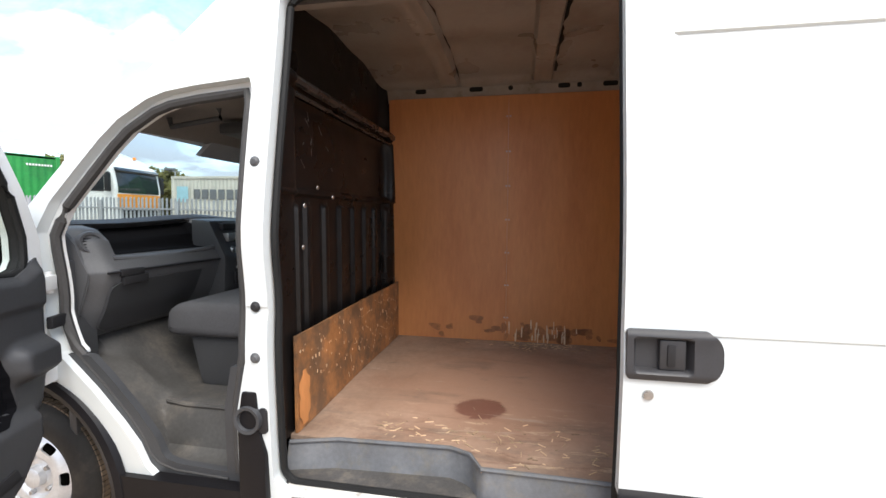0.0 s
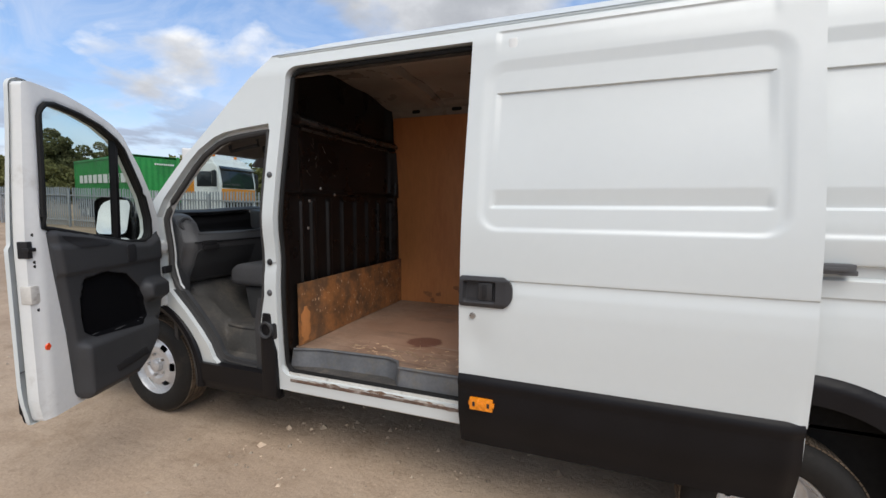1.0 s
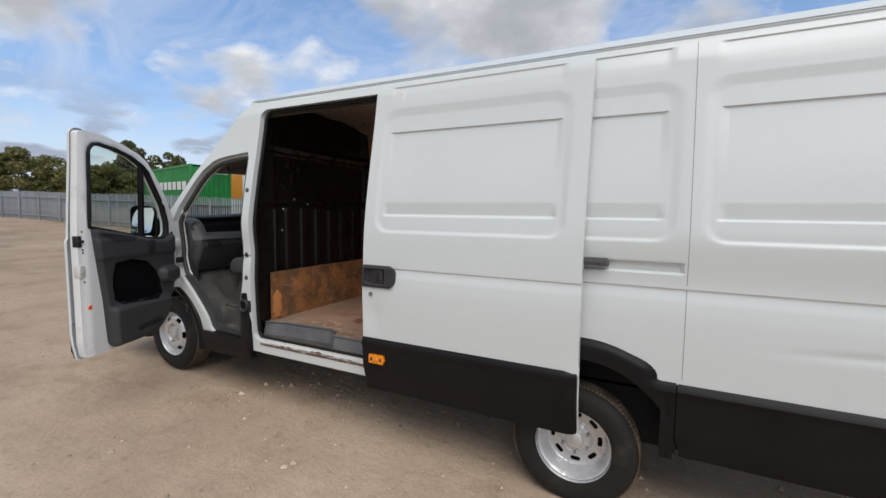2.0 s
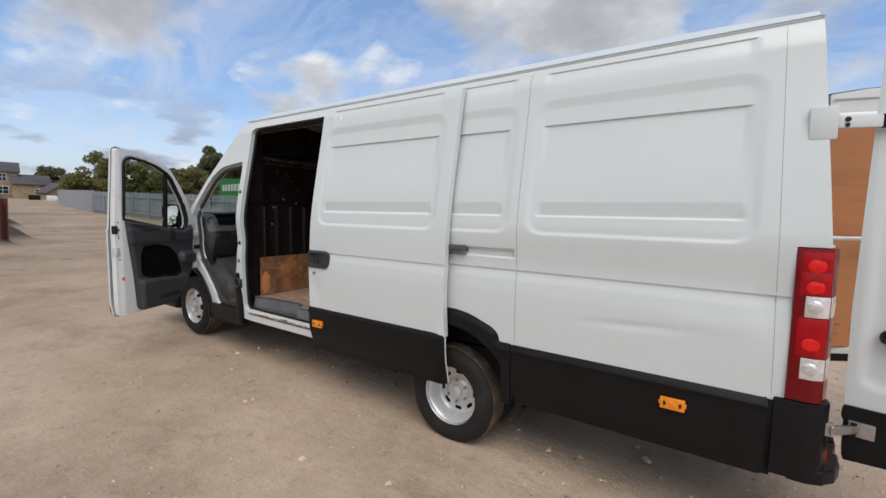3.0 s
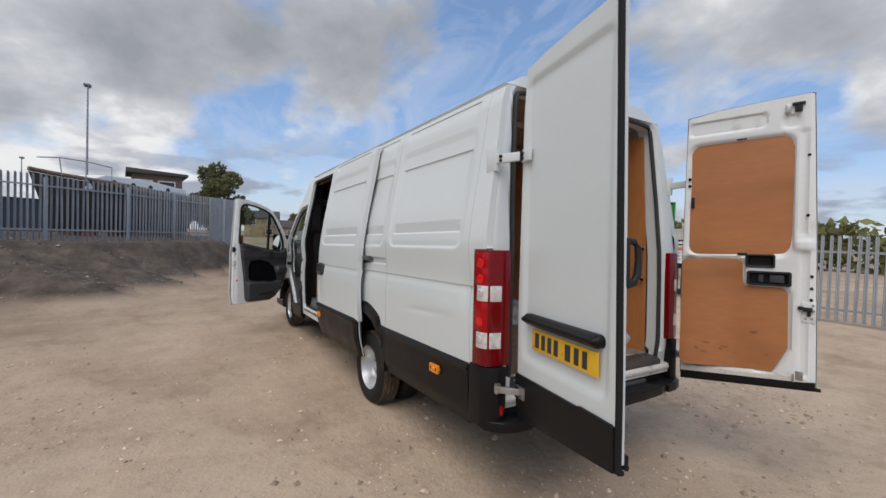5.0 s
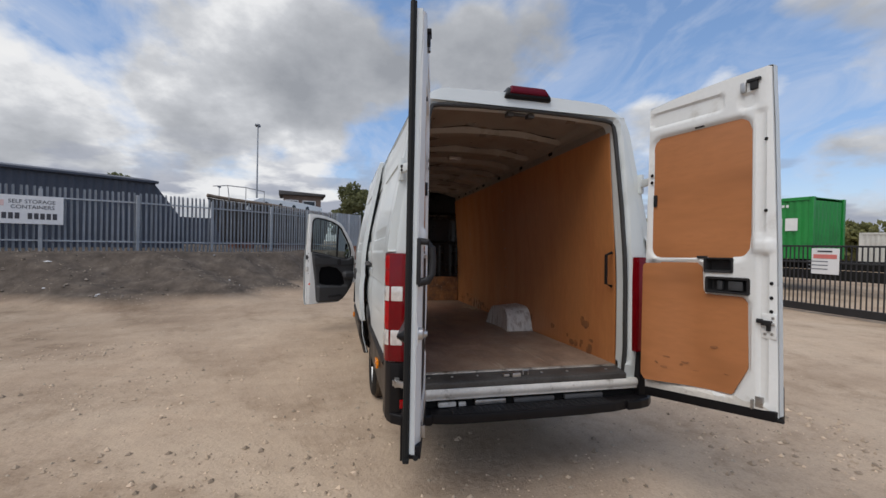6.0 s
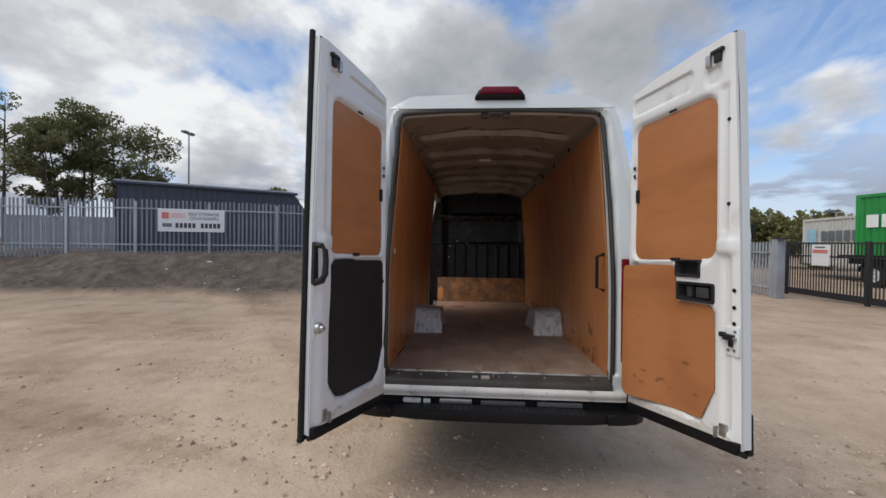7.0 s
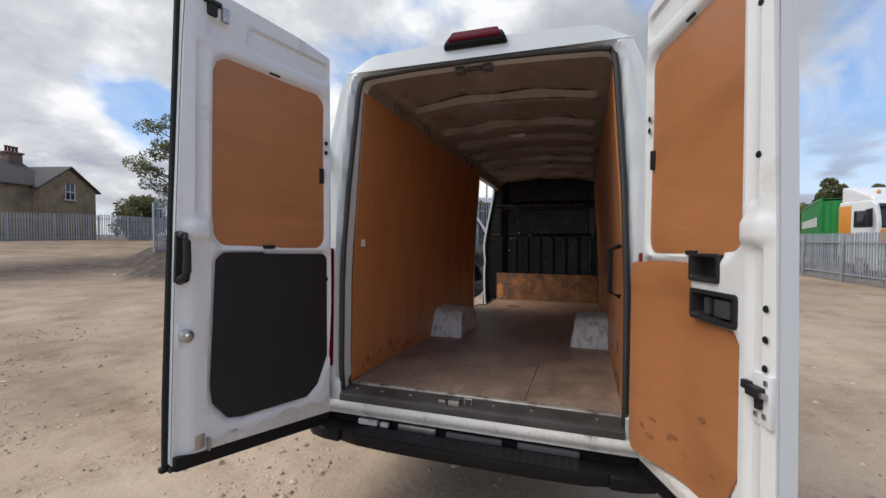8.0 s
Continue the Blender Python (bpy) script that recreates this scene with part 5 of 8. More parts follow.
# ---- rear doors ----
def rear_door(far):
    """A rear door in its own axes: u from the hinge along the door, w inwards (0 is the outer skin), z up."""
    def far_cut(pts):
        return [(u - 0.016 if far and u > 0.8 else u, z) for u, z in pts]
    H, ang, s = ((0.04, 1.84), 15.0, -1) if far else ((0.04, 0.165), -13.0, 1)
    D = part("rear_door", sheet(0.05, 0.93, 0.64, 2.69, (0.018, 0.018), lambda U, Z: -poly(U, Z, far_cut(OUT)), lambda U, Z: (U, s * (0.0 + outer_press(U, Z)), Z), (0, s * 0.045, 0)), WHITE, van,
                          "white rear door standing open, lined with plywood", m=Matrix.Translation((H[0], H[1], 0)) @ Matrix.Rotation(radians(ang), 4, "Z"))
    part("lower_trim", sheet(0.06, 0.93, 0.60, 0.89, 0.018, lambda U, Z: -poly(U, Z, far_cut([(0.072, 0.612), (0.893, 0.700), (0.890, 0.885), (0.068, 0.872)])), lambda U, Z: (U, s * (-0.012 + 0.01 * smooth(0.7 - Z, 0, 0.1)), Z), (0, s * 0.03, 0)), TRIM, D, "black plastic lower trim")
    # inner pressing
    def holes(U, Z):
        return np.minimum(rrect(U, Z, 0.423, 2.0, 0.30, 0.40, 0.06), poly(U, Z, LOW_R) if far else poly(U, Z, LOW_L))

    def cut(U, Z):
        h = holes(U, Z)
        if far:
            h = np.minimum(h, np.minimum(rrect(U, Z, 0.565, 1.548, 0.078, 0.040, 0.010), rrect(U, Z, 0.615, 1.428, 0.117, 0.044, 0.012)))
        return h

    def inner_w(U, Z):
        w = 0.070 - 0.013 * smooth(-rrect(U, Z, 0.345, 2.535, 0.25, 0.058, 0.04), 0, 0.014) - 0.012 * smooth(-rrect(U, Z, 0.72, 2.50, 0.05, 0.05, 0.03), 0, 0.012)
        w = w - 0.022 * smooth(0.030 - holes(U, Z), 0.0, 0.022) - 0.02 * smooth(U, 0.81, 0.88) - 0.012 * smooth(-rrect(U, Z, 0.805, 1.20, 0.030, 0.42, 0.025), 0, 0.012) * far - 0.010 * smooth(-rrect(U, Z, 0.79, 2.08, 0.028, 0.36, 0.025), 0, 0.012) + 0.014 * smooth(-rrect(U, Z, 0.80, 1.66, 0.06, 0.045, 0.03), 0, 0.02)
        return w
    part("inner_panel", sheet(0.05, 0.93, 0.64, 2.69, 0.014, lambda U, Z: np.minimum(-poly(U, Z, far_cut(INN)), cut(U, Z)), lambda U, Z: (U, s * inner_w(U, Z), Z), (0, s * -0.016, 0)), WHITE_IN, D)
    # edge seal and weather strip along the free edge
    if not far:
        part("edge_seal", tube([(0.895 - 0.038 * max(0.0, (z - 1.0) / 1.68), s * 0.012, z) for z in np.linspace(0.70, 2.70, 30)], 0.015), RUBBER, D)
        part("seal_foot", box(0.885, 0.918, 0.0, 0.028, 0.697, 0.717, 0.006), RUBBER, D)
    part("lower_flange", sheet(0.07, 0.92, 0.64, 0.79, 0.012, lambda U, Z: np.minimum(np.minimum(-poly(U, Z, far_cut(INN)), 0.775 + 0.02 * np.sin(U * 31) * np.sin(U * 13) - Z), holes(U, Z) - 0.012), lambda U, Z: (U, s * (inner_w(U, Z) + 0.003), Z)), DIRTY_WHITE, D, "grimy lower door flange")
    edge = sorted((s * -0.010, s * 0.076))
    part("bottom_edge", prism(far_cut([(0.078, 0.622), (0.888, 0.704), (0.888, 0.760), (0.078, 0.686)]), edge[0], edge[1], "y", 0.008), TRIM, D, "grimy black lower edge")
    part("bottom_seal", tube([(u, s * 0.055, 0.648 + 0.075 * u) for u in np.linspace(0.09, 0.90, 12)], 0.012), RUBBER, D)
    part("upper_panel", sheet(0.10, 0.74, 1.59, 2.41, 0.02, lambda U, Z: -rrect(U, Z, 0.423, 2.0, 0.308, 0.408, 0.06), lambda U, Z: (U, s * (0.052 + 0.004 * np.sin(U * 7) * np.sin(Z * 5)), Z), (0, s * -0.008, 0)), PLY_DOOR, D, "orange-brown plywood panel")
    if far:
        part("lower_panel", sheet(-0.02, 0.74, 0.74, 1.56, 0.014, lambda U, Z: -poly(U, Z, LOW_R) + 0.006, lambda U, Z: (U, s * (0.056 + 0.065 * smooth(0.45 - U, 0.0, 0.36) + 0.008 * smooth(U, 0.5, 0.7) * smooth(1.0 - Z, 0, 0.2)), Z), (0, s * -0.009, 0)), PLY_DOOR, D, "scuffed plywood panel with a cut-out")
        dm = []
        for k in range(8):
            r2 = random.Random(90 + k)
            cu, cz = r2.uniform(0.15, 0.66), 0.84 + abs(r2.gauss(0, 0.06))
            dm.append(scuff(cu, cz + 0.10 * (0.4 - cu) * (k % 3 == 0), r2.uniform(0.008, 0.045), r2.uniform(0.003, 0.012), k, lambda U, Z: (U, s * (0.0592 + 0.065 * smooth(0.45 - U, 0.0, 0.36) + 0.008 * smooth(U, 0.5, 0.7) * smooth(1.0 - Z, 0, 0.2)), Z)))
        part("panel_stains", join(*dm), SCUFF, D)["kind"] = "stuff"
        b = part("handle_recess", sheet(0.475, 0.75, 1.375, 1.60, 0.005, lambda U, Z: -np.minimum(rrect(U, Z, 0.565, 1.548, 0.085, 0.046, 0.012), rrect(U, Z, 0.615, 1.428, 0.125, 0.050, 0.014)),
              lambda U, Z: (U, s * (0.078 - 0.05 * smooth(-np.minimum(rrect(U, Z, 0.565, 1.548, 0.072, 0.034, 0.008), rrect(U, Z, 0.615, 1.428, 0.110, 0.037, 0.01)), 0, 0.006)), Z), (0, s * -0.01, 0)), HARD_BLACK, D, "black recessed inner handle")
        part("handle_lever", box(0.62, 0.70, s * 0.060, s * 0.070, 1.40, 1.455, 0.006), GREY_PLASTIC2, b)
        part("handle_bar", box(0.555, 0.585, s * 0.035, s * 0.065, 1.40, 1.455, 0.004), GREY_PLASTIC2, b)
        plate = part("latch_plate", box(0.795, 0.868, s * 0.050, s * 0.066, 1.150, 1.285, 0.004), WHITE_IN, D, "scuffed white latch plate")
        for pu, pz in ((0.815, 1.175), (0.848, 1.178), (0.852, 1.265)):
            part("plate_bolt", box(pu - 0.007, pu + 0.007, s * 0.064, s * 0.070, pz - 0.007, pz + 0.007, 0.003), METAL, plate)
        lat = part("door_latch", join(box(0.800, 0.850, s * 0.060, s * 0.088, 1.222, 1.250, 0.005), box(0.822, 0.842, s * 0.060, s * 0.078, 1.192, 1.222, 0.004), box(0.775, 0.805, s * 0.066, s * 0.084, 1.232, 1.256, 0.005)), HARD_BLACK, D, "worn dark metal door latch")
        part("latch_claw", box(0.842, 0.862, s * 0.066, s * 0.082, 1.226, 1.240, 0.004), METAL, lat)
        for z in (1.375, 1.30, 1.455, 1.86, 2.26):
            part("grommet", lathe([(0, 0.003 * s), (0.0085, 0.003 * s), (0.010, 0)], 12, "y", (0.842 if z < 1.6 else 0.815, s * (float(inner_w(np.array(0.842 if z < 1.6 else 0.815), np.array(z))) + 0.0015), z)), RUBBER, D)
    else:
        part("lower_panel", sheet(0.06, 0.75, 0.80, 1.57, 0.014, lambda U, Z: -poly(U, Z, LOW_L) + 0.006, lambda U, Z: (U, s * 0.062, Z), (0, s * -0.008, 0)), HARD_BLACK, D, "black hardboard panel")
        part("release_lever", join(tube([(0.868, 0.050, 1.642), (0.869, 0.092, 1.638), (0.870, 0.112, 1.615), (0.870, 0.116, 1.56), (0.869, 0.112, 1.50), (0.867, 0.095, 1.470), (0.865, 0.050, 1.460)], [0.015, 0.015, 0.014, 0.014, 0.016, 0.018, 0.020], 10),
              prism([(0.852, 1.655), (0.884, 1.655), (0.888, 1.452), (0.844, 1.445)], 0.044, 0.062, "y", 0.005)), HARD_BLACK, D, "black plastic release lever")
        part("latch_striker", lathe([(0, 0.045), (0.012, 0.044), (0.015, 0.03), (0.026, 0.024), (0.028, 0.0)], 20, "y", (0.845, 0.052, 1.235)), METAL, D)
        part("striker_plate", box(0.805, 0.875, 0.048, 0.056, 1.185, 1.285, 0.004), WHITE_IN, D)
    for u, z in ((0.44, 2.425), (0.135, 1.98), (0.46, 1.595)):
        part("panel_clip", box(u - (0.03 if u > 0.3 else 0.01), u + (0.03 if u > 0.3 else 0.01), s * 0.045, s * 0.066, z - (0.008 if u > 0.3 else 0.04), z + (0.008 if u > 0.3 else 0.04), 0.003), HARD_BLACK, D)
    t = part("top_latch", join(box(0.735, 0.775, s * 0.05, s * 0.085, 2.555, 2.615, 0.005), box(0.72, 0.79, s * 0.07, s * 0.09, 2.60, 2.618, 0.004)), HARD_BLACK, D, "black and steel top latch")
    part("latch_pin", box(0.685, 0.715, s * 0.05, s * 0.085, 2.55, 2.61, 0.005), METAL, t)
    part("lower_latch", join(box(0.77, 0.81, s * 0.05, s * 0.075, 0.76, 0.82, 0.005), box(0.755, 0.765, s * 0.05, s * 0.09, 0.745, 0.80, 0.002)), METAL, D)
    for u, z in ((0.125, 2.16), (0.125, 2.11), (0.115, 1.42)):
        part("grommet", lathe([(0, 0.003), (0.010, 0.003), (0.012, 0)], 12, "y", (u - 0.012, s * 0.066, z)), RUBBER, D)
    for z, mt in ((2.135, WHITE), (0.775, METAL)):
        part("hinge_leaf", box(0.085, 0.175, s * -0.022, s * 0.004, z - 0.035, z + 0.035, 0.006), mt, D)
        part("hinge_pin", lathe([(0, -0.030), (0.011, -0.028), (0.011, 0.028), (0, 0.030)], 14, "z", (0.105, s * -0.026, z)), TRIM, D)
    if not far:
        part("plate_lamp_bar", sheet(0.15, 0.81, 1.155, 1.245, 0.009, lambda U, Z: -rrect(U, Z, 0.48, 1.208 - 0.0 * U, 0.325, 0.030, 0.028), lambda U, Z: (U, -0.012 - 0.035 * smooth(-rrect(U, Z, 0.48, 1.208, 0.325, 0.030, 0.028), 0, 0.025), Z), (0, 0.03, 0)), TRIM, D, "black number plate lamp bar")
        pl = part("number_plate", box(0.235, 0.785, -0.008, 0.0, 1.052, 1.163, 0.003), YELLOW, D, "yellow rear number plate")
        for u0, w in ((0.262, 0.055), (0.325, 0.050), (0.384, 0.050), (0.443, 0.050), (0.536, 0.062), (0.610, 0.050), (0.672, 0.05)):
            part("plate_bar", box(u0 + 0.15 * w, u0 + 0.85 * w, -0.0105, -0.0078, 1.068, 1.147, 0.001, 1), PLATE_BLACK, pl)
    return D


OUT = [(0.068, 0.655), (0.893, 0.722), (0.890, 1.0), (0.880, 1.7), (0.855, 2.675), (0.60, 2.672), (0.30, 2.66), (0.088, 2.635), (0.072, 1.9), (0.060, 1.3)]
INN = [(0.080, 0.648), (0.889, 0.722), (0.886, 1.0), (0.876, 1.7), (0.851, 2.668), (0.60, 2.665), (0.30, 2.652), (0.098, 2.625), (0.082, 1.9), (0.070, 1.3)]
LOW_L = [(0.105, 1.535), (0.13, 1.552), (0.69, 1.560), (0.715, 1.535), (0.735, 1.0), (0.725, 0.93), (0.66, 0.85), (0.60, 0.835), (0.23, 0.815), (0.16, 0.86), (0.095, 1.0)]
LOW_R = [(0.095, 1.53), (0.11, 1.545), (0.43, 1.552), (0.455, 1.53), (0.46, 1.40), (0.475, 1.362), (0.69, 1.36), (0.715, 1.33), (0.72, 0.96), (0.64, 0.795), (0.11, 0.755), (0.085, 0.785)]


def outer_press(U, Z):
    d = 0.015 * smooth(-rrect(U, Z, 0.475, 1.765, 0.372, 0.805, 0.06), 0.0, 0.035)
    return d + 0.008 * smooth(Z, 2.35, 2.6)


rear_door(False)
rear_door(True)
for s in (0, 1):
    for z, mt in ((2.135, WHITE), (0.775, METAL)):
        y = yy(-0.1, z)
        g = join(box(-0.115, -0.018, y - 0.016, y + 0.012, z - 0.072, z + 0.072, 0.006)) if z > 1 else box(0.0, 0.06, y + 0.03, y + 0.06, z - 0.03, z + 0.03, 0.005)
        part("hinge_plate", g if s == 0 else flip_y(g, VW / 2), mt, van)
        y2 = 0.125 if s == 0 else 0.10
        hh = 0.026 if z > 1 else 0.019
        g = prism([(-0.03 if z > 1 else 0.045, y - 0.010 + (0.03 if z < 1 else 0)), (-0.01 if z > 1 else 0.05, y - 0.014 + (0.03 if z < 1 else 0)), (0.16, y2 - 0.006), (0.16, y2 + 0.016), (-0.01 if z > 1 else 0.05, y + 0.022 + (0.03 if z < 1 else 0))], z - hh, z + hh, "z", 0.005)
        part("hinge_arm", g if s == 0 else flip_y(g, VW / 2), mt, van)
        for bx in ((0.012, 0.145) if z > 1 else ()):
            by = y - 0.014 + (y2 - y + 0.006) * (bx + 0.01) / 0.17
            g = join(lathe([(0, -0.010), (0.010, -0.008), (0.012, 0.004)], 10, "y", (bx, by, z + 0.010)), lathe([(0, -0.008), (0.008, -0.007), (0.010, 0.004)], 10, "y", (bx, by, z - 0.014)))
            part("hinge_bolt", g if s == 0 else flip_y(g, VW / 2), HARD_BLACK, van)

# ---- load space ----
def wall_in(z):
    return 0.075 * smooth(np.asarray(z, float), 1.2, 2.75)


FLOOR_Z = 0.768
for x0, x1, pts in ((-4.64, -2.352, [(-4.64, 0.205), (-4.44, 0.205), (-3.95, 0.225), (-3.87, 0.19), (-3.82, 0.105), (-3.20, 0.095), (-3.19, 0.20), (-2.352, 0.185), (-2.352, VW - 0.175), (-4.64, VW - 0.175)]),
                    (-2.35, -0.952, [(-2.35, 0.185), (-0.952, 0.185), (-0.952, VW - 0.175), (-2.35, VW - 0.175)]),
                    (-0.95, -0.13, [(-0.95, 0.20), (-0.13, 0.20), (-0.13, 1.247), (-0.95, 1.247)]), (-0.95, -0.13, [(-0.95, 1.250), (-0.13, 1.250), (-0.13, VW - 0.19), (-0.95, VW - 0.19)])):
    part("floor_board", prism(pts, FLOOR_Z - 0.02, FLOOR_Z, "z", 0.002, 1), PLY_FLOOR, van, "worn grimy plywood load floor")
chips = []
for k in range(260):
    x, y = random.uniform(-4.3, -3.25), 0.12 + abs(random.gauss(0, 0.16)) + (0.10 if random.random() < 0.5 else 0)
    if k > 120:
        x, y = random.gauss(-3.55, 0.16), 1.72 - abs(random.gauss(0, 0.07))
    if x < -3.85 and y < 0.25:
        y += 0.13
    a, L, w = random.gauss(0.0, 0.7) if random.random() < 0.7 else random.uniform(0, 3.14), random.uniform(0.004, 0.022), random.uniform(0.0006, 0.0022)
    chips.append(moved(box(-L, L, -w, w, 0, 0.003), Matrix.Translation((x, y, FLOOR_Z + 0.001)) @ Matrix.Rotation(a, 4, "Z")))
part("floor_litter", join(*chips), mat("pale_wood_splinters", (0.50, 0.36, 0.23), 0.7, island=0.5), van, "pale wood splinters strewn on the floor")["kind"] = "stuff"


def lining(x0, x1, far, z0=0.77, z1=2.535, front_cut=0.0):
    def place(X, Z):
        y = 0.196 + wall_in(Z) + 0.002 * np.sin(X * 3.1 + Z)
        return X, (VW - y) if far else y, Z
    part("lining_panel", sheet(x0, x1, z0, z1, (0.06, 0.04), (lambda X, Z: -rrect(X, Z, (x0 + x1) / 2, (z0 + z1) / 2, (x1 - x0) / 2, (z1 - z0) / 2, 0.03 + front_cut)) if front_cut else None, place, (0, 0.009 if far else -0.009, 0)), PLY, van, "orange-brown plywood wall lining")


lining(-4.655, -3.7905, True, front_cut=0.05)
lining(-3.7895, -2.3485, True)
lining(-2.3475, -0.145, True)
lining(-3.16, -1.62, False)
lining(-1.617, -0.145, False)
screws = []
for x in (-3.80, -3.778, -2.36, -2.335):
    for z in np.arange(0.95, 2.5, 0.24):
        y = VW - 0.196 - float(wall_in(z)) - 0.010
        screws.append(lathe([(0, -0.002), (0.005, -0.0015), (0.006, 0.001)], 8, "y", (x, y, z)))
part("lining_screws", join(*screws), METAL, van)["kind"] = "stuff"
part("doorway_lining_edge", prism([(-3.205, 0.07), (-3.16, 0.07), (-3.16, 0.20), (-3.205, 0.20)], 0.66, 2.52, "z", 0.01), WHITE_IN, van)

# wheel boxes
for s in (0, 1):
    def arch_place(U, V):
        a = np.clip(U, 0, 1)
        lx = -1.57 - 0.68 * a
        h = 0.255 * (1 - np.abs(2 * a - 1) ** 5) * (1 - 0.10 * V)
        y = 0.190 + 0.30 * V - 0.035 * (1 - np.abs(2 * a - 1) ** 3) * V + 0.006 * np.sin(a * 40) * V
        return lx, y, FLOOR_Z - 0.004 + h
    g1 = sheet(0, 1, 0, 1, 0.04, None, arch_place)
    n = len(g1[0])
    g2 = sheet(0, 1, 0, 1, 0.04, None, lambda U, V: (-1.57 - 0.68 * U, 0.490 - 0.035 * (1 - np.abs(2 * U - 1) ** 3) + 0.012 * (1 - V) + 0.004 * np.sin(U * 55) * V, FLOOR_Z - 0.004 + 0.2295 * (1 - np.abs(2 * U - 1) ** 5) * V))
    g3 = sheet(0, 1, 0, 1, 0.1, None, lambda U, V: (-1.565 + 0 * U, 0.20 + 0.29 * U, FLOOR_Z - 0.004 + 0.02 * V))
    g = join(g1, g2, g3)
    part("wheel_box", g if s == 0 else flip_y(g, VW / 2), mat("worn_grey_paint", (0.66, 0.65, 0.62), 0.5, var=0.1, scale=6, fine=50, tint=(0.38, 0.34, 0.30), tint_scale=8, stretch=(3, 3, 0.6), bump=0.004, bump_scale=14) if s == 0 else bpy.data.materials["worn_grey_paint"], van, "scratched white painted wheel box")


# roof lining with pressed ribs
BOWS = (-0.85, -1.53, -2.05, -2.57, -3.07, -3.57, -4.20)


def ceil_place(X, V):
    d = np.min([np.abs(X - b) for b in BOWS], axis=0)
    ribd = 1 - smooth(d, 0.056, 0.068)
    on = smooth(1 - np.abs(V), 0.06, 0.12)
    z = 2.625 + 0.065 * (1 - np.abs(V) ** 2.4) - 0.021 * (1 - on) - 0.050 * ribd * on
    z = z + 0.007 * np.sin(V * 9 + X * 2) * (1 - ribd) * on + 0.006 * ribd * np.exp(-(d / 0.016) ** 2) * on
    return X, VW / 2 + V * 0.71, z


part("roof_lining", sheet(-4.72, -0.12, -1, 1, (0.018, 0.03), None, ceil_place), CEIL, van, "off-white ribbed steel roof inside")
for k, b in enumerate(BOWS):
    w = 0.017 if k in (0, 1, 3, 5) else 0.008
    def gap_place(U, V):
        x, y, z = ceil_place(b + 0.076 + 0 * U, V)
        return b + 0.066 + w * (U * (1 + 0.5 * np.sin(V * 11 + k) + 0.3 * np.sin(V * 29)) + 0.1), y, z - 0.004
    part("roof_bow_gap", sheet(0, 1, -0.84, 0.84, (0.5, 0.03), None, gap_place), DARK, van)
for s in (0, 1):
    g = sheet(-4.72, -0.13, 0, 1, (0.25, 0.1), None, lambda X, V: (X, 0.250 + 0.012 * V, 2.515 + 0.105 * V))
    g = join(g, sheet(-4.72, -0.13, 0, 1, (0.25, 0.25), None, lambda X, V: (X, 0.19 + 0.062 * V, 2.505 + 0.010 * V)))
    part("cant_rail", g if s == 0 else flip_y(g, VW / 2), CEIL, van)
holes = []
for x, w in ((-4.42, 0.05), (-4.02, 0.06), (-3.78, 0.02), (-3.42, 0.05), (-3.32, 0.02), (-3.12, 0.06), (-2.5, 0.05), (-1.8, 0.05), (-1.1, 0.05)):
    g = prism(rr_pts(x, 2.585, w * 0.8, 0.016, 0.014, 4), 0, 0.004, "y")
    holes.append([(p[0], VW - 0.2605 + (p[1] * 0.5) , p[2]) for p in g[0]])
    part("rail_hole", (holes[-1], g[1]), DARK, van)
part("roof_latch", join(box(-0.20, -0.14, 0.84, 0.89, 2.592, 2.622, 0.006), box(-0.20, -0.14, 1.00, 1.05, 2.592, 2.622, 0.006), box(-0.19, -0.16, 0.90, 0.99, 2.604, 2.622, 0.004)), GREY_PLASTIC, van, "black roof latch catches")
part("load_lamp", box(-2.05, -1.90, 0.86, 1.0, 2.655, 2.688, 0.006), CLEAR_LENS, van, "small clear load space lamp")
part("grab_handle", join(tube([(-0.165, VW - 0.215, 1.36), (-0.165, VW - 0.265, 1.38), (-0.165, VW - 0.265, 1.60), (-0.165, VW - 0.215, 1.62)], 0.012)), TRIM, van, "black grab handle")
part("paper_sticker", box(-0.265, -0.215, 0.2105, 0.2125, 1.60, 1.645), SIGN_WHITE, van)

# bulkhead: black pressed steel with a plywood kick panel in front
def bulk_place(Y, Z):
    low = smooth(-rrect(Y, Z, VW / 2, 1.43, 0.70, 0.33, 0.04), 0.0, 0.02)
    ribs = smooth(np.cos(2 * math.pi * (Y - 0.30) / 0.19), 0.35, 0.85)
    d = 0.020 * low * ribs + 0.022 * np.exp(-((Z - 1.80) / 0.012) ** 2) + 0.03 * smooth(Z, 2.22, 2.26) - 0.05 * smooth(Z, 2.27, 2.33)
    d = d + 0.016 * smooth(rrect(Y, Z, VW / 2, 1.98, 0.66, 0.20, 0.06), 0.0, 0.05) * (Z > 1.82) * (Z < 2.22)
    d = d + 0.06 * smooth(0.40 - Y, 0, 0.14) + 0.06 * smooth(Y - (VW - 0.36), 0, 0.14)
    return -4.70 + d, Y, Z


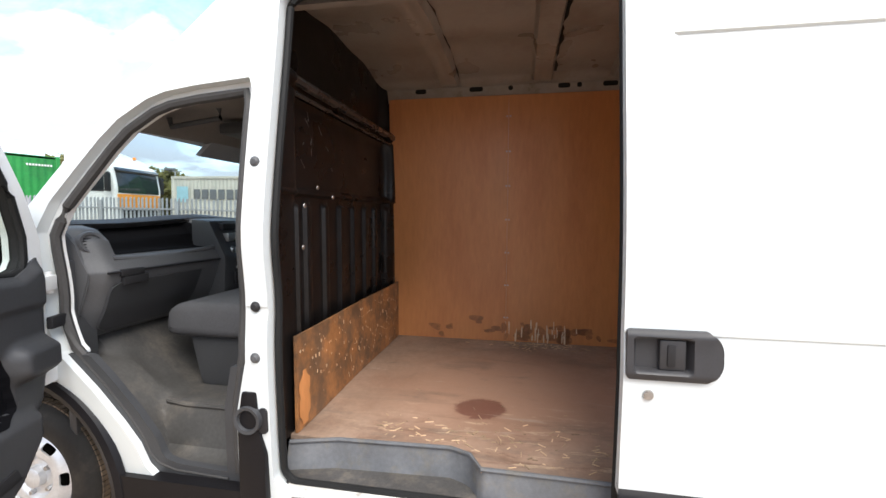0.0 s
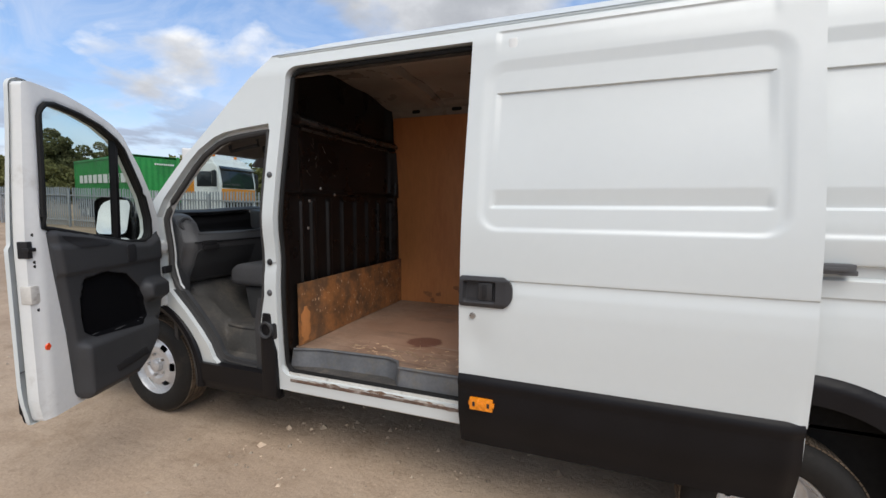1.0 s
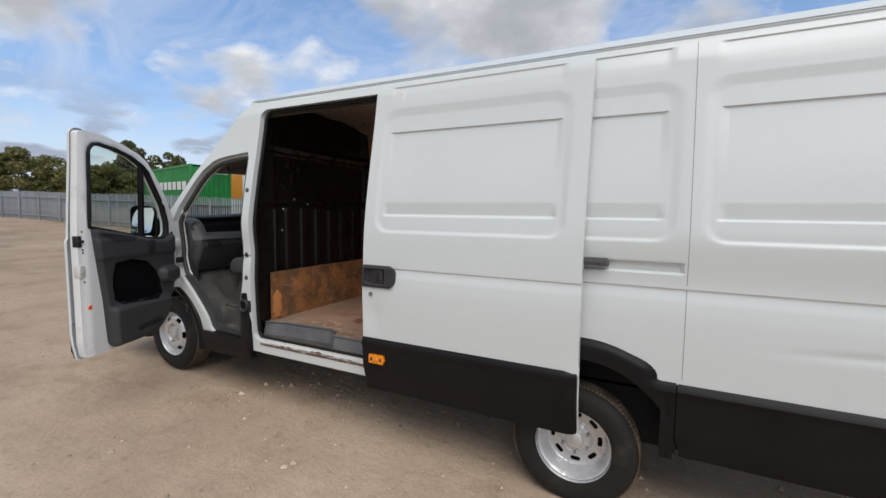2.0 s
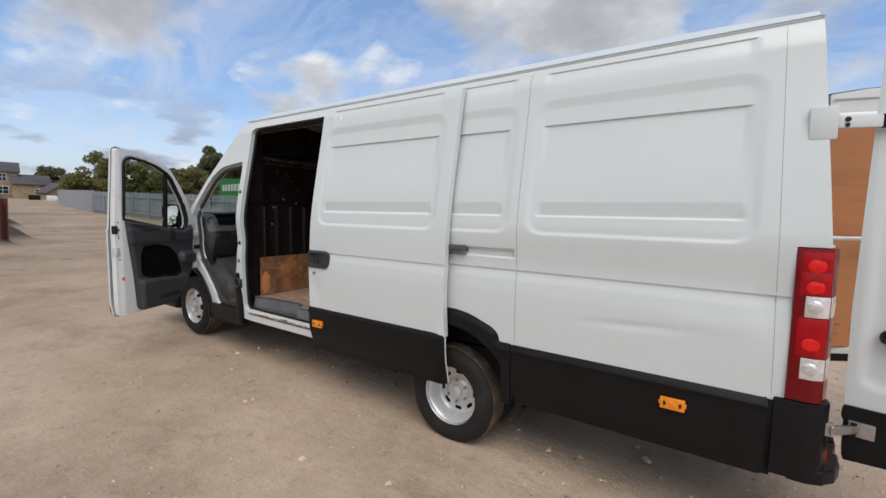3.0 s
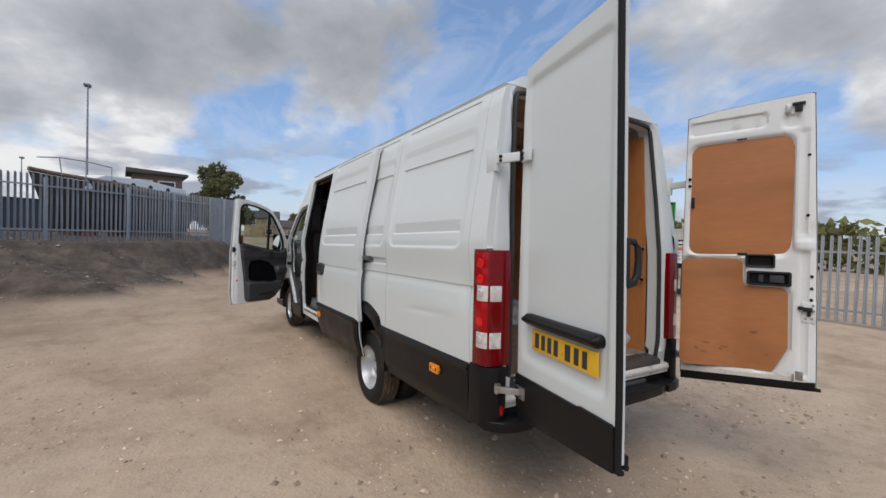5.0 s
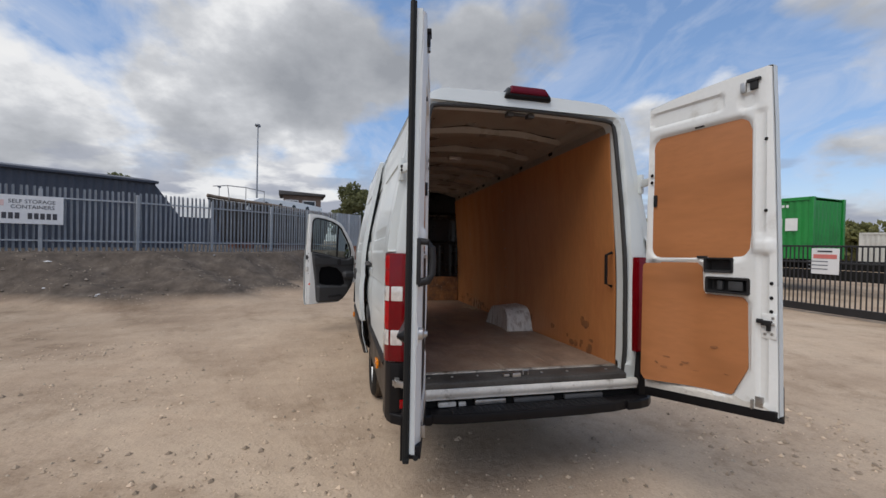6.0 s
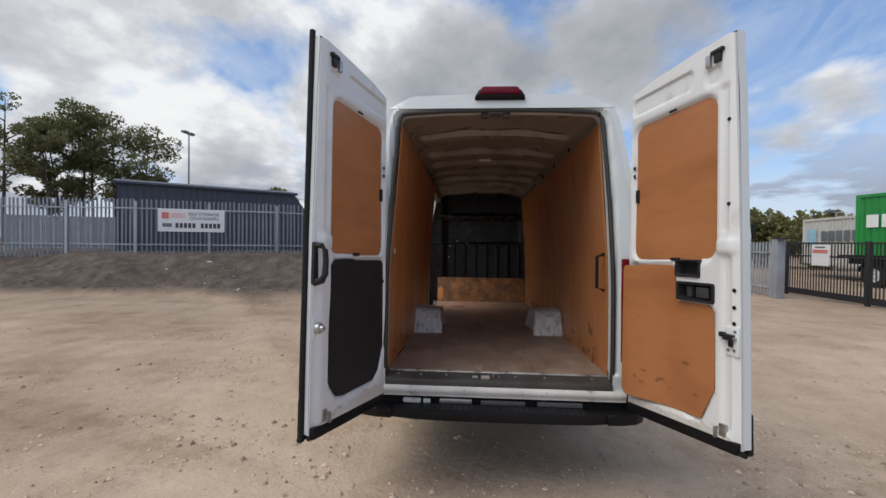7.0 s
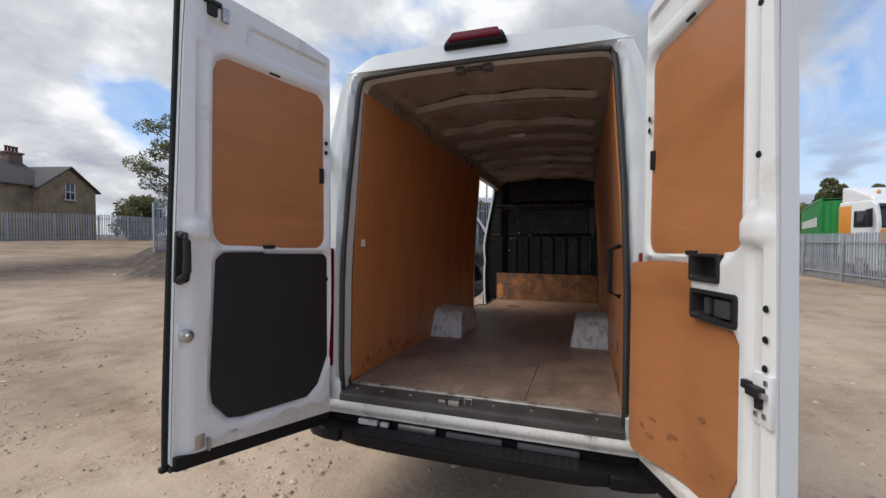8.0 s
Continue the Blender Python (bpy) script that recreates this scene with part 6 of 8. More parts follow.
BULK_OUT = [(0.12, 0.70), (0.12, 1.50)] + [(yy(-4, z) + 0.05, z) for z in (1.9, 2.3, 2.5)] + [(0.27, 2.63), (0.34, 2.70), (VW / 2, 2.725)]
BULK_OUT = BULK_OUT + [(VW - y, z) for y, z in BULK_OUT[-2::-1]]
part("bulkhead", sheet(0.12, VW - 0.12, 0.76, 2.76, (0.012, 0.014), lambda Y, Z: -poly(Y, Z, BULK_OUT), bulk_place), BLACK_PANEL, van, "glossy black pressed steel bulkhead, scratched")
part("bulkhead_rail", join(tube([(-4.635, 0.24, 2.262), (-4.635, VW - 0.24, 2.262)], 0.022), tube([(-4.65, 0.24, 2.215), (-4.65, VW - 0.24, 2.215)], 0.010)), mat("worn_black_rail", (0.05, 0.048, 0.047), 0.28, metal=0.3, var=0.4, scale=9, coat=0.3), van)
part("kick_panel", sheet(0.212, VW - 0.205, 0.772, 1.19, 0.03, None, lambda Y, Z: (-4.612 + 0.004 * np.sin(Y * 5), Y, Z), (-0.012, 0, 0)), PLY_KICK, van, "scuffed paint-flecked plywood kick panel")
part("kick_panel_patch", sheet(0.0, 0.07, 0.79, 1.03, 0.006, lambda U, Z: 0.035 - np.abs(U - 0.035) * 1.0 + 0.012 * np.sin(Z * 60) + 0.01 * np.sin(Z * 23) - 0.002, lambda U, Z: (-4.604 + 0 * U, 0.222 + 1.35 * U, Z)), mat("fresh_split_wood", (0.56, 0.23, 0.075), 0.65, var=0.15, scale=8, fine=40, stretch=(1, 1, 0.3)), van)
flecks = []
for _ in range(150):
    y, z, r = random.uniform(0.23, 1.70), random.uniform(0.80, 1.17), abs(random.gauss(0.0, 0.0013)) + 0.0007
    fx_ = -4.612 + 0.004 * math.sin(y * 5)
    flecks.append(box(fx_ - 0.001, fx_ + 0.0015, y - r, y + r, z - r * random.uniform(1, 4), z + r * random.uniform(1, 4)))
part("paint_flecks", join(*flecks), mat("pale_wood_flecks", (0.52, 0.35, 0.21), 0.6, island=0.35), van)["kind"] = "stuff"
scr = []
for _ in range(9):
    y, z = random.uniform(0.40, 0.75), random.uniform(1.85, 2.15)
    scr.append(tube([(-4.682, y, z), (-4.682, y + random.uniform(-0.05, 0.06), z + random.uniform(0.01, 0.09))], 0.0007, 4))
for y, z in ((0.42, 1.74), (0.40, 1.55), (0.55, 1.83), (0.72, 1.79)):
    scr.append(lathe([(0, 0.004), (0.010, 0.003), (0.012, 0)], 10, "x", (-4.668, y, z)))
part("bulkhead_scratches", join(*scr), METAL, van)["kind"] = "stuff"

# grey step at the side door
STEP = mat("scuffed_grey_step_plastic", (0.125, 0.128, 0.135), 0.5, var=0.16, scale=9, fine=60, tint=(0.14, 0.132, 0.12), tint_scale=12, bump=0.0008, bump_scale=160)
STEP_TREAD = mat("dusty_step_tread", (0.062, 0.058, 0.055), 0.7, var=0.25, scale=7, fine=90, tint=(0.125, 0.108, 0.09), tint_scale=9, tint_at=(0.48, 0.7), bump=0.0015, bump_scale=120)
step = part("side_step", prism([(-4.615, 0.05), (-3.20, 0.05), (-3.20, 0.22), (-4.615, 0.22)], 0.622, 0.662, "z", 0.006), STEP_TREAD, van, "scuffed grey plastic side step")
part("step_riser", sheet(0, 1, 0.645, FLOOR_Z - 0.002, (0.02, 0.03), None, lambda U, Z: (np.interp(U, [0, 0.10, 0.42, 0.47, 0.53, 1.0], [-4.615, -4.42, -3.95, -3.87, -3.82, -3.20]),
     np.interp(U, [0, 0.10, 0.42, 0.47, 0.53, 1.0], [0.15, 0.200, 0.222, 0.185, 0.102, 0.092]) - 0.03 * (FLOOR_Z - Z) / 0.12, Z)), STEP, step)
part("step_lip", tube([(-4.61, 0.15, FLOOR_Z), (-4.42, 0.198, FLOOR_Z + 0.004), (-3.95, 0.220, FLOOR_Z + 0.004), (-3.87, 0.185, FLOOR_Z + 0.004), (-3.82, 0.100, FLOOR_Z + 0.003), (-3.21, 0.090, FLOOR_Z + 0.003)], 0.009), STEP, step)
part("door_track", join(box(-4.53, -3.20, 0.012, 0.05, 0.612, 0.632, 0.004), box(-4.53, -3.20, 0.055, 0.07, 0.62, 0.66, 0.003)), mat("grimy_door_track", (0.12, 0.075, 0.055), 0.7, var=0.3, scale=9, fine=60, tint=(0.30, 0.26, 0.23), tint_scale=11), van)


rs = random.Random(4)
marks = []
for k in range(16):
    x, z, w, h = rs.uniform(-1.5, -0.2), 0.79 + abs(rs.gauss(0, 0.06)), rs.uniform(0.01, 0.05), rs.uniform(0.01, 0.045)
    marks.append(scuff(x, z, w, h, k, lambda X, Z: (X, 0.196 + wall_in(Z) + 0.002 * np.sin(X * 3.1 + Z) + 0.0035, Z)))
for k in range(44):
    x, z, w, h = rs.uniform(-4.4, -0.3) if k < 24 else rs.gauss(-3.45, 0.22), 0.80 + abs(rs.gauss(0, 0.08)), rs.uniform(0.02, 0.07), rs.uniform(0.02, 0.055)
    marks.append(scuff(x, z, w, h, 50 + k, lambda X, Z: (X, VW - 0.196 - wall_in(Z) - 0.002 * np.sin(X * 3.1 + Z) - 0.0035, Z)))
part("lining_stains", join(*marks), SCUFF, van)["kind"] = "stuff"
scrapes = []
for k in range(22):
    x, z, w, h = rs.gauss(-3.50, 0.10), rs.uniform(0.79, 0.90), rs.uniform(0.004, 0.010), rs.uniform(0.02, 0.07)
    scrapes.append(scuff(x, z, w, h, 200 + k, lambda X, Z: (X, VW - 0.196 - wall_in(Z) - 0.002 * np.sin(X * 3.1 + Z) - 0.0055, Z)))
part("lining_scrapes", join(*scrapes), mat("pale_scraped_wood", (0.62, 0.46, 0.30), 0.7, var=0.15), van)["kind"] = "stuff"

# ---- front passenger door, standing open ----
FD_OUT = [(0.365, 0.672), (0.935, 0.650), (0.948, 0.75), (0.948, 1.5), (0.912, 2.255), (0.900, 2.268), (0.87, 2.272), (0.70, 2.258), (0.55, 2.222), (0.40, 2.165), (0.32, 2.11), (0.20, 1.94), (0.115, 1.78), (0.05, 1.60), (0.045, 1.10), (0.14, 0.90), (0.27, 0.73)]
FD_WIN = [(0.868, 1.592), (0.848, 2.12), (0.838, 2.155), (0.81, 2.185), (0.76, 2.195), (0.62, 2.175), (0.49, 2.138), (0.38, 2.08), (0.325, 2.03), (0.175, 1.755), (0.135, 1.61), (0.135, 1.525), (0.155, 1.49), (0.20, 1.475), (0.35, 1.482)]
fdoor = part("front_door", sheet(0.0, 1.0, 0.64, 2.29, 0.014, lambda U, Z: np.minimum(-poly(U, Z, FD_OUT), poly(U, Z, FD_WIN)), lambda U, Z: (U, 0.012 * smooth(poly(U, Z, FD_WIN), 0.0, 0.02) - 0.02 * smooth(U, 0.88, 0.948) + 0 * U, Z), (0, -0.055, 0)), WHITE_IN, van,
             "white cab door with grey inner trim, wide open", m=Matrix.Translation((-5.57, 0.0, 0)) @ Matrix.Rotation(radians(-70), 4, "Z"))
part("outer_skin", sheet(0.0, 1.02, 0.62, 2.29, 0.02, lambda U, Z: np.minimum(0.012 - poly(U, Z, FD_OUT), poly(U, Z, FD_WIN) - 0.035), lambda U, Z: (U + 0.012 * smooth(U, 0.9, 0.95) * (Z < 1.5), -0.085 + 0.02 * smooth(Z, 1.5, 2.2) + 0.015 * smooth(0.85 - Z, 0, 0.2) + 0 * U, Z), (0, 0.02, 0)), WHITE, fdoor)
part("lower_trim", sheet(0.3, 0.96, 0.62, 0.90, 0.02, lambda U, Z: 0.010 - poly(U, Z, FD_OUT), lambda U, Z: (U, -0.097 + 0 * U, Z), (0, 0.02, 0)), TRIM, fdoor)
part("window_seal", tube([(u, 0.012, z) for u, z in dense(FD_WIN, 0.05)], 0.013, 8, True), RUBBER, fdoor)
wp = [(0.50 + (u - 0.50) * 0.988, 1.83 + (z - 1.83) * 0.988) for u, z in dense(FD_WIN, 0.04)]
nw = len(wp)
part("window_channel", ([(u, 0.010, z) for u, z in wp] + [(u, -0.030, z) for u, z in wp], [[i, (i + 1) % nw, nw + (i + 1) % nw, nw + i] for i in range(nw)]), RUBBER, fdoor)
g = part("window_pane", sheet(0.1, 0.9, 1.46, 2.2, 0.05, lambda U, Z: 0.01 - poly(U, Z, FD_WIN), lambda U, Z: (U, -0.022 + 0 * U, Z)), GLASS, fdoor)
g.visible_shadow = False
part("window_divider", prism([(0.358, 2.065), (0.380, 2.08), (0.404, 1.485), (0.381, 1.480)], -0.035, 0.008, "y", 0.005), TRIM, fdoor)
FD_TRIM = [(0.105, 0.98), (0.17, 0.88), (0.29, 0.74), (0.38, 0.685), (0.752, 0.678), (0.775, 0.72), (0.80, 1.05), (0.845, 1.40), (0.862, 1.565), (0.84, 1.585), (0.60, 1.545), (0.35, 1.480), (0.20, 1.470), (0.14, 1.50), (0.085, 1.53), (0.07, 1.45), (0.075, 1.10)]
POCKET = [(0.245, 1.00), (0.33, 0.965), (0.66, 0.985), (0.725, 1.03), (0.735, 1.20), (0.70, 1.315), (0.55, 1.335), (0.40, 1.30), (0.30, 1.20)]


def fd_trim_w(U, Z):
    w = 0.020 + 0.022 * smooth(-poly(U, Z, FD_TRIM), 0.0, 0.03)
    w = w + 0.045 * smooth(1.00 - Z, 0.0, 0.05) * smooth(-rrect(U, Z, 0.47, 0.80, 0.31, 0.25, 0.08), 0.0, 0.05)
    w = w + 0.055 * smooth(-rrect(U, Z, 0.175, 1.16, 0.125, 0.085, 0.07), 0.0, 0.05)
    w = w + 0.012 * smooth(Z, 1.34, 1.36) * smooth(1.52 - Z, 0, 0.04)
    return w - 0.024 * smooth(-poly(U, Z, POCKET), 0.0, 0.015)


trim = part("door_trim", sheet(0.05, 0.90, 0.66, 1.61, 0.011, lambda U, Z: -poly(U, Z, FD_TRIM), lambda U, Z: (U, fd_trim_w(U, Z), Z), (0, -0.02, 0)), DOOR_TRIM, fdoor, "grey moulded plastic door trim")
part("pocket_lining", sheet(0.22, 0.75, 0.95, 1.35, 0.012, lambda U, Z: -poly(U, Z, POCKET) - 0.004, lambda U, Z: (U, fd_trim_w(U, Z) + 0.003, Z)), mat("dark_pocket", (0.005, 0.005, 0.006), 0.9, var=0.1, spec=0.05), trim)
part("speaker_slot", prism([(0.32, 0.782), (0.57, 0.762), (0.58, 0.80), (0.34, 0.828)], 0.05, 0.0935, "y", 0.004), HARD_BLACK, trim)
part("upper_tray", sheet(0.46, 0.83, 1.46, 1.56, 0.01, lambda U, Z: -poly(U, Z, [(0.48, 1.50), (0.55, 1.475), (0.72, 1.48), (0.80, 1.53), (0.815, 1.55), (0.60, 1.52)]), lambda U, Z: (U, fd_trim_w(U, Z) + 0.003, Z)), HARD_BLACK, trim)
part("door_pull", prism(rr_pts(0.365, 1.415, 0.036, 0.055, 0.02, 4), 0.045, 0.0585, "y", 0.004), HARD_BLACK, trim)
part("red_reflector", lathe([(0, 0.006), (0.018, 0.005), (0.021, 0)], 20, "y", (0.888, 0.006, 1.012)), mat("orange_red_reflector", (0.85, 0.09, 0.02), 0.25, coat=0.4), fdoor, "round red-orange door reflector")
part("door_latch", join(box(0.925, 0.952, -0.045, 0.004, 1.45, 1.53, 0.005), box(0.915, 0.955, -0.02, 0.012, 1.482, 1.50, 0.003)), HARD_BLACK, fdoor)
for z in (1.56, 1.43, 1.41, 1.30, 1.20):
    part("grommet", lathe([(0, 0.002), (0.008, 0.002), (0.009, -0.002)], 10, "y", (0.915, 0.0, z)), RUBBER, fdoor)
part("latch_cover", box(0.89, 0.952, -0.05, 0.004, 1.23, 1.32, 0.010), DIRTY_WHITE, fdoor)
for z in (1.42, 1.05):
    part("door_hinge", join(box(-0.02, 0.08, -0.03, 0.02, z - 0.03, z + 0.03, 0.006), lathe([(0, -0.045), (0.014, -0.044), (0.014, 0.044), (0, 0.045)], 12, "z", (0.0, 0.0, z))), WHITE_IN, fdoor)
part("check_strap", box(-0.03, 0.06, 0.02, 0.045, 1.24, 1.29, 0.008), HARD_BLACK, fdoor)

# door mirror on two arms
mir = part("door_mirror", sheet(-0.385, -0.115, 1.375, 1.755, 0.012, lambda W, Z: -rrect(W, Z, -0.248, 1.565, 0.128, 0.185, 0.05), lambda W, Z: (0.085 - 0.06 * smooth(-rrect(W, Z, -0.248, 1.565, 0.128, 0.185, 0.05), 0, 0.06) + 0.10 * (W + 0.225), W, Z), (0.03, 0, 0)), TRIM, fdoor, "black door mirror with two panes")
part("main_mirror_glass", sheet(-0.375, -0.125, 1.50, 1.745, 0.02, lambda W, Z: -rrect(W, Z, -0.248, 1.625, 0.112, 0.112, 0.04), lambda W, Z: (0.112 + 0.10 * (W + 0.225) - 0.26 * (Z - 1.62), W, Z), (-0.008, 0, 0)), MIRROR, mir)
part("wide_mirror_glass", sheet(-0.375, -0.125, 1.38, 1.50, 0.02, lambda W, Z: -rrect(W, Z, -0.248, 1.440, 0.112, 0.048, 0.03), lambda W, Z: (0.112 + 0.10 * (W + 0.225) - 0.26 * (Z - 1.44) + 0.01 * np.cos((W + 0.225) * 12), W, Z), (-0.008, 0, 0)), MIRROR, mir)
part("mirror_arm", join(tube([(0.06, -0.07, 1.62), (0.055, -0.16, 1.62)], 0.016), tube([(0.06, -0.07, 1.46), (0.055, -0.16, 1.46)], 0.016)), TRIM, mir)
part("mirror_foot", prism([(0.05, 1.42), (0.15, 1.44), (0.14, 1.62), (0.07, 1.66)], -0.105, -0.075, "y", 0.01), TRIM, mir)

# ---- cab ----
part("cab_floor", sheet(0, 1, 0, 1, (0.02, 0.02), None, lambda U, V: (-5.80 + 1.11 * U, np.interp(V, [0, 0.12, 0.16, 0.20, 0.24, 0.30, 1], [0.02, 0.18, 0.215, 0.240, 0.262, 0.31, VW - 0.1]), np.maximum(np.interp(V, [0, 0.12, 0.16, 0.20, 0.24, 0.30, 1], [0.625, 0.635, 0.66, 0.76, 0.815, 0.835, 0.835]) + 0.42 * smooth(0.46 - U, 0, 0.52), ARCH_F[1] + np.sqrt(np.maximum(0.54 ** 2 - (-5.80 + 1.11 * U - ARCH_F[0]) ** 2, 0.0)) * (V < 0.32)))), MAT_FLOOR, van, "dusty grey rubber cab floor")
part("step_nosing", tube([(-5.30, 0.275, 0.832), (-5.2, 0.268, 0.824), (-4.85, 0.268, 0.824), (-4.72, 0.28, 0.834)], 0.012), MAT_FLOOR, van)
part("toe_board", sheet(-6.0, -5.78, 0.1, VW - 0.1, 0.06, None, lambda X, Y: (X, Y, 1.18 + 1.1 * (-5.78 - X))), MAT_FLOOR, van)
part("bulkhead_back", box(-4.735, -4.72, 0.20, VW - 0.2, 0.80, 2.15), GREY_PLASTIC2, van)
part("footwell_side", box(-5.62, -5.58, 0.08, 0.2, 0.7, 1.5, 0.01), GREY_PLASTIC2, van)


def dash_pt(U, V):
    """U runs round the dashboard's profile from the screen to the toe board, V across the cab."""
    px = np.interp(U, [0, 1, 2, 3, 4, 5, 6, 7, 8, 9], [-6.15, -5.80, -5.60, -5.535, -5.50, -5.465, -5.475, -5.53, -5.60, -5.74])
    pz = np.interp(U, [0, 1, 2, 3, 4, 5, 6, 7, 8, 9], [1.62, 1.665, 1.63, 1.575, 1.495, 1.44, 1.40, 1.26, 1.14, 1.10])
    bow = 0.05 * np.exp(-((V - 0.98) / 0.22) ** 2)
    tray = smooth(V, 0.235, 0.28) * smooth(0.89 - V, 0, 0.06) * smooth(U, 1.5, 1.9) * smooth(4.0 - U, 0, 0.5)
    endr = 0.05 * smooth(0.19 - V, 0, 0.07)
    return px + bow - 0.13 * tray - endr, V, pz + 0.03 * np.exp(-((V - 1.0) / 0.35) ** 2) * (U < 3) - 0.02 * tray


dash = part("dashboard", sheet(0, 9, 0.12, VW - 0.10, (0.15, 0.02), None, dash_pt, (0, 0, -0.02)), GREY_PLASTIC, van, "grey moulded dashboard with open tray and centre console")
part("dash_end", prism([(-6.1, 1.60), (-5.80, 1.655), (-5.63, 1.62), (-5.575, 1.565), (-5.545, 1.49), (-5.515, 1.44), (-5.525, 1.40), (-5.58, 1.26), (-5.65, 1.14), (-5.79, 1.08), (-6.1, 1.08)], 0.115, 0.135, "y", 0.006), GREY_PLASTIC, dash)
part("tray_lining", sheet(1.85, 3.75, 0.275, 0.855, (0.1, 0.02), None, lambda U, V: tuple(p + q for p, q in zip(dash_pt(U, V), (0.006, 0, 0.004)))), mat("black_tray", (0.005, 0.005, 0.006), 0.9, spec=0.08), dash)
part("dash_top", sheet(0.3, 1.55, 0.16, VW - 0.14, (0.12, 0.04), None, lambda U, V: tuple(a + b for a, b in zip(dash_pt(U, V), (0, 0, 0.005)))), HARD_BLACK, dash, "black dashboard top pad")
part("tray_lip", tube([(-5.508 + 0.05 * math.exp(-((v - 0.98) / 0.22) ** 2), v, 1.497 - 0.02 * math.sin(3.1 * (v - 0.22) / 0.62) + 0.02 * (v - 0.3)) for v in np.linspace(0.22, 0.84, 16)], 0.014), GREY_PLASTIC, dash)
part("dash_seam", tube([(-5.462 + 0.05 * math.exp(-((v - 0.98) / 0.22) ** 2), v, 1.438) for v in np.linspace(0.16, 0.86, 14)], 0.006), HARD_BLACK, dash)
part("side_vent", moved(lathe([(0, 0.004), (0.034, 0.004), (0.038, 0.012), (0.048, 0.014), (0.056, 0.0), (0.058, -0.05)], 24, "x"), pose(-5.562, 0.178, 1.568, 0, -18, -16)), GREY_PLASTIC, dash, "round dashboard air vent")
part("vent_vanes", moved(join(*[box(0.003, 0.010, -0.033, 0.033, z - 0.002, z + 0.002) for z in (-0.02, -0.007, 0.007, 0.02)]), pose(-5.562, 0.178, 1.568, 0, -18, -16)), HARD_BLACK, dash)
part("small_pocket", box(-5.50, -5.455, 0.22, 0.34, 1.415, 1.448, 0.006), HARD_BLACK, dash)
part("glovebox_lid", sheet(0.17, 0.80, 1.16, 1.39, 0.02, lambda V, Z: -rrect(V, Z, 0.485, 1.275, 0.30, 0.105, 0.03), lambda V, Z: (np.interp(Z, [1.14, 1.26, 1.40], [-5.592, -5.518, -5.462]), V, Z), (-0.02, 0, 0)), GREY_PLASTIC2, dash)
part("glovebox_catch", box(-5.485, -5.455, 0.23, 0.36, 1.375, 1.415, 0.006), HARD_BLACK, dash)
cons = part("centre_console", prism([(-5.62, 1.67), (-5.50, 1.66), (-5.40, 1.45), (-5.41, 1.25), (-5.50, 1.10), (-5.62, 1.10)], 0.83, 1.13, "y", 0.015), GREY_PLASTIC2, dash)
part("radio", box(-5.475, -5.425, 0.90, 1.10, 1.535, 1.585, 0.004), METAL, cons, "silver car radio")
part("display_slot", box(-5.50, -5.458, 0.90, 1.10, 1.605, 1.645, 0.004), HARD_BLACK, cons)
for y in (0.93, 1.0, 1.07):
    part("heater_knob", lathe([(0, 0.02), (0.022, 0.018), (0.026, 0.0)], 18, "x", (-5.425, y, 1.48)), METAL, cons)
part("hazard_switch", box(-5.408, -5.392, 0.98, 1.02, 1.405, 1.425, 0.003), RED, cons)
part("ash_tray", box(-5.42, -5.392, 0.91, 1.09, 1.28, 1.35, 0.006), HARD_BLACK, cons)
part("cab_lamp_switch", box(-5.42, -5.388, 0.93, 0.97, 1.37, 1.385, 0.002), METAL, cons)
steer = part("steering_wheel", moved(lathe([(0.19 + 0.014 * math.cos(a), 0.014 * math.sin(a)) for a in np.linspace(0, 2 * math.pi, 10)], 36, "x"), pose(-5.33, 1.45, 1.52, 0, 35, 0)), GREY_PLASTIC2, van, "dark steering wheel")
part("steering_boss", moved(join(lathe([(0, 0.02), (0.07, 0.015), (0.08, -0.03)], 20, "x"), box(-0.01, 0.01, -0.18, 0.18, -0.02, 0.02, 0.005)), pose(-5.33, 1.45, 1.52, 0, 35, 0)), GREY_PLASTIC2, steer)
seat = part("passenger_seat", prism([(-5.44, 1.13), (-5.42, 1.09), (-4.95, 1.09), (-4.90, 1.24), (-5.05, 1.27), (-5.36, 1.262), (-5.43, 1.22)], 0.415, 1.10, "y", 0.045, 3), FABRIC, van, "grey cloth passenger bench seat")
part("seat_back", prism([(-4.98, 1.20), (-4.84, 1.20), (-4.74, 1.85), (-4.80, 1.90), (-4.88, 1.84)], 0.38, 1.08, "y", 0.035, 3), FABRIC, seat)
part("seat_base", prism([(-5.28, 0.83), (-4.80, 0.83), (-4.80, 1.09), (-5.34, 1.09)], 0.46, 1.06, "y", 0.03), GREY_PLASTIC2, seat)
part("belt_buckle", box(-4.93, -4.89, 0.335, 0.365, 1.06, 1.16, 0.008), HARD_BLACK, seat)
dseat = part("driver_seat", prism([(-5.40, 1.13), (-5.38, 1.09), (-4.92, 1.09), (-4.90, 1.24), (-5.05, 1.27), (-5.34, 1.262)], 1.24, 1.72, "y", 0.04, 3), FABRIC, van, "grey cloth driver seat")
part("seat_back", prism([(-4.98, 1.20), (-4.84, 1.20), (-4.74, 1.85), (-4.80, 1.90), (-4.88, 1.84)], 1.25, 1.71, "y", 0.035, 3), FABRIC, dseat)
part("seat_base", box(-5.28, -4.80, 1.30, 1.66, 0.83, 1.09, 0.02), GREY_PLASTIC, dseat)
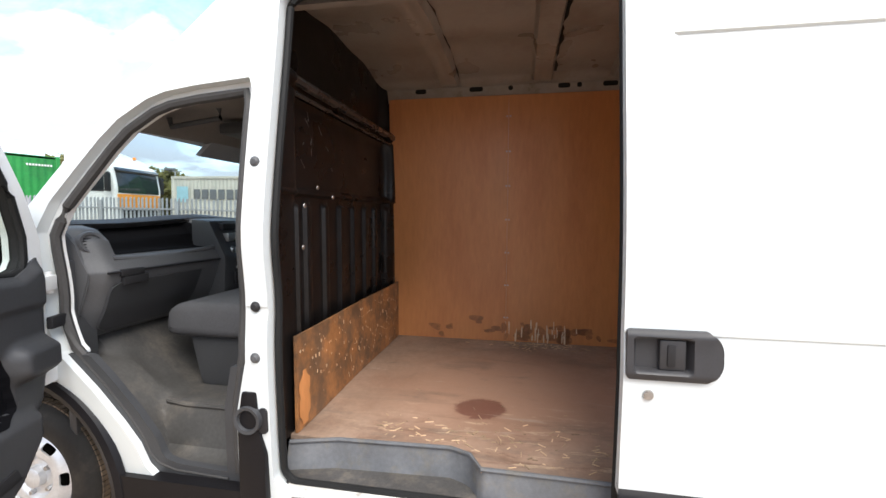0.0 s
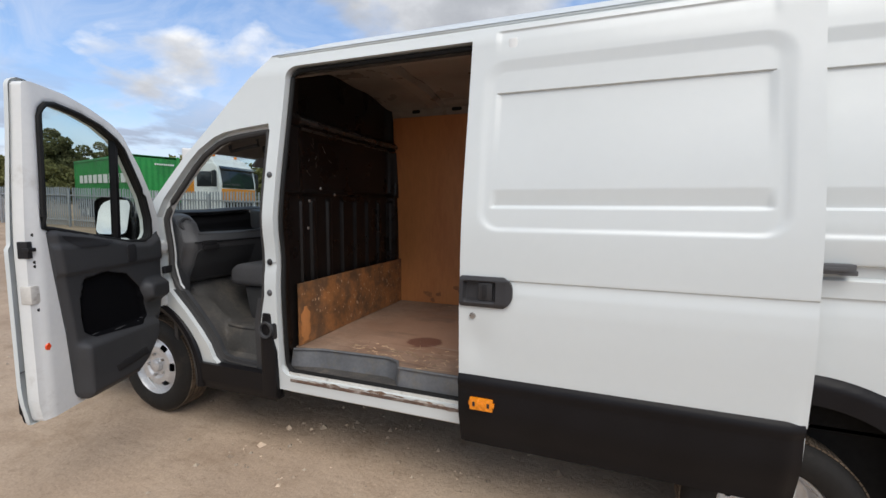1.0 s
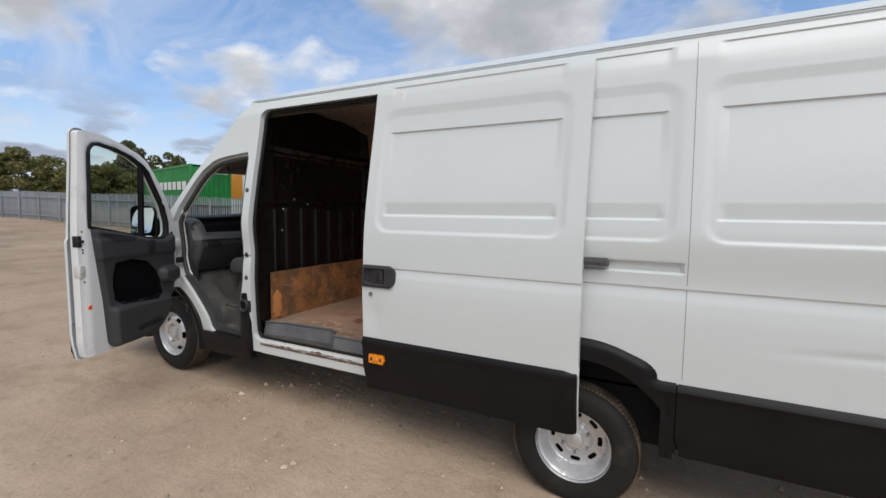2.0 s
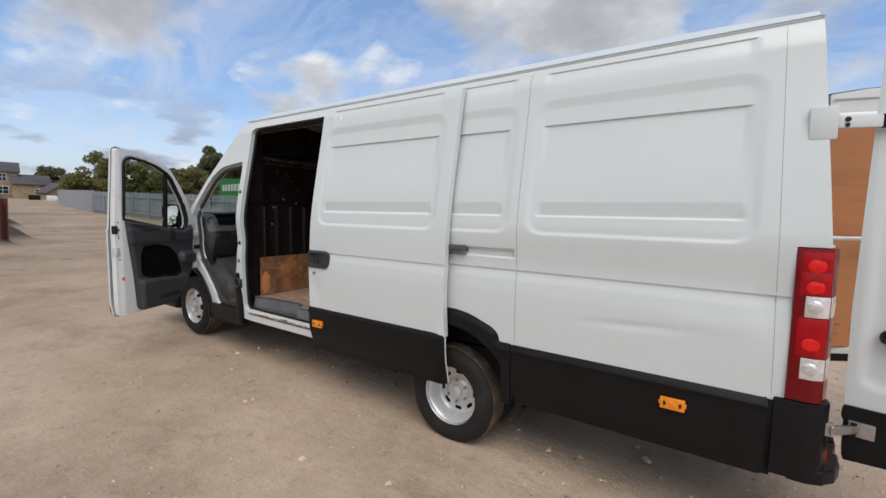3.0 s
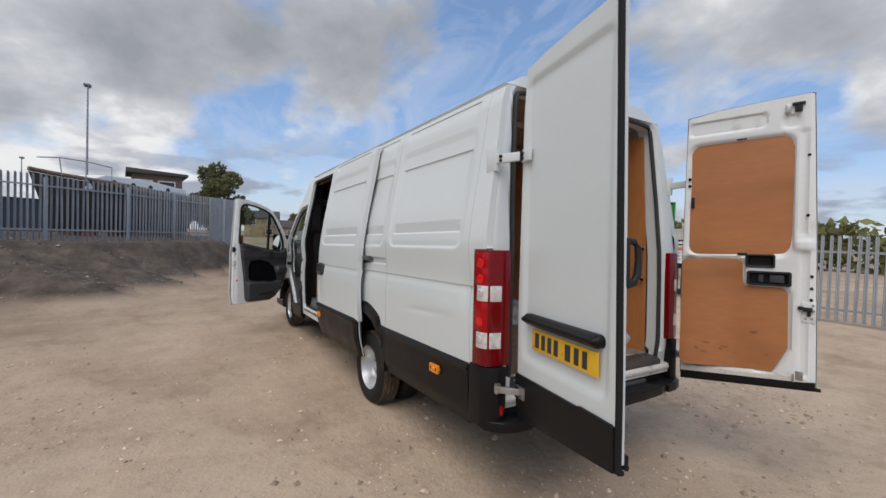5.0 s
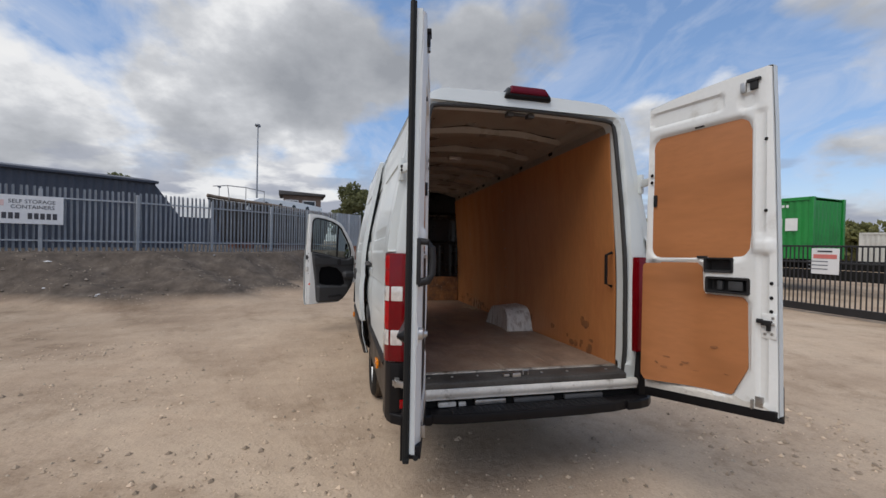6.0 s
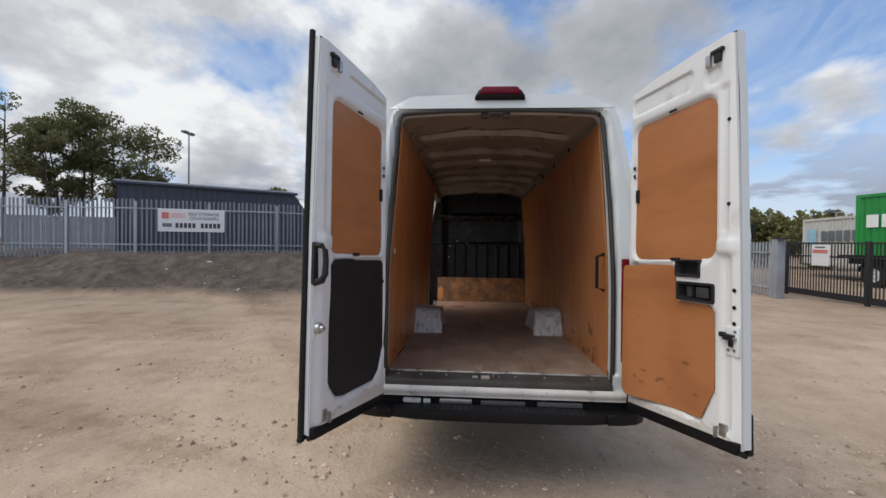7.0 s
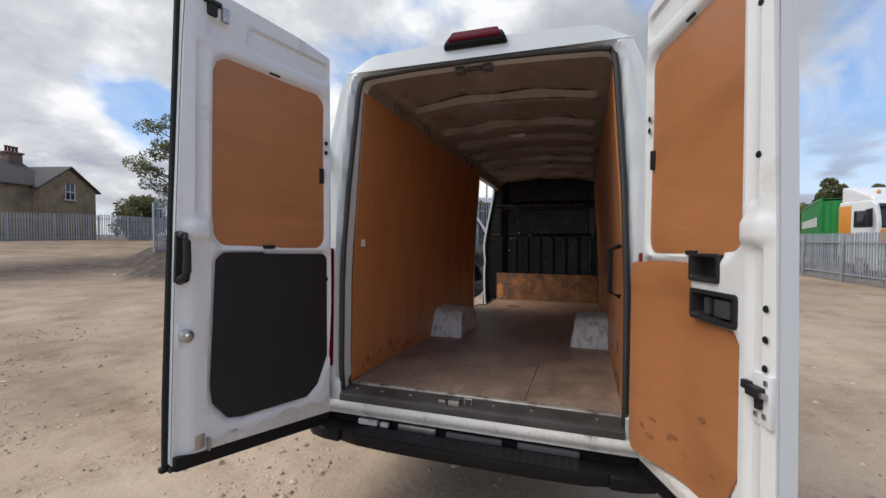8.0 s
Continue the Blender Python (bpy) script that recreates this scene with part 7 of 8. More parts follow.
part("sun_visor", prism([(-5.50, 2.03), (-5.47, 2.02), (-5.36, 2.12), (-5.39, 2.135)], 0.74, 1.22, "y", 0.008), VISOR, van)
part("grab_rail", tube([(-5.25, 0.30, 2.13), (-5.25, 0.31, 2.09), (-5.0, 0.31, 2.12), (-5.0, 0.30, 2.16)], 0.012), GREY_PLASTIC2, van)
part("roof_console", box(-5.2, -4.80, 0.55, 1.4, 2.10, 2.16, 0.02), GREY_PLASTIC2, van)
for z in (1.89, 1.36, 1.17):
    o = part("pillar_striker", lathe([(0, -0.008), (0.010, -0.007), (0.013, -0.002), (0.018, 0.0), (0.020, 0.004)], 18, "y", (-4.648, yy(-4.65, z) - 0.004, z)), HARD_BLACK if z == 1.36 else GREY_PLASTIC, van)
part("pillar_slot", prism(rr_pts(-4.625, 0.93, 0.018, 0.05, 0.016, 4), -0.010, 0.02, "y", 0.003), HARD_BLACK, van)

# ---- yard surroundings ----
def corrugated(L, H, depth=0.04, pitch=0.28):
    """A trapezoid-corrugated wall L long in x and H high, facing -y."""
    xs, ys = [0.0], [0.0]
    x = 0.0
    while x < L - 1e-6:
        for dx, y in ((pitch * 0.28, 0.0), (pitch * 0.22, depth), (pitch * 0.28, depth), (pitch * 0.22, 0.0)):
            x += dx
            xs.append(min(x, L)); ys.append(y)
    v = [(a, b, 0.0) for a, b in zip(xs, ys)] + [(a, b, H) for a, b in zip(xs, ys)]
    n = len(xs)
    return v, [[i, i + 1, n + i + 1, n + i] for i in range(n - 1)]


def container(x, y, z, az, L, material, label, H=2.59, W=2.44, marks=None):
    c = thing("shipping_container", label, "container", "shipping containers", pose(x, y, z, 0, 0, az))
    for s in (0, 1):
        part("side_wall", moved(corrugated(L - 0.2, H - 0.3), pose(-L / 2 + 0.1, -W / 2 + 0.03, 0.16) if s == 0 else pose(L / 2 - 0.1, W / 2 - 0.03, 0.16, 0, 0, 180)), material, c)
        part("end_wall", moved(corrugated(W - 0.2, H - 0.3), pose(L / 2 - 0.03, -W / 2 + 0.1, 0.16, 0, 0, 90) if s == 0 else pose(-L / 2 + 0.03, W / 2 - 0.1, 0.16, 0, 0, -90)), material, c)
    for sx in (-1, 1):
        for sy in (-1, 1):
            part("corner_post", box(sx * L / 2, sx * (L / 2 - 0.16), sy * W / 2, sy * (W / 2 - 0.16), 0, H, 0.01, 1), material, c)
    for sy in (-1, 1):
        for zz in ((0.0, 0.16), (H - 0.14, H)):
            part("long_rail", box(-L / 2 + 0.1, L / 2 - 0.1, sy * W / 2, sy * (W / 2 - 0.12), *zz, 0.01, 1), material, c)
    part("container_roof", box(-L / 2 + 0.05, L / 2 - 0.05, -W / 2 + 0.05, W / 2 - 0.05, H - 0.05, H - 0.02), material, c)
    for k, (x0, w, z0, h, mt) in enumerate(marks or ()):
        part("painted_mark", box(x0 - L / 2, x0 + w - L / 2, -W / 2 - 0.012, -W / 2 - 0.004, z0, z0 + h), mt, c)
    return c


def logo_bars(x0, n, w, gap, z0, h, mt):
    return [(x0 + i * (w + gap), w, z0, h, mt) for i in range(n)]


WHITE_MARK = mat("white_container_paint", (0.75, 0.76, 0.74), 0.5, var=0.05)
GREY_MARK = mat("grey_container_marking", (0.14, 0.15, 0.17), 0.5)
BLUE_MARK = mat("pale_blue_marking", (0.32, 0.55, 0.66), 0.5)
container(-14.0, 19.2, 1.36, 10, 6.06, GREEN, "green corrugated shipping container with white lettering on a trailer", marks=logo_bars(0.45, 9, 0.46, 0.115, 1.18, 0.53, WHITE_MARK) + logo_bars(4.1, 7, 0.10, 0.06, 2.18, 0.11, WHITE_MARK))
long_box = container(-32.2, 16.8, 1.2, -18, 12.19, GREEN, "long green corrugated shipping container seen behind the fence", marks=logo_bars(1.5, 9, 0.85, 0.28, 1.05, 0.52, WHITE_MARK))
for k in range(9):
    part("painted_mark", box(6.10, 6.108, -0.05 + 0.11 * k, 0.02 + 0.11 * k, 2.08, 2.17), WHITE_MARK, long_box)
container(-20.9, 21.4, 0.72, -10, 6.06, TAN, "pale grey shipping container with a blue square mark", marks=[(0.45, 0.9, 1.1, 0.9, BLUE_MARK)] + logo_bars(1.8, 6, 0.48, 0.14, 1.3, 0.55, GREY_MARK))
container(-17.0, 37.0, 0.5, 10, 6.06, TAN, "plain beige shipping container far off")


def trailer(x, y, z, az, L, axles):
    t = thing("container_trailer", "dark steel skeletal container trailer with wheels", "trailer", "container trailers", pose(x, y, z, 0, 0, az))
    for sy in (-0.5, 0.5):
        part("chassis_beam", box(-L / 2, L / 2, sy - 0.08, sy + 0.08, 0.95, 1.32, 0.02), DARK, t)
    for cx in np.linspace(-L / 2 + 0.1, L / 2 - 0.1, 5):
        part("cross_beam", box(cx - 0.08, cx + 0.08, -1.2, 1.2, 1.20, 1.35, 0.01), DARK, t)
    for ax in axles:
        for sy in (-1, 1):
            w = part("wheel", lathe([(0.28, 0.02), (0.50, 0.0), (0.52, 0.06), (0.52, 0.30), (0.48, 0.34)], 32, "y", (0, -0.17, 0)), TYRE, t, m=Matrix.Translation((ax, sy * 1.02, 0.525)))
            part("wheel_rim", lathe([(0.0, 0.06), (0.10, 0.03), (0.12, 0.07), (0.24, 0.10), (0.28, 0.02)], 24, "y", (0, -0.17, 0)), STEEL, w)
        part("mudguard", moved(prism([(0.62 * math.cos(a), 0.62 * math.sin(a)) for a in np.linspace(0.2, math.pi - 0.2, 12)] + [(0.58 * math.cos(a), 0.58 * math.sin(a)) for a in np.linspace(math.pi - 0.2, 0.2, 12)], -1.25, -0.85, "y"), pose(ax, 0, 0.53)), DARK, t)
    part("side_guard", box(-L / 2 + 3.6, L / 2 - 2.2, -1.22, -1.18, 0.55, 0.95, 0.01), DARK, t)
    return t


trailer(-11.73, 19.6, 0.0, 10, 12.2, (-4.6, -3.3, 3.9))
trailer(-32.2, 16.8, -0.16, -18, 12.4, (-4.6, -3.3, 3.9))


def lorry(x, y, az, stripe):
    """A lorry's cab and front, looking along its own -y."""
    t = thing("lorry", "white and orange articulated lorry parked behind the fence", "lorry", "lorries", pose(x, y, 0, 0, 0, az))
    cab = part("cab", prism([(-1.25, 0.55), (-1.28, 2.2), (-1.15, 2.95), (-0.95, 3.12), (-0.4, 3.12), (0.75, 3.12), (0.80, 0.9), (0.2, 0.55)], -1.22, 1.22, "x", 0.08, 3), TRUCK_WHITE, t)
    part("roof_fairing", prism([(-0.95, 3.08), (-0.80, 3.30), (0.3, 3.72), (0.78, 3.75), (0.78, 3.08)], -1.12, 1.12, "x", 0.10, 3), TRUCK_WHITE, t)
    part("windscreen", sheet(-1.08, 1.08, 2.02, 2.86, 0.08, lambda U, Z: -rrect(U, Z, 0, 2.44, 1.08, 0.42, 0.08), lambda U, Z: (U, -1.315 + 0.17 * (Z - 2.2) * (Z > 2.2) + 0.06 * U * U * 0.5, Z), (0, 0.03, 0)), DARK_GLASS, cab)
    part("sun_visor", prism([(-1.30, 2.86), (-1.12, 2.98), (-1.10, 2.90), (-1.27, 2.80)], -1.10, 1.10, "x", 0.01), DARK_GLASS, cab)
    part("front_panel", box(-1.12, 1.12, -1.305, -1.25, 1.42, 1.98, 0.02), ORANGE if stripe else TRUCK_WHITE, cab)
    part("grille", box(-0.95, 0.95, -1.30, -1.24, 0.92, 1.38, 0.02), DARK, cab)
    for k in range(3):
        part("grille_bar", box(-0.93, 0.93, -1.32, -1.29, 1.0 + k * 0.13, 1.04 + k * 0.13, 0.008), HARD_BLACK, cab)
    part("bumper", box(-1.24, 1.24, -1.34, -1.0, 0.38, 0.90, 0.05), TRUCK_WHITE, cab)
    for s in (-1, 1):
        part("headlamp", box(s * 0.80, s * 1.18, -1.36, -1.30, 0.62, 0.82, 0.02), CLEAR_LENS, cab)
        part("side_window", box(s * 1.20, s * 1.235, -0.85, -0.10, 2.05, 2.72, 0.03), DARK_GLASS, cab)
        part("side_stripe", box(s * 1.205, s * 1.232, 0.05, 0.74, 1.75, 2.95, 0.01), ORANGE, cab)
        m = part("lorry_mirror", box(s * 1.32, s * 1.50, -1.22, -1.08, 2.05, 2.75, 0.04), HARD_BLACK, cab)
        part("mirror_bracket", tube([(s * 1.2, -1.0, 2.78), (s * 1.42, -1.14, 2.74)], 0.025), HARD_BLACK, m)
        part("cab_step", box(s * 0.95, s * 1.22, -0.9, -0.2, 0.45, 0.85, 0.03), HARD_BLACK, cab)
        part("roof_beacon", lathe([(0, 0.12), (0.06, 0.10), (0.07, 0)], 12, "z", (s * 0.7, -0.55, 3.42)), AMBER, cab)
        for wy in (-0.45, 3.0):
            w = part("wheel", lathe([(0.0, 0.10), (0.12, 0.02), (0.28, 0.06), (0.50, 0.0), (0.52, 0.06), (0.52, 0.32), (0.0, 0.32)], 32, "x", (0, 0, 0)), TYRE, t, m=Matrix.Translation((s * 1.22, wy, 0.525)) @ Matrix.Rotation(0 if s < 0 else math.pi, 4, "Z"))
            part("wheel_rim", lathe([(0.0, -0.01), (0.12, -0.02), (0.16, 0.03), (0.27, 0.05), (0.28, 0.0)], 24, "x"), STEEL, w)
    part("chassis", box(-0.5, 0.5, 0.7, 5.0, 0.55, 0.95, 0.03), DARK, t)
    return t


lorry(-20.0, 13.15, 98, True)
lorry(0.35, 15.6, 4, True)

# black sliding gate with its pillar and notice
gate = thing("sliding_gate", "black steel bar gate of a lorry yard", "gate")
GX0, GX1, GYY, GH = -13.2, -3.1, 12.15, 1.84
bar = mesh("gate_bar", box(-0.012, 0.012, -0.012, 0.012, 0.24, GH - 0.03), GATE_BLACK)
for k in range(int((GX1 - GX0) / 0.115)):
    o = new("gate_bar", bar); o.parent = gate
    o.matrix_basis = Matrix.Translation((GX0 + 0.06 + k * 0.115, GYY, gz_at(GX0 + k * 0.115, GYY)))
for z0, z1 in ((0.06, 0.26), (1.36, 1.41), (GH - 0.05, GH)):
    part("gate_rail", box(GX0, GX1, GYY - 0.03, GYY + 0.03, z0, z1, 0.006, 1), GATE_BLACK, gate)
for x in (GX0, -10.05, -7.15, GX1):
    part("gate_post", box(x - 0.06, x + 0.06, GYY - 0.05, GYY + 0.05, 0.0, GH + 0.03, 0.006, 1), GATE_BLACK, gate)
pillar = part("gate_pillar", box(-11.70, -11.44, 10.60, 10.86, -0.1, 1.93, 0.012), GALV_SHEET)
tagged(pillar, "grey sheet-steel gate pillar at the fence end", "pillar")
part("pillar_cap", box(-11.73, -11.10, 10.58, 10.88, 1.925, 1.965, 0.01), GATE_BLACK, pillar)
for nx, nw, label in ((-6.20, 0.66, "white notice board with a red band on the gate"), (-12.0, 0.70, "white notice board by the end of the gate")):
    ny = GYY - 0.075
    notice = part("gate_notice", box(nx, nx + nw, ny, ny + 0.017, 1.08, 1.76, 0.004, 1), SIGN_WHITE)
    tagged(notice, label, "sign", "notices on the gate")
    part("red_band", box(nx + 0.05, nx + nw - 0.05, ny - 0.007, ny + 0.0005, 1.49, 1.60), SIGN_RED, notice)
    part("dark_heading", box(nx + 0.15, nx + nw - 0.16, ny - 0.007, ny + 0.0005, 1.66, 1.70), SIGN_DARK, notice)
for k in range(3):
    part("text_bar", box(-6.27, -5.80, GYY - 0.080, GYY - 0.0745, 1.20 + 0.1 * k, 1.225 + 0.1 * k), GREY_MARK, notice)

# sign board on the bank fence
fx, fy = -13.32, -10.15
fa = math.degrees(math.atan2(-4.6, 1.9))
sgn = part("fence_sign", box(-1.15, 1.15, -0.012, 0.0, 0.02, 0.90, 0.004, 1), SIGN_WHITE, m=pose(fx, fy, 1.96, 0, 0, fa + 180) @ pose(0, -0.125, 0))
tagged(sgn, "white storage sign board fixed to the palisade fence", "sign")
part("logo_block", box(-1.02, -0.78, -0.018, -0.0115, 0.52, 0.76), SIGN_RED, sgn)
part("logo_bar", box(-0.74, -0.22, -0.018, -0.0115, 0.56, 0.74), mat("faded_red_print", (0.70, 0.50, 0.48), 0.5), sgn)


def lettering(text, size, m, material, parent):
    c = bpy.data.curves.new("lettering", "FONT")
    c.body, c.size, c.align_x, c.extrude = text, size, "LEFT", 0.002
    tmp = bpy.data.objects.new("lettering_tmp", c)
    d = bpy.data.meshes.new_from_object(tmp)
    d.materials.append(material)
    bpy.data.objects.remove(tmp)
    o = new("lettering", d)
    o.parent, o.matrix_basis = parent, m
    return o


lettering("SELF STORAGE", 0.165, pose(-0.13, -0.016, 0.66, 90, 0, 0), SIGN_DARK, sgn)
lettering("CONTAINERS", 0.165, pose(-0.08, -0.016, 0.49, 90, 0, 0), SIGN_DARK, sgn)
part("small_mark", box(-1.0, -0.68, -0.018, -0.0115, 0.20, 0.34), GREY_MARK, sgn)
for k in range(11):
    if k != 5:
        part("number_bar", box(-0.56 + k * 0.145, -0.56 + k * 0.145 + 0.105, -0.018, -0.0115, 0.17, 0.36), SIGN_DARK, sgn)

# sheeted end of the bank fence and a rusty post
endp = thing("sheet_fence", "galvanised sheet-steel fence panel at the bank's end", "fence")
ax_, ay_, bx_, by_ = -21.5, -0.5, -23.0, 0.78
part("fence_sheet", moved(corrugated(math.hypot(bx_ - ax_, by_ - ay_), 2.75, 0.02, 0.18), pose(ax_, ay_, 0.46, 0, 0, math.degrees(math.atan2(by_ - ay_, bx_ - ax_)))), GALV_SHEET, endp)
for s in (0.0, 0.5, 1.0):
    x, y = ax_ + (bx_ - ax_) * s, ay_ + (by_ - ay_) * s
    part("sheet_post", box(x - 0.06, x + 0.06, y - 0.06, y + 0.06, 0.2, 3.20, 0.006, 1), GALV, endp)
post = part("rusty_post", prism([(-0.12, -0.11), (0.12, -0.11), (0.12, -0.085), (0.015, -0.085), (0.015, 0.085), (0.12, 0.085), (0.12, 0.11), (-0.12, 0.11), (-0.12, 0.085), (-0.015, 0.085), (-0.015, -0.085), (-0.12, -0.085)], -0.3, 1.12, "z", 0.004, 1), RUST, m=pose(-18.0, 0.42, gz_at(-18.0, 0.42), 0, 2, 30))
tagged(post, "short rusty steel beam post standing in the ground", "post")

# dark storage units behind the bank fence
ang = math.degrees(math.atan2(6.0, -4.7))
cx, cy = -18.7, -12.9
unit = thing("storage_shed", "dark blue corrugated steel storage shed behind the fence", "shed", m=pose(cx, cy, 1.1, 0, 0, ang))
for s in (0, 1):
    part("shed_wall", moved(corrugated(7.8, 3.1, 0.05, 0.3), pose(-3.8, -1.6, 0) if s == 0 else pose(4.0, 1.6, 0, 0, 0, 180)), NAVY, unit)
part("shed_end_wall", moved(corrugated(3.2, 3.1, 0.05, 0.3), pose(4.0, -1.6, 0, 0, 0, 90)), NAVY, unit)
part("shed_end_wall", moved(corrugated(3.2, 3.1, 0.05, 0.3), pose(-3.8, 1.6, 0, 0, 0, -90)), NAVY, unit)
part("shed_roof", prism([(-1.75, 3.05), (1.75, 3.05), (1.75, 3.16), (0, 3.42), (-1.75, 3.16)], -3.9, 4.1, "x", 0.02), NAVY, unit)
lean_to = part("lean_to", prism([(4.0, 0), (5.2, 0), (5.2, 1.45), (4.0, 3.05)], -1.5, 1.5, "y", 0.02), NAVY, unit)
container(-37.4, -11.3, 1.12, 120, 6.06, NAVY, "dark blue shipping container behind the fence", H=2.2)

container(-20.5, -21.5, 1.0, 116, 6.06, GALV_SHEET, "grey shipping container under the tall trees", H=1.9)

# boat laid up behind the fence
BL = 7.6
boat = thing("laid_up_boat", "dark-hulled wooden boat with a low white cabin, laid up ashore", "boat", m=pose(-24.0, -4.1, 0.95, 0, 0, math.degrees(math.atan2(4.8, -5.7))))


def hull(U, V):
    s = np.clip(U, 0, 1)
    halfb = 1.25 * smooth(s, -0.02, 0.42) * (1 - 0.25 * smooth(s, 0.75, 1.0))
    zz = 0.35 + (1.95 + 0.45 * (1 - s) ** 2) * np.abs(V)
    flare = np.abs(V) ** 0.55
    return -BL / 2 + BL * s - 0.9 * (1 - s) ** 3 * np.abs(V) + 0.5 * (1 - s) ** 4, np.sign(V) * halfb * flare, zz


part("hull", sheet(0, 1, -1, 1, (0.03, 0.06), None, hull), mat("dark_weathered_hull", (0.050, 0.041, 0.036), 0.7, var=0.25, scale=1.5, fine=10), boat)
part("deck", sheet(0.02, 1, -1, 1, (0.05, 0.25), None, lambda U, V: (-BL / 2 + BL * U - 0.9 * (1 - U) ** 3 + 0.5 * (1 - U) ** 4, V * 1.25 * smooth(U, -0.02, 0.42) * (1 - 0.25 * smooth(U, 0.75, 1.0)), 2.25 + 0.45 * (1 - U) ** 2)), TAN, boat)
part("bulwark", tube([(-BL / 2 + BL * u - 0.9 * (1 - u) ** 3 + 0.5 * (1 - u) ** 4, -1.25 * float(smooth(np.array(u), -0.02, 0.42)) * (1 - 0.25 * float(smooth(np.array(u), 0.75, 1.0))), 2.40 + 0.45 * (1 - u) ** 2) for u in np.linspace(0.0, 1, 24)], 0.09), mat("weathered_brown_strake", (0.17, 0.125, 0.09), 0.7, var=0.2), boat)
part("coaming", prism([(-2.5, 2.25), (3.2, 2.25), (3.2, 2.85), (0.9, 3.02), (-1.6, 2.98), (-2.3, 2.70)], -0.72, 0.72, "y", 0.07), TRUCK_WHITE, boat)
for x in (-1.2, -0.2, 0.8, 1.9):
    part("cabin_port", lathe([(0, -0.012), (0.13, -0.010), (0.15, 0.0)], 16, "y", (x, -0.72, 2.66)), DARK_GLASS, boat)
part("pulpit_rail", join(tube([(-3.9, 0, 3.35), (-3.4, -0.45, 3.42), (-2.6, -0.8, 3.40), (-1.6, -1.0, 3.3)], 0.025), tube([(-3.4, -0.45, 3.42), (-3.3, -0.45, 2.7)], 0.02), tube([(-2.6, -0.8, 3.40), (-2.6, -0.8, 2.6)], 0.02), tube([(-1.6, -1.0, 3.3), (-1.6, -1.0, 2.5)], 0.02)), METAL, boat)
for x in (-2.2, 0.0, 2.4):
    part("boat_prop", box(x - 0.12, x + 0.12, -0.9, 0.9, -0.15, 0.55, 0.02), RUST, boat)


# flat-roofed brick hut behind the boat
hut = thing("site_hut", "brown brick site hut with a dark flat roof", "hut", m=pose(-30.2, -3.1, 1.0, 0, 0, 96))
part("hut_wall", box(-1.25, 1.25, -1.35, 1.35, -0.2, 3.80, 0.02), BRICK, hut)
part("hut_roof", prism([(-1.55, 3.80), (1.55, 3.80), (1.55, 3.95), (-1.55, 4.08)], -1.6, 1.6, "y", 0.02), SLATE, hut)
for x in (-0.70, 0.45):
    w = part("hut_window", box(x - 0.38, x + 0.38, -1.38, -1.33, 2.65, 3.40, 0.01), DARK_GLASS, hut)
    part("window_frame", join(box(x - 0.44, x - 0.38, -1.41, -1.35, 2.60, 3.45), box(x + 0.38, x + 0.44, -1.41, -1.35, 2.60, 3.45), box(x - 0.44, x + 0.44, -1.41, -1.35, 3.40, 3.46), box(x - 0.44, x + 0.44, -1.41, -1.35, 2.68, 2.75)), SIGN_WHITE, w)


def lamp_post(x, y, h, heads):
    z = gz_at(x, y)
    p = part("lamp_post", tube([(0, 0, -0.3), (0, 0, h * 0.5), (0, 0, h)], [0.10, 0.08, 0.055], 10), GALV_SHEET, m=pose(x, y, z))
    tagged(p, "tall galvanised yard lamp post with floodlights", "lamp post", "yard lamp posts")
    part("lamp_bracket", box(-0.55, 0.55, -0.04, 0.04, h - 0.05, h + 0.03), GALV_SHEET, p)
    for k in range(heads):
        sx = -0.4 + 0.8 * k
        part("lamp_head", box(sx - 0.28, sx + 0.28, -0.30, 0.14, h + 0.03, h + 0.22, 0.03), GREY_MARK, p)
    return p


lamp_post(-34.5, -24.8, 10.1, 2)
lamp_post(-41.5, -8.2, 11.4, 1)
lamp_post(-75.0, -20.0, 9.0, 1)
lamp_post(-29.5, 27.0, 4.2, 1)


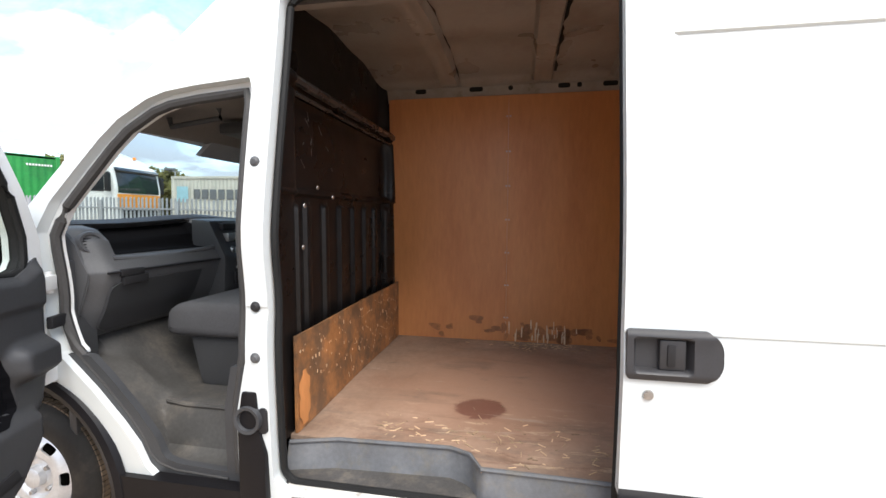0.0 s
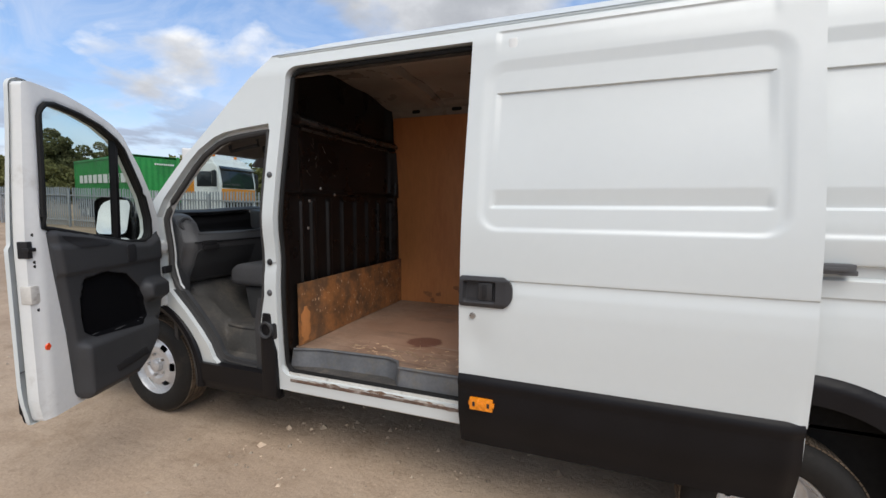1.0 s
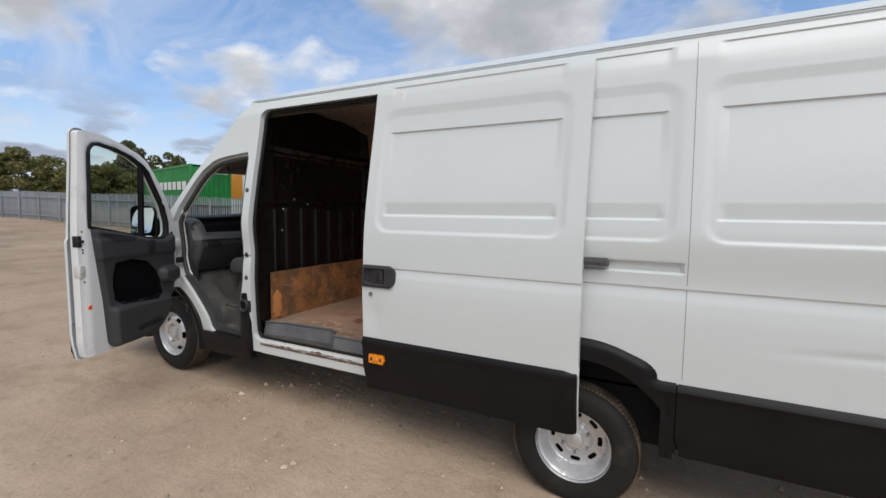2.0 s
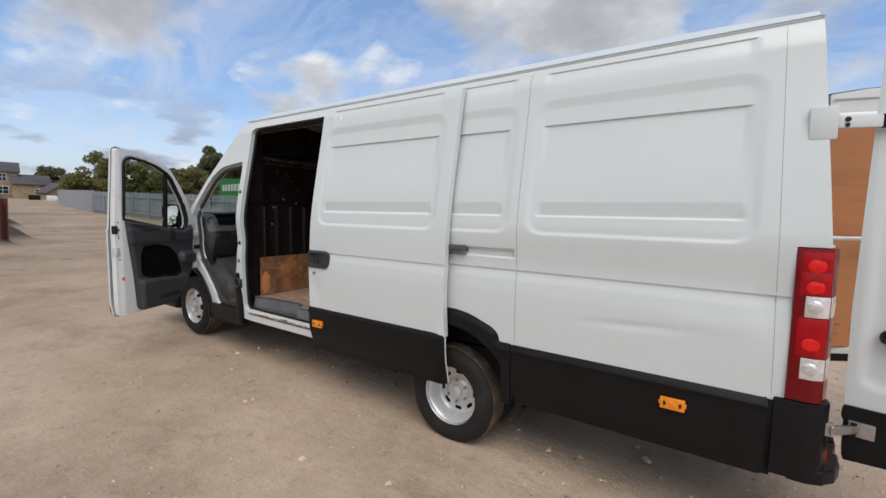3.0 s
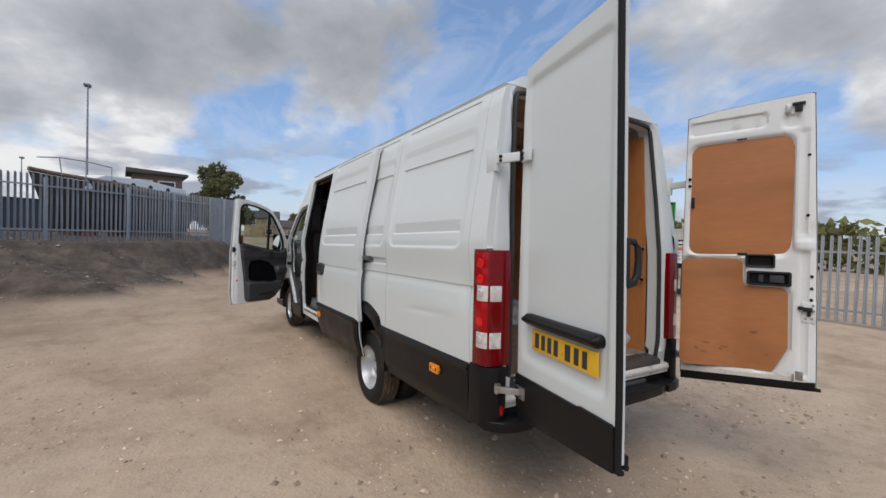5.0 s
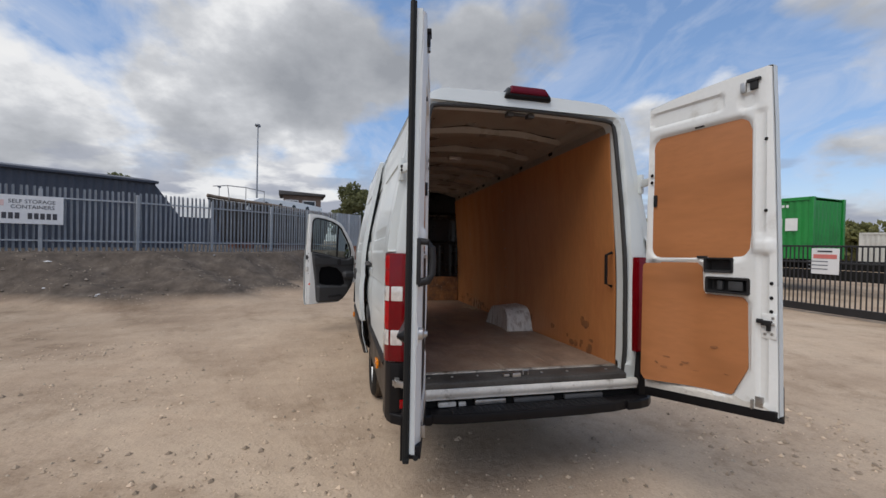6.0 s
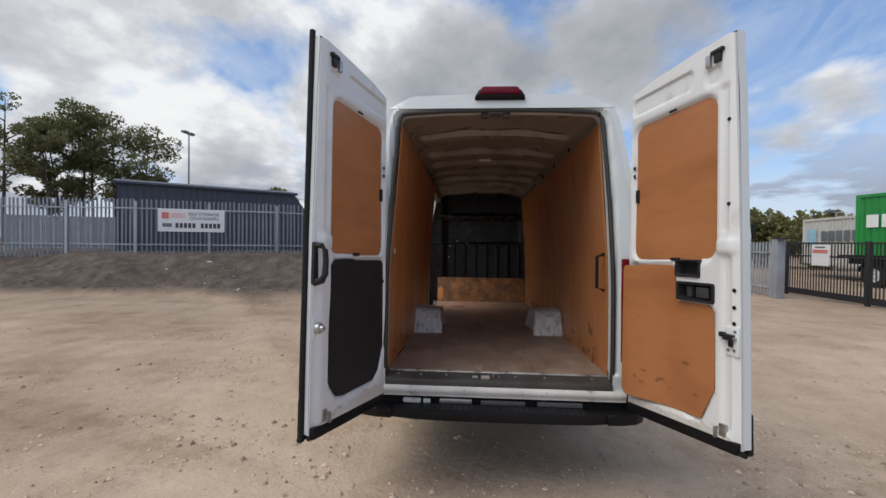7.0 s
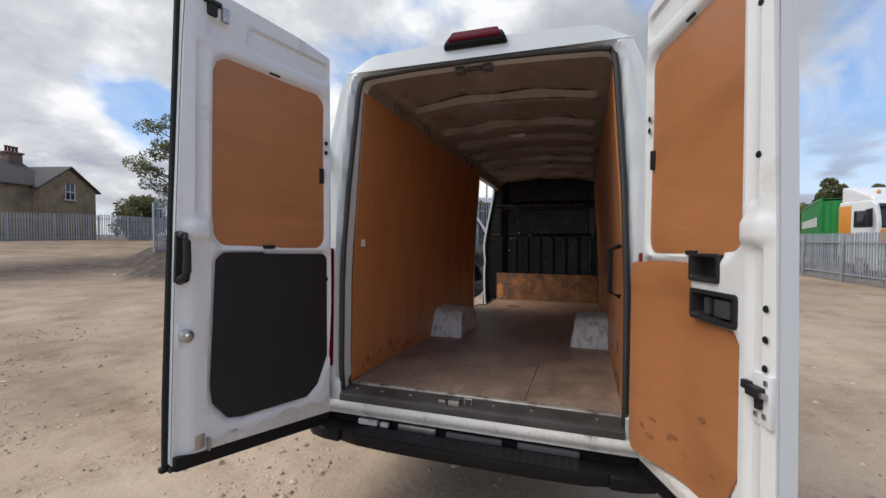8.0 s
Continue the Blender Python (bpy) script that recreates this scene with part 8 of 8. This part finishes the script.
# ---- buildings ----
def house(x, y, z, az, L, W, wall_h, roof_h, label, windows, chimney=1.0, gable=None):
    h = thing("stone_house", label, "house", "stone houses", pose(x, y, z, 0, 0, az))
    wall = part("wall", prism([(-W / 2, -0.6), (W / 2, -0.6), (W / 2, wall_h), (0, wall_h + roof_h - 0.15), (-W / 2, wall_h)], -L / 2, L / 2, "x", 0.02, 1), STONE, h)
    e = 0.35
    k = roof_h / (W / 2)
    for s in (-1, 1):
        part("roof", prism([(0, wall_h + roof_h + 0.12), (s * (W / 2 + e), wall_h - k * e + 0.12), (s * (W / 2 + e), wall_h - k * e), (0, wall_h + roof_h - 0.02)], -L / 2 - 0.3, L / 2 + 0.3, "x", 0.01, 1), SLATE, h)
    for wx, wz, ww, hh in windows:
        fr = part("window", box(wx - ww / 2, wx + ww / 2, -W / 2 - 0.02, -W / 2 + 0.1, wz, wz + hh), DARK_GLASS, h)
        part("frame", join(box(wx - ww / 2 - 0.06, wx - ww / 2 + 0.02, -W / 2 - 0.05, -W / 2, wz - 0.02, wz + hh + 0.04), box(wx + ww / 2 - 0.02, wx + ww / 2 + 0.06, -W / 2 - 0.05, -W / 2, wz - 0.02, wz + hh + 0.04), box(wx - ww / 2, wx + ww / 2, -W / 2 - 0.05, -W / 2, wz + hh - 0.04, wz + hh + 0.06), box(wx - 0.03, wx + 0.03, -W / 2 - 0.045, -W / 2, wz, wz + hh), box(wx - ww / 2, wx + ww / 2, -W / 2 - 0.045, -W / 2, wz + hh / 2 - 0.03, wz + hh / 2 + 0.03)), SIGN_WHITE, fr)
        part("sill", box(wx - ww / 2 - 0.12, wx + ww / 2 + 0.12, -W / 2 - 0.10, -W / 2, wz - 0.14, wz - 0.02), TAN, fr)
    if chimney:
        ch = part("chimney", join(box(-0.9, 0.3, -0.45, 0.45, wall_h + roof_h - 0.8, wall_h + roof_h + 0.75, 0.02), box(-1.0, 0.4, -0.55, 0.55, wall_h + roof_h + 0.75, wall_h + roof_h + 0.92, 0.02)), BRICK, h, m=Matrix.Translation((chimney - 1, 0, 0)))
        for k2 in range(4):
            part("chimney_pot", lathe([(0.10, 0), (0.11, 0.5), (0.13, 0.52), (0.13, 0.62), (0.09, 0.62)], 12, "z", (-0.75 + 0.3 * k2, 0, wall_h + roof_h + 0.85)), RUST, ch)
    return h


hz = gz_at(-20, -47)
house(-16.2, -47.1, hz, 194, 15.0, 7.0, 5.0, 2.2, "large sandstone house with slate roof and brick chimney", [(-4.0, 0.9, 1.1, 1.7), (-1.0, 0.9, 1.1, 1.7), (-4.0, 3.3, 1.0, 1.2)], 8.2)
wing = house(-24.5, -48.8, hz, 104, 7.5, 5.6, 4.9, 2.0, "gabled sandstone wing with an arched window", [], 0)
gab = part("gable_window", box(3.74, 3.80, -0.45, 0.45, 3.9, 5.3, 0.05), DARK_GLASS, wing)
part("window_bar", join(box(3.79, 3.83, -0.03, 0.03, 3.9, 5.3), box(3.79, 3.83, -0.45, 0.45, 4.55, 4.61), box(3.79, 3.83, -0.5, -0.42, 3.85, 5.35), box(3.79, 3.83, 0.42, 0.5, 3.85, 5.35)), SIGN_WHITE, gab)
part("window_sill", box(3.78, 3.9, -0.6, 0.6, 3.75, 3.88), TAN, gab)
house(-124.0, 16.6, 0.0, 78, 8.2, 7.5, 5.3, 1.8, "distant sandstone house with a brick chimney", [(-2.0, 3.4, 1.1, 1.4), (2.0, 0.9, 1.6, 1.4), (2.0, 3.4, 1.1, 1.4)])
house(-120.0, 21.8, 0.0, 82, 5.4, 6.0, 3.0, 1.7, "distant low stone outbuilding with a slate roof", [(1.0, 1.0, 1.0, 1.0)], 0)
house(-108.0, 23.3, 0.0, 0, 7.0, 4.6, 1.5, 1.7, "distant small stone shed with a steep roof", [], 0)
for k, (x, y, mt) in enumerate(((-100.0, 20.5, SIGN_WHITE), (-98.5, 22.6, YELLOW), (-104.0, 19.0, DARK))):
    o = part("salt_bin", prism([(-0.7, 0), (0.7, 0), (0.8, 0.6), (0.5, 0.9), (-0.7, 0.9)], -0.5, 0.5, "y", 0.06), mt, m=pose(x, y, 0, 0, 0, 70))
    tagged(o, ("white", "yellow", "black")[k] + " plastic bin standing far across the yard", "bin")
brd = part("hoarding", moved(corrugated(27.0, 1.9, 0.05, 0.4), pose(-72, 14.6, 0, 0, 0, -8.6)), GALV_SHEET)
tagged(brd, "grey sheet-steel hoarding across the far yard", "hoarding", kind="structure")


# ---- trees ----
def leaf_cloud(rng, centres, n, size):
    """Many small tilted leaf clumps round the given centres (x, y, z, radius)."""
    w = np.array([c[3] ** 2 for c in centres]); w = w / w.sum()
    idx = rng.choice(len(centres), n, p=w)
    C = np.array(centres)[idx]
    d = rng.normal(size=(n, 3)); d /= np.linalg.norm(d, axis=1)[:, None]
    P = C[:, :3] + d * (C[:, 3] * rng.uniform(0.35, 1.0, n) ** 0.5)[:, None] * np.array([1, 1, 0.8])
    a = rng.normal(size=(n, 3)); a /= np.linalg.norm(a, axis=1)[:, None]
    b = np.cross(a, rng.normal(size=(n, 3))); b /= np.linalg.norm(b, axis=1)[:, None]
    s = size * rng.uniform(0.5, 1.3, n)[:, None]
    a, b = a * s, b * s * 0.65
    v = np.stack([P - a, P - b * 0.9, P + a, P + b], 1).reshape(-1, 3)
    return v.tolist(), np.arange(4 * n).reshape(-1, 4).tolist()


def tree(x, y, h, r, label, seed, leaves=3200, size=0.26, trunks=1, bare=0.25, leaf=None, airy=False, full=False):
    rng = np.random.default_rng(seed)
    z = gz_at(x, y)
    t = thing("tree", label, "tree", "trees", pose(x, y, z))
    limbs, cents = [], []
    for k in range(trunks):
        ox, oy = (rng.normal(0, r * 0.35), rng.normal(0, r * 0.35)) if trunks > 1 else (0, 0)
        top = h * rng.uniform(0.85, 0.95)
        lean = rng.normal(0, 0.06, 2) * h
        tr = [(ox + lean[0] * s ** 2, oy + lean[1] * s ** 2, -0.3 + top * s) for s in np.linspace(0, 1, 7)]
        rad = 0.016 * h * (0.75 if trunks > 1 else 1)
        limbs.append(tube(tr, [rad * (1 - 0.85 * s) for s in np.linspace(0, 1, 7)], 8))
        for j in range(17 if airy else 9):
            s = rng.uniform(bare, 0.95)
            i = min(int(s * 6), 5)
            p0 = Vector(tr[i]).lerp(Vector(tr[i + 1]), s * 6 - i)
            a = rng.uniform(0, 2 * math.pi)
            reach = r * math.sin(math.pi * (0.25 + 0.62 * (s - bare) / (1 - bare))) * rng.uniform(0.55, 1.0) * (0.7 if trunks > 1 else 1)
            p1 = p0 + Vector((math.cos(a) * reach, math.sin(a) * reach, reach * rng.uniform(0.2, 0.6)))
            mid = p0.lerp(p1, 0.5) + Vector((0, 0, 0.08 * reach))
            limbs.append(tube([p0[:], mid[:], p1[:]], [rad * 0.38, rad * 0.24, rad * 0.10], 5))
            cents.append((*p1, max(0.35, r * rng.uniform(0.20, 0.36) * (0.62 if airy else 1))))
            cents.append((*mid, max(0.3, r * rng.uniform(0.14, 0.26) * (0.6 if airy else 1))))
        cents.append((*tr[-1], r * (0.2 if airy else 0.28)))
    if full:
        for k in range(26):
            d = Vector(rng.normal(size=3)).normalized() * rng.uniform(0.3, 0.85)
            cents.append((d.x * r, d.y * r, h * (0.52 + 0.46 * d.z), r * rng.uniform(0.22, 0.36)))
    part("trunk", join(*limbs), BARK, t)
    part("crown", leaf_cloud(rng, cents, leaves, size), leaf or LEAF, t, sharp=180)
    return t


tree(-29.6, -29.0, 12.0, 4.7, "tall broad-leaved tree with an open airy crown", 3, 21000, 0.12, 5, 0.36, airy=True)
tree(-27.9, -31.0, 10.4, 3.0, "tall broad-leaved tree with a thin crown", 4, 10000, 0.12, 3, 0.30, airy=True)
tree(-29.6, -41.8, 4.6, 3.1, "low dense bush beside the stone house", 5, 5200, 0.18, 3, 0.05, full=True)
tree(-33.0, -26.5, 6.6, 2.4, "small leafy tree behind the storage shed", 6, 1900, 0.20, 1, 0.3)
tree(-41.5, 1.0, 8.1, 2.7, "dense rounded dark green tree behind the fence", 7, 7000, 0.19, 1, 0.2, full=True)
tree(-75.0, 36.5, 11.2, 3.7, "tall dark evergreen tree with a dense crown", 8, 12000, 0.24, 1, 0.08, full=True)
tree(-71.5, 40.0, 9.2, 3.0, "dark evergreen tree in the far hedgerow", 9, 7000, 0.24, 1, 0.08, full=True)
tree(-126.0, 26.5, 6.9, 3.3, "rounded dark tree beyond the far sheds", 10, 3000, 0.34, 1, 0.15, full=True)
tree(-123.0, 30.2, 6.4, 2.9, "rounded dark tree in the far hedgerow", 11, 2600, 0.34, 1, 0.15, full=True)
for k, (x, y, h, r) in enumerate(((-78.0, 22.4, 8.6, 3.0), (-75.0, 26.3, 7.0, 3.1), (-74.0, 29.3, 6.2, 3.0), (-73.0, 32.4, 6.6, 3.0), (-84.0, 21.2, 4.6, 3.2), (-70.0, 35.0, 5.2, 2.8))):
    tree(x, y, h, r, "bushy olive green tree in the far hedgerow", 30 + k, 6500, 0.21, 2, 0.1, LEAF2, full=True)
tree(-44.0, 43.0, 5.4, 2.8, "small leafy tree behind the lorry yard", 12, 2400, 0.26, 1, 0.2, LEAF2, full=True)
tree(-27.0, 48.0, 4.6, 2.5, "small leafy tree behind the containers", 13, 2200, 0.26, 1, 0.2, LEAF2, full=True)
tree(-33.5, 24.8, 5.0, 2.9, "dense olive green bush behind the lorry yard", 15, 5200, 0.20, 2, 0.05, LEAF2, full=True)
tree(-30.8, 27.2, 4.5, 2.6, "dense olive green bush beside a tan container", 16, 4600, 0.20, 2, 0.05, LEAF2, full=True)
tree(-36.5, 22.3, 4.2, 2.4, "low olive green bush behind the palisade fence", 17, 4200, 0.20, 2, 0.05, LEAF2, full=True)
tree(-47.0, -22.0, 7.2, 2.6, "small leafy tree behind the storage sheds", 14, 1700, 0.22, 1, 0.3)

rngh = np.random.default_rng(21)
hc = []
for x in np.arange(-110, 30, 2.3):
    y = 47.0 - 0.06 * (x + 40) + 3 * math.sin(x * 0.21) if x > -60 else 34.0 + 0.28 * (x + 110) * 0.9 + 2 * math.sin(x * 0.3)
    for k in range(2):
        r = rngh.uniform(1.4, 2.4)
        hc.append((x + rngh.normal(0, 0.8), y + rngh.normal(0, 0.8), rngh.uniform(0.8, 2.6) + (1.2 if x < -55 else 0.4) * rngh.random() * 2, r))
hedge = part("hedgerow", leaf_cloud(rngh, hc, 14000, 0.42), LEAF2, sharp=180)
tagged(hedge, "long overgrown green hedgerow behind the yard", "hedge", kind="stuff")


# ---- stones ----
def stones(rng, X, Y, S, flat=0.6):
    base = np.array([(1, 0, 0), (0, 1, 0), (-1, 0, 0), (0, -1, 0), (0, 0, 1), (0, 0, -0.6)], float)
    tri = np.array([(0, 1, 4), (1, 2, 4), (2, 3, 4), (3, 0, 4), (1, 0, 5), (2, 1, 5), (3, 2, 5), (0, 3, 5)])
    n = len(X)
    V = base[None] * rng.uniform(0.6, 1.25, (n, 6, 3)) * S[:, None, None] * np.array([1, 1, flat])
    a = rng.uniform(0, 6.28, n); c, s = np.cos(a)[:, None], np.sin(a)[:, None]
    vx, vy = V[..., 0] * c - V[..., 1] * s, V[..., 0] * s + V[..., 1] * c
    Z = ground_z(X, Y)
    V = np.stack([vx + X[:, None], vy + Y[:, None], V[..., 2] + Z[:, None] + 0.15 * S[:, None]], -1)
    F = tri[None] + 6 * np.arange(n)[:, None, None]
    return V.reshape(-1, 3).tolist(), F.reshape(-1, 3).tolist()


rngs = np.random.default_rng(5)
n = 26000
X, Y = rngs.uniform(-12, 6.5, n), rngs.uniform(-9, 6.0, n)
patch = np.sin(X * 0.8 + 1.0) * np.sin(Y * 0.9 - 0.5) + 0.6 * np.sin(X * 2.3 + Y * 1.7) + 1.3 * smooth(X, -1.0, 2.0)
ok = rngs.random(n) < 0.22 + 0.33 * np.clip(patch, -0.6, 1.6)
X, Y = X[ok], Y[ok]
S = 0.004 + 0.018 * rngs.random(len(X)) ** 5 + 0.004 * rngs.random(len(X))
peb = part("gravel", stones(rngs, X, Y, S), mat("pale_gravel_stones", (0.38, 0.31, 0.235), 0.9, var=0.1, island=0.4), sharp=20)
n = 60000
X, Y = rngs.uniform(-5.0, 5.5, n), rngs.uniform(-7.5, 4.5, n)
heap = np.sin(X * 1.9 + 0.7 * np.sin(Y * 1.3)) * np.sin(Y * 1.4 + X * 0.6) + 0.7 * np.sin(X * 4.3 + 1.7 * Y) * np.sin(3.9 * Y - X) + 0.25
near_rear = smooth(X, -3.0, 1.0)
ok = rngs.random(n) < (0.05 + 0.55 * np.clip(heap, 0, 1) ** 1.5) * (0.35 + 0.65 * near_rear)
X, Y = X[ok], Y[ok]
clod = part("clods", stones(rngs, X, Y, 0.004 + 0.006 * rngs.random(len(X)) + 0.026 * rngs.random(len(X)) ** 6, 0.75), mat("dry_earth_clods", (0.46, 0.355, 0.26), 0.95, var=0.1, island=0.5), sharp=20)
tagged(clod, "small dry earth clods lying behind the van", "clods", kind="stuff")
tagged(peb, "loose pale gravel stones scattered over the yard", "gravel", kind="stuff")
n = 9000
X, Y = rngs.uniform(-27, -6, n), rngs.uniform(-26, 3, n)
zz = ground_z(X, Y)
ok = (zz > 0.12) & (zz < 1.16) & (poly(X, Y, RAISED) < 0)
X, Y = X[ok], Y[ok]
S = 0.012 + 0.055 * rngs.random(len(X)) ** 4
deb = part("bank_rubble", stones(rngs, X, Y, S), mat("bank_rubble_stones", (0.16, 0.132, 0.108), 0.9, var=0.1, island=0.65), sharp=20)
tagged(deb, "loose stones and rubble lying on the earth bank", "rubble", kind="stuff")
X, Y = rngs.uniform(-20, -8.5, 40), rngs.uniform(-17, 0, 40)
zz = ground_z(X, Y)
ok = (zz > 0.1) & (zz < 1.1)
lit = part("litter", stones(rngs, X[ok], Y[ok], rngs.uniform(0.04, 0.09, int(ok.sum())), 0.35), SIGN_WHITE, sharp=20)
tagged(lit, "scraps of white litter on the earth bank", "litter", kind="stuff")
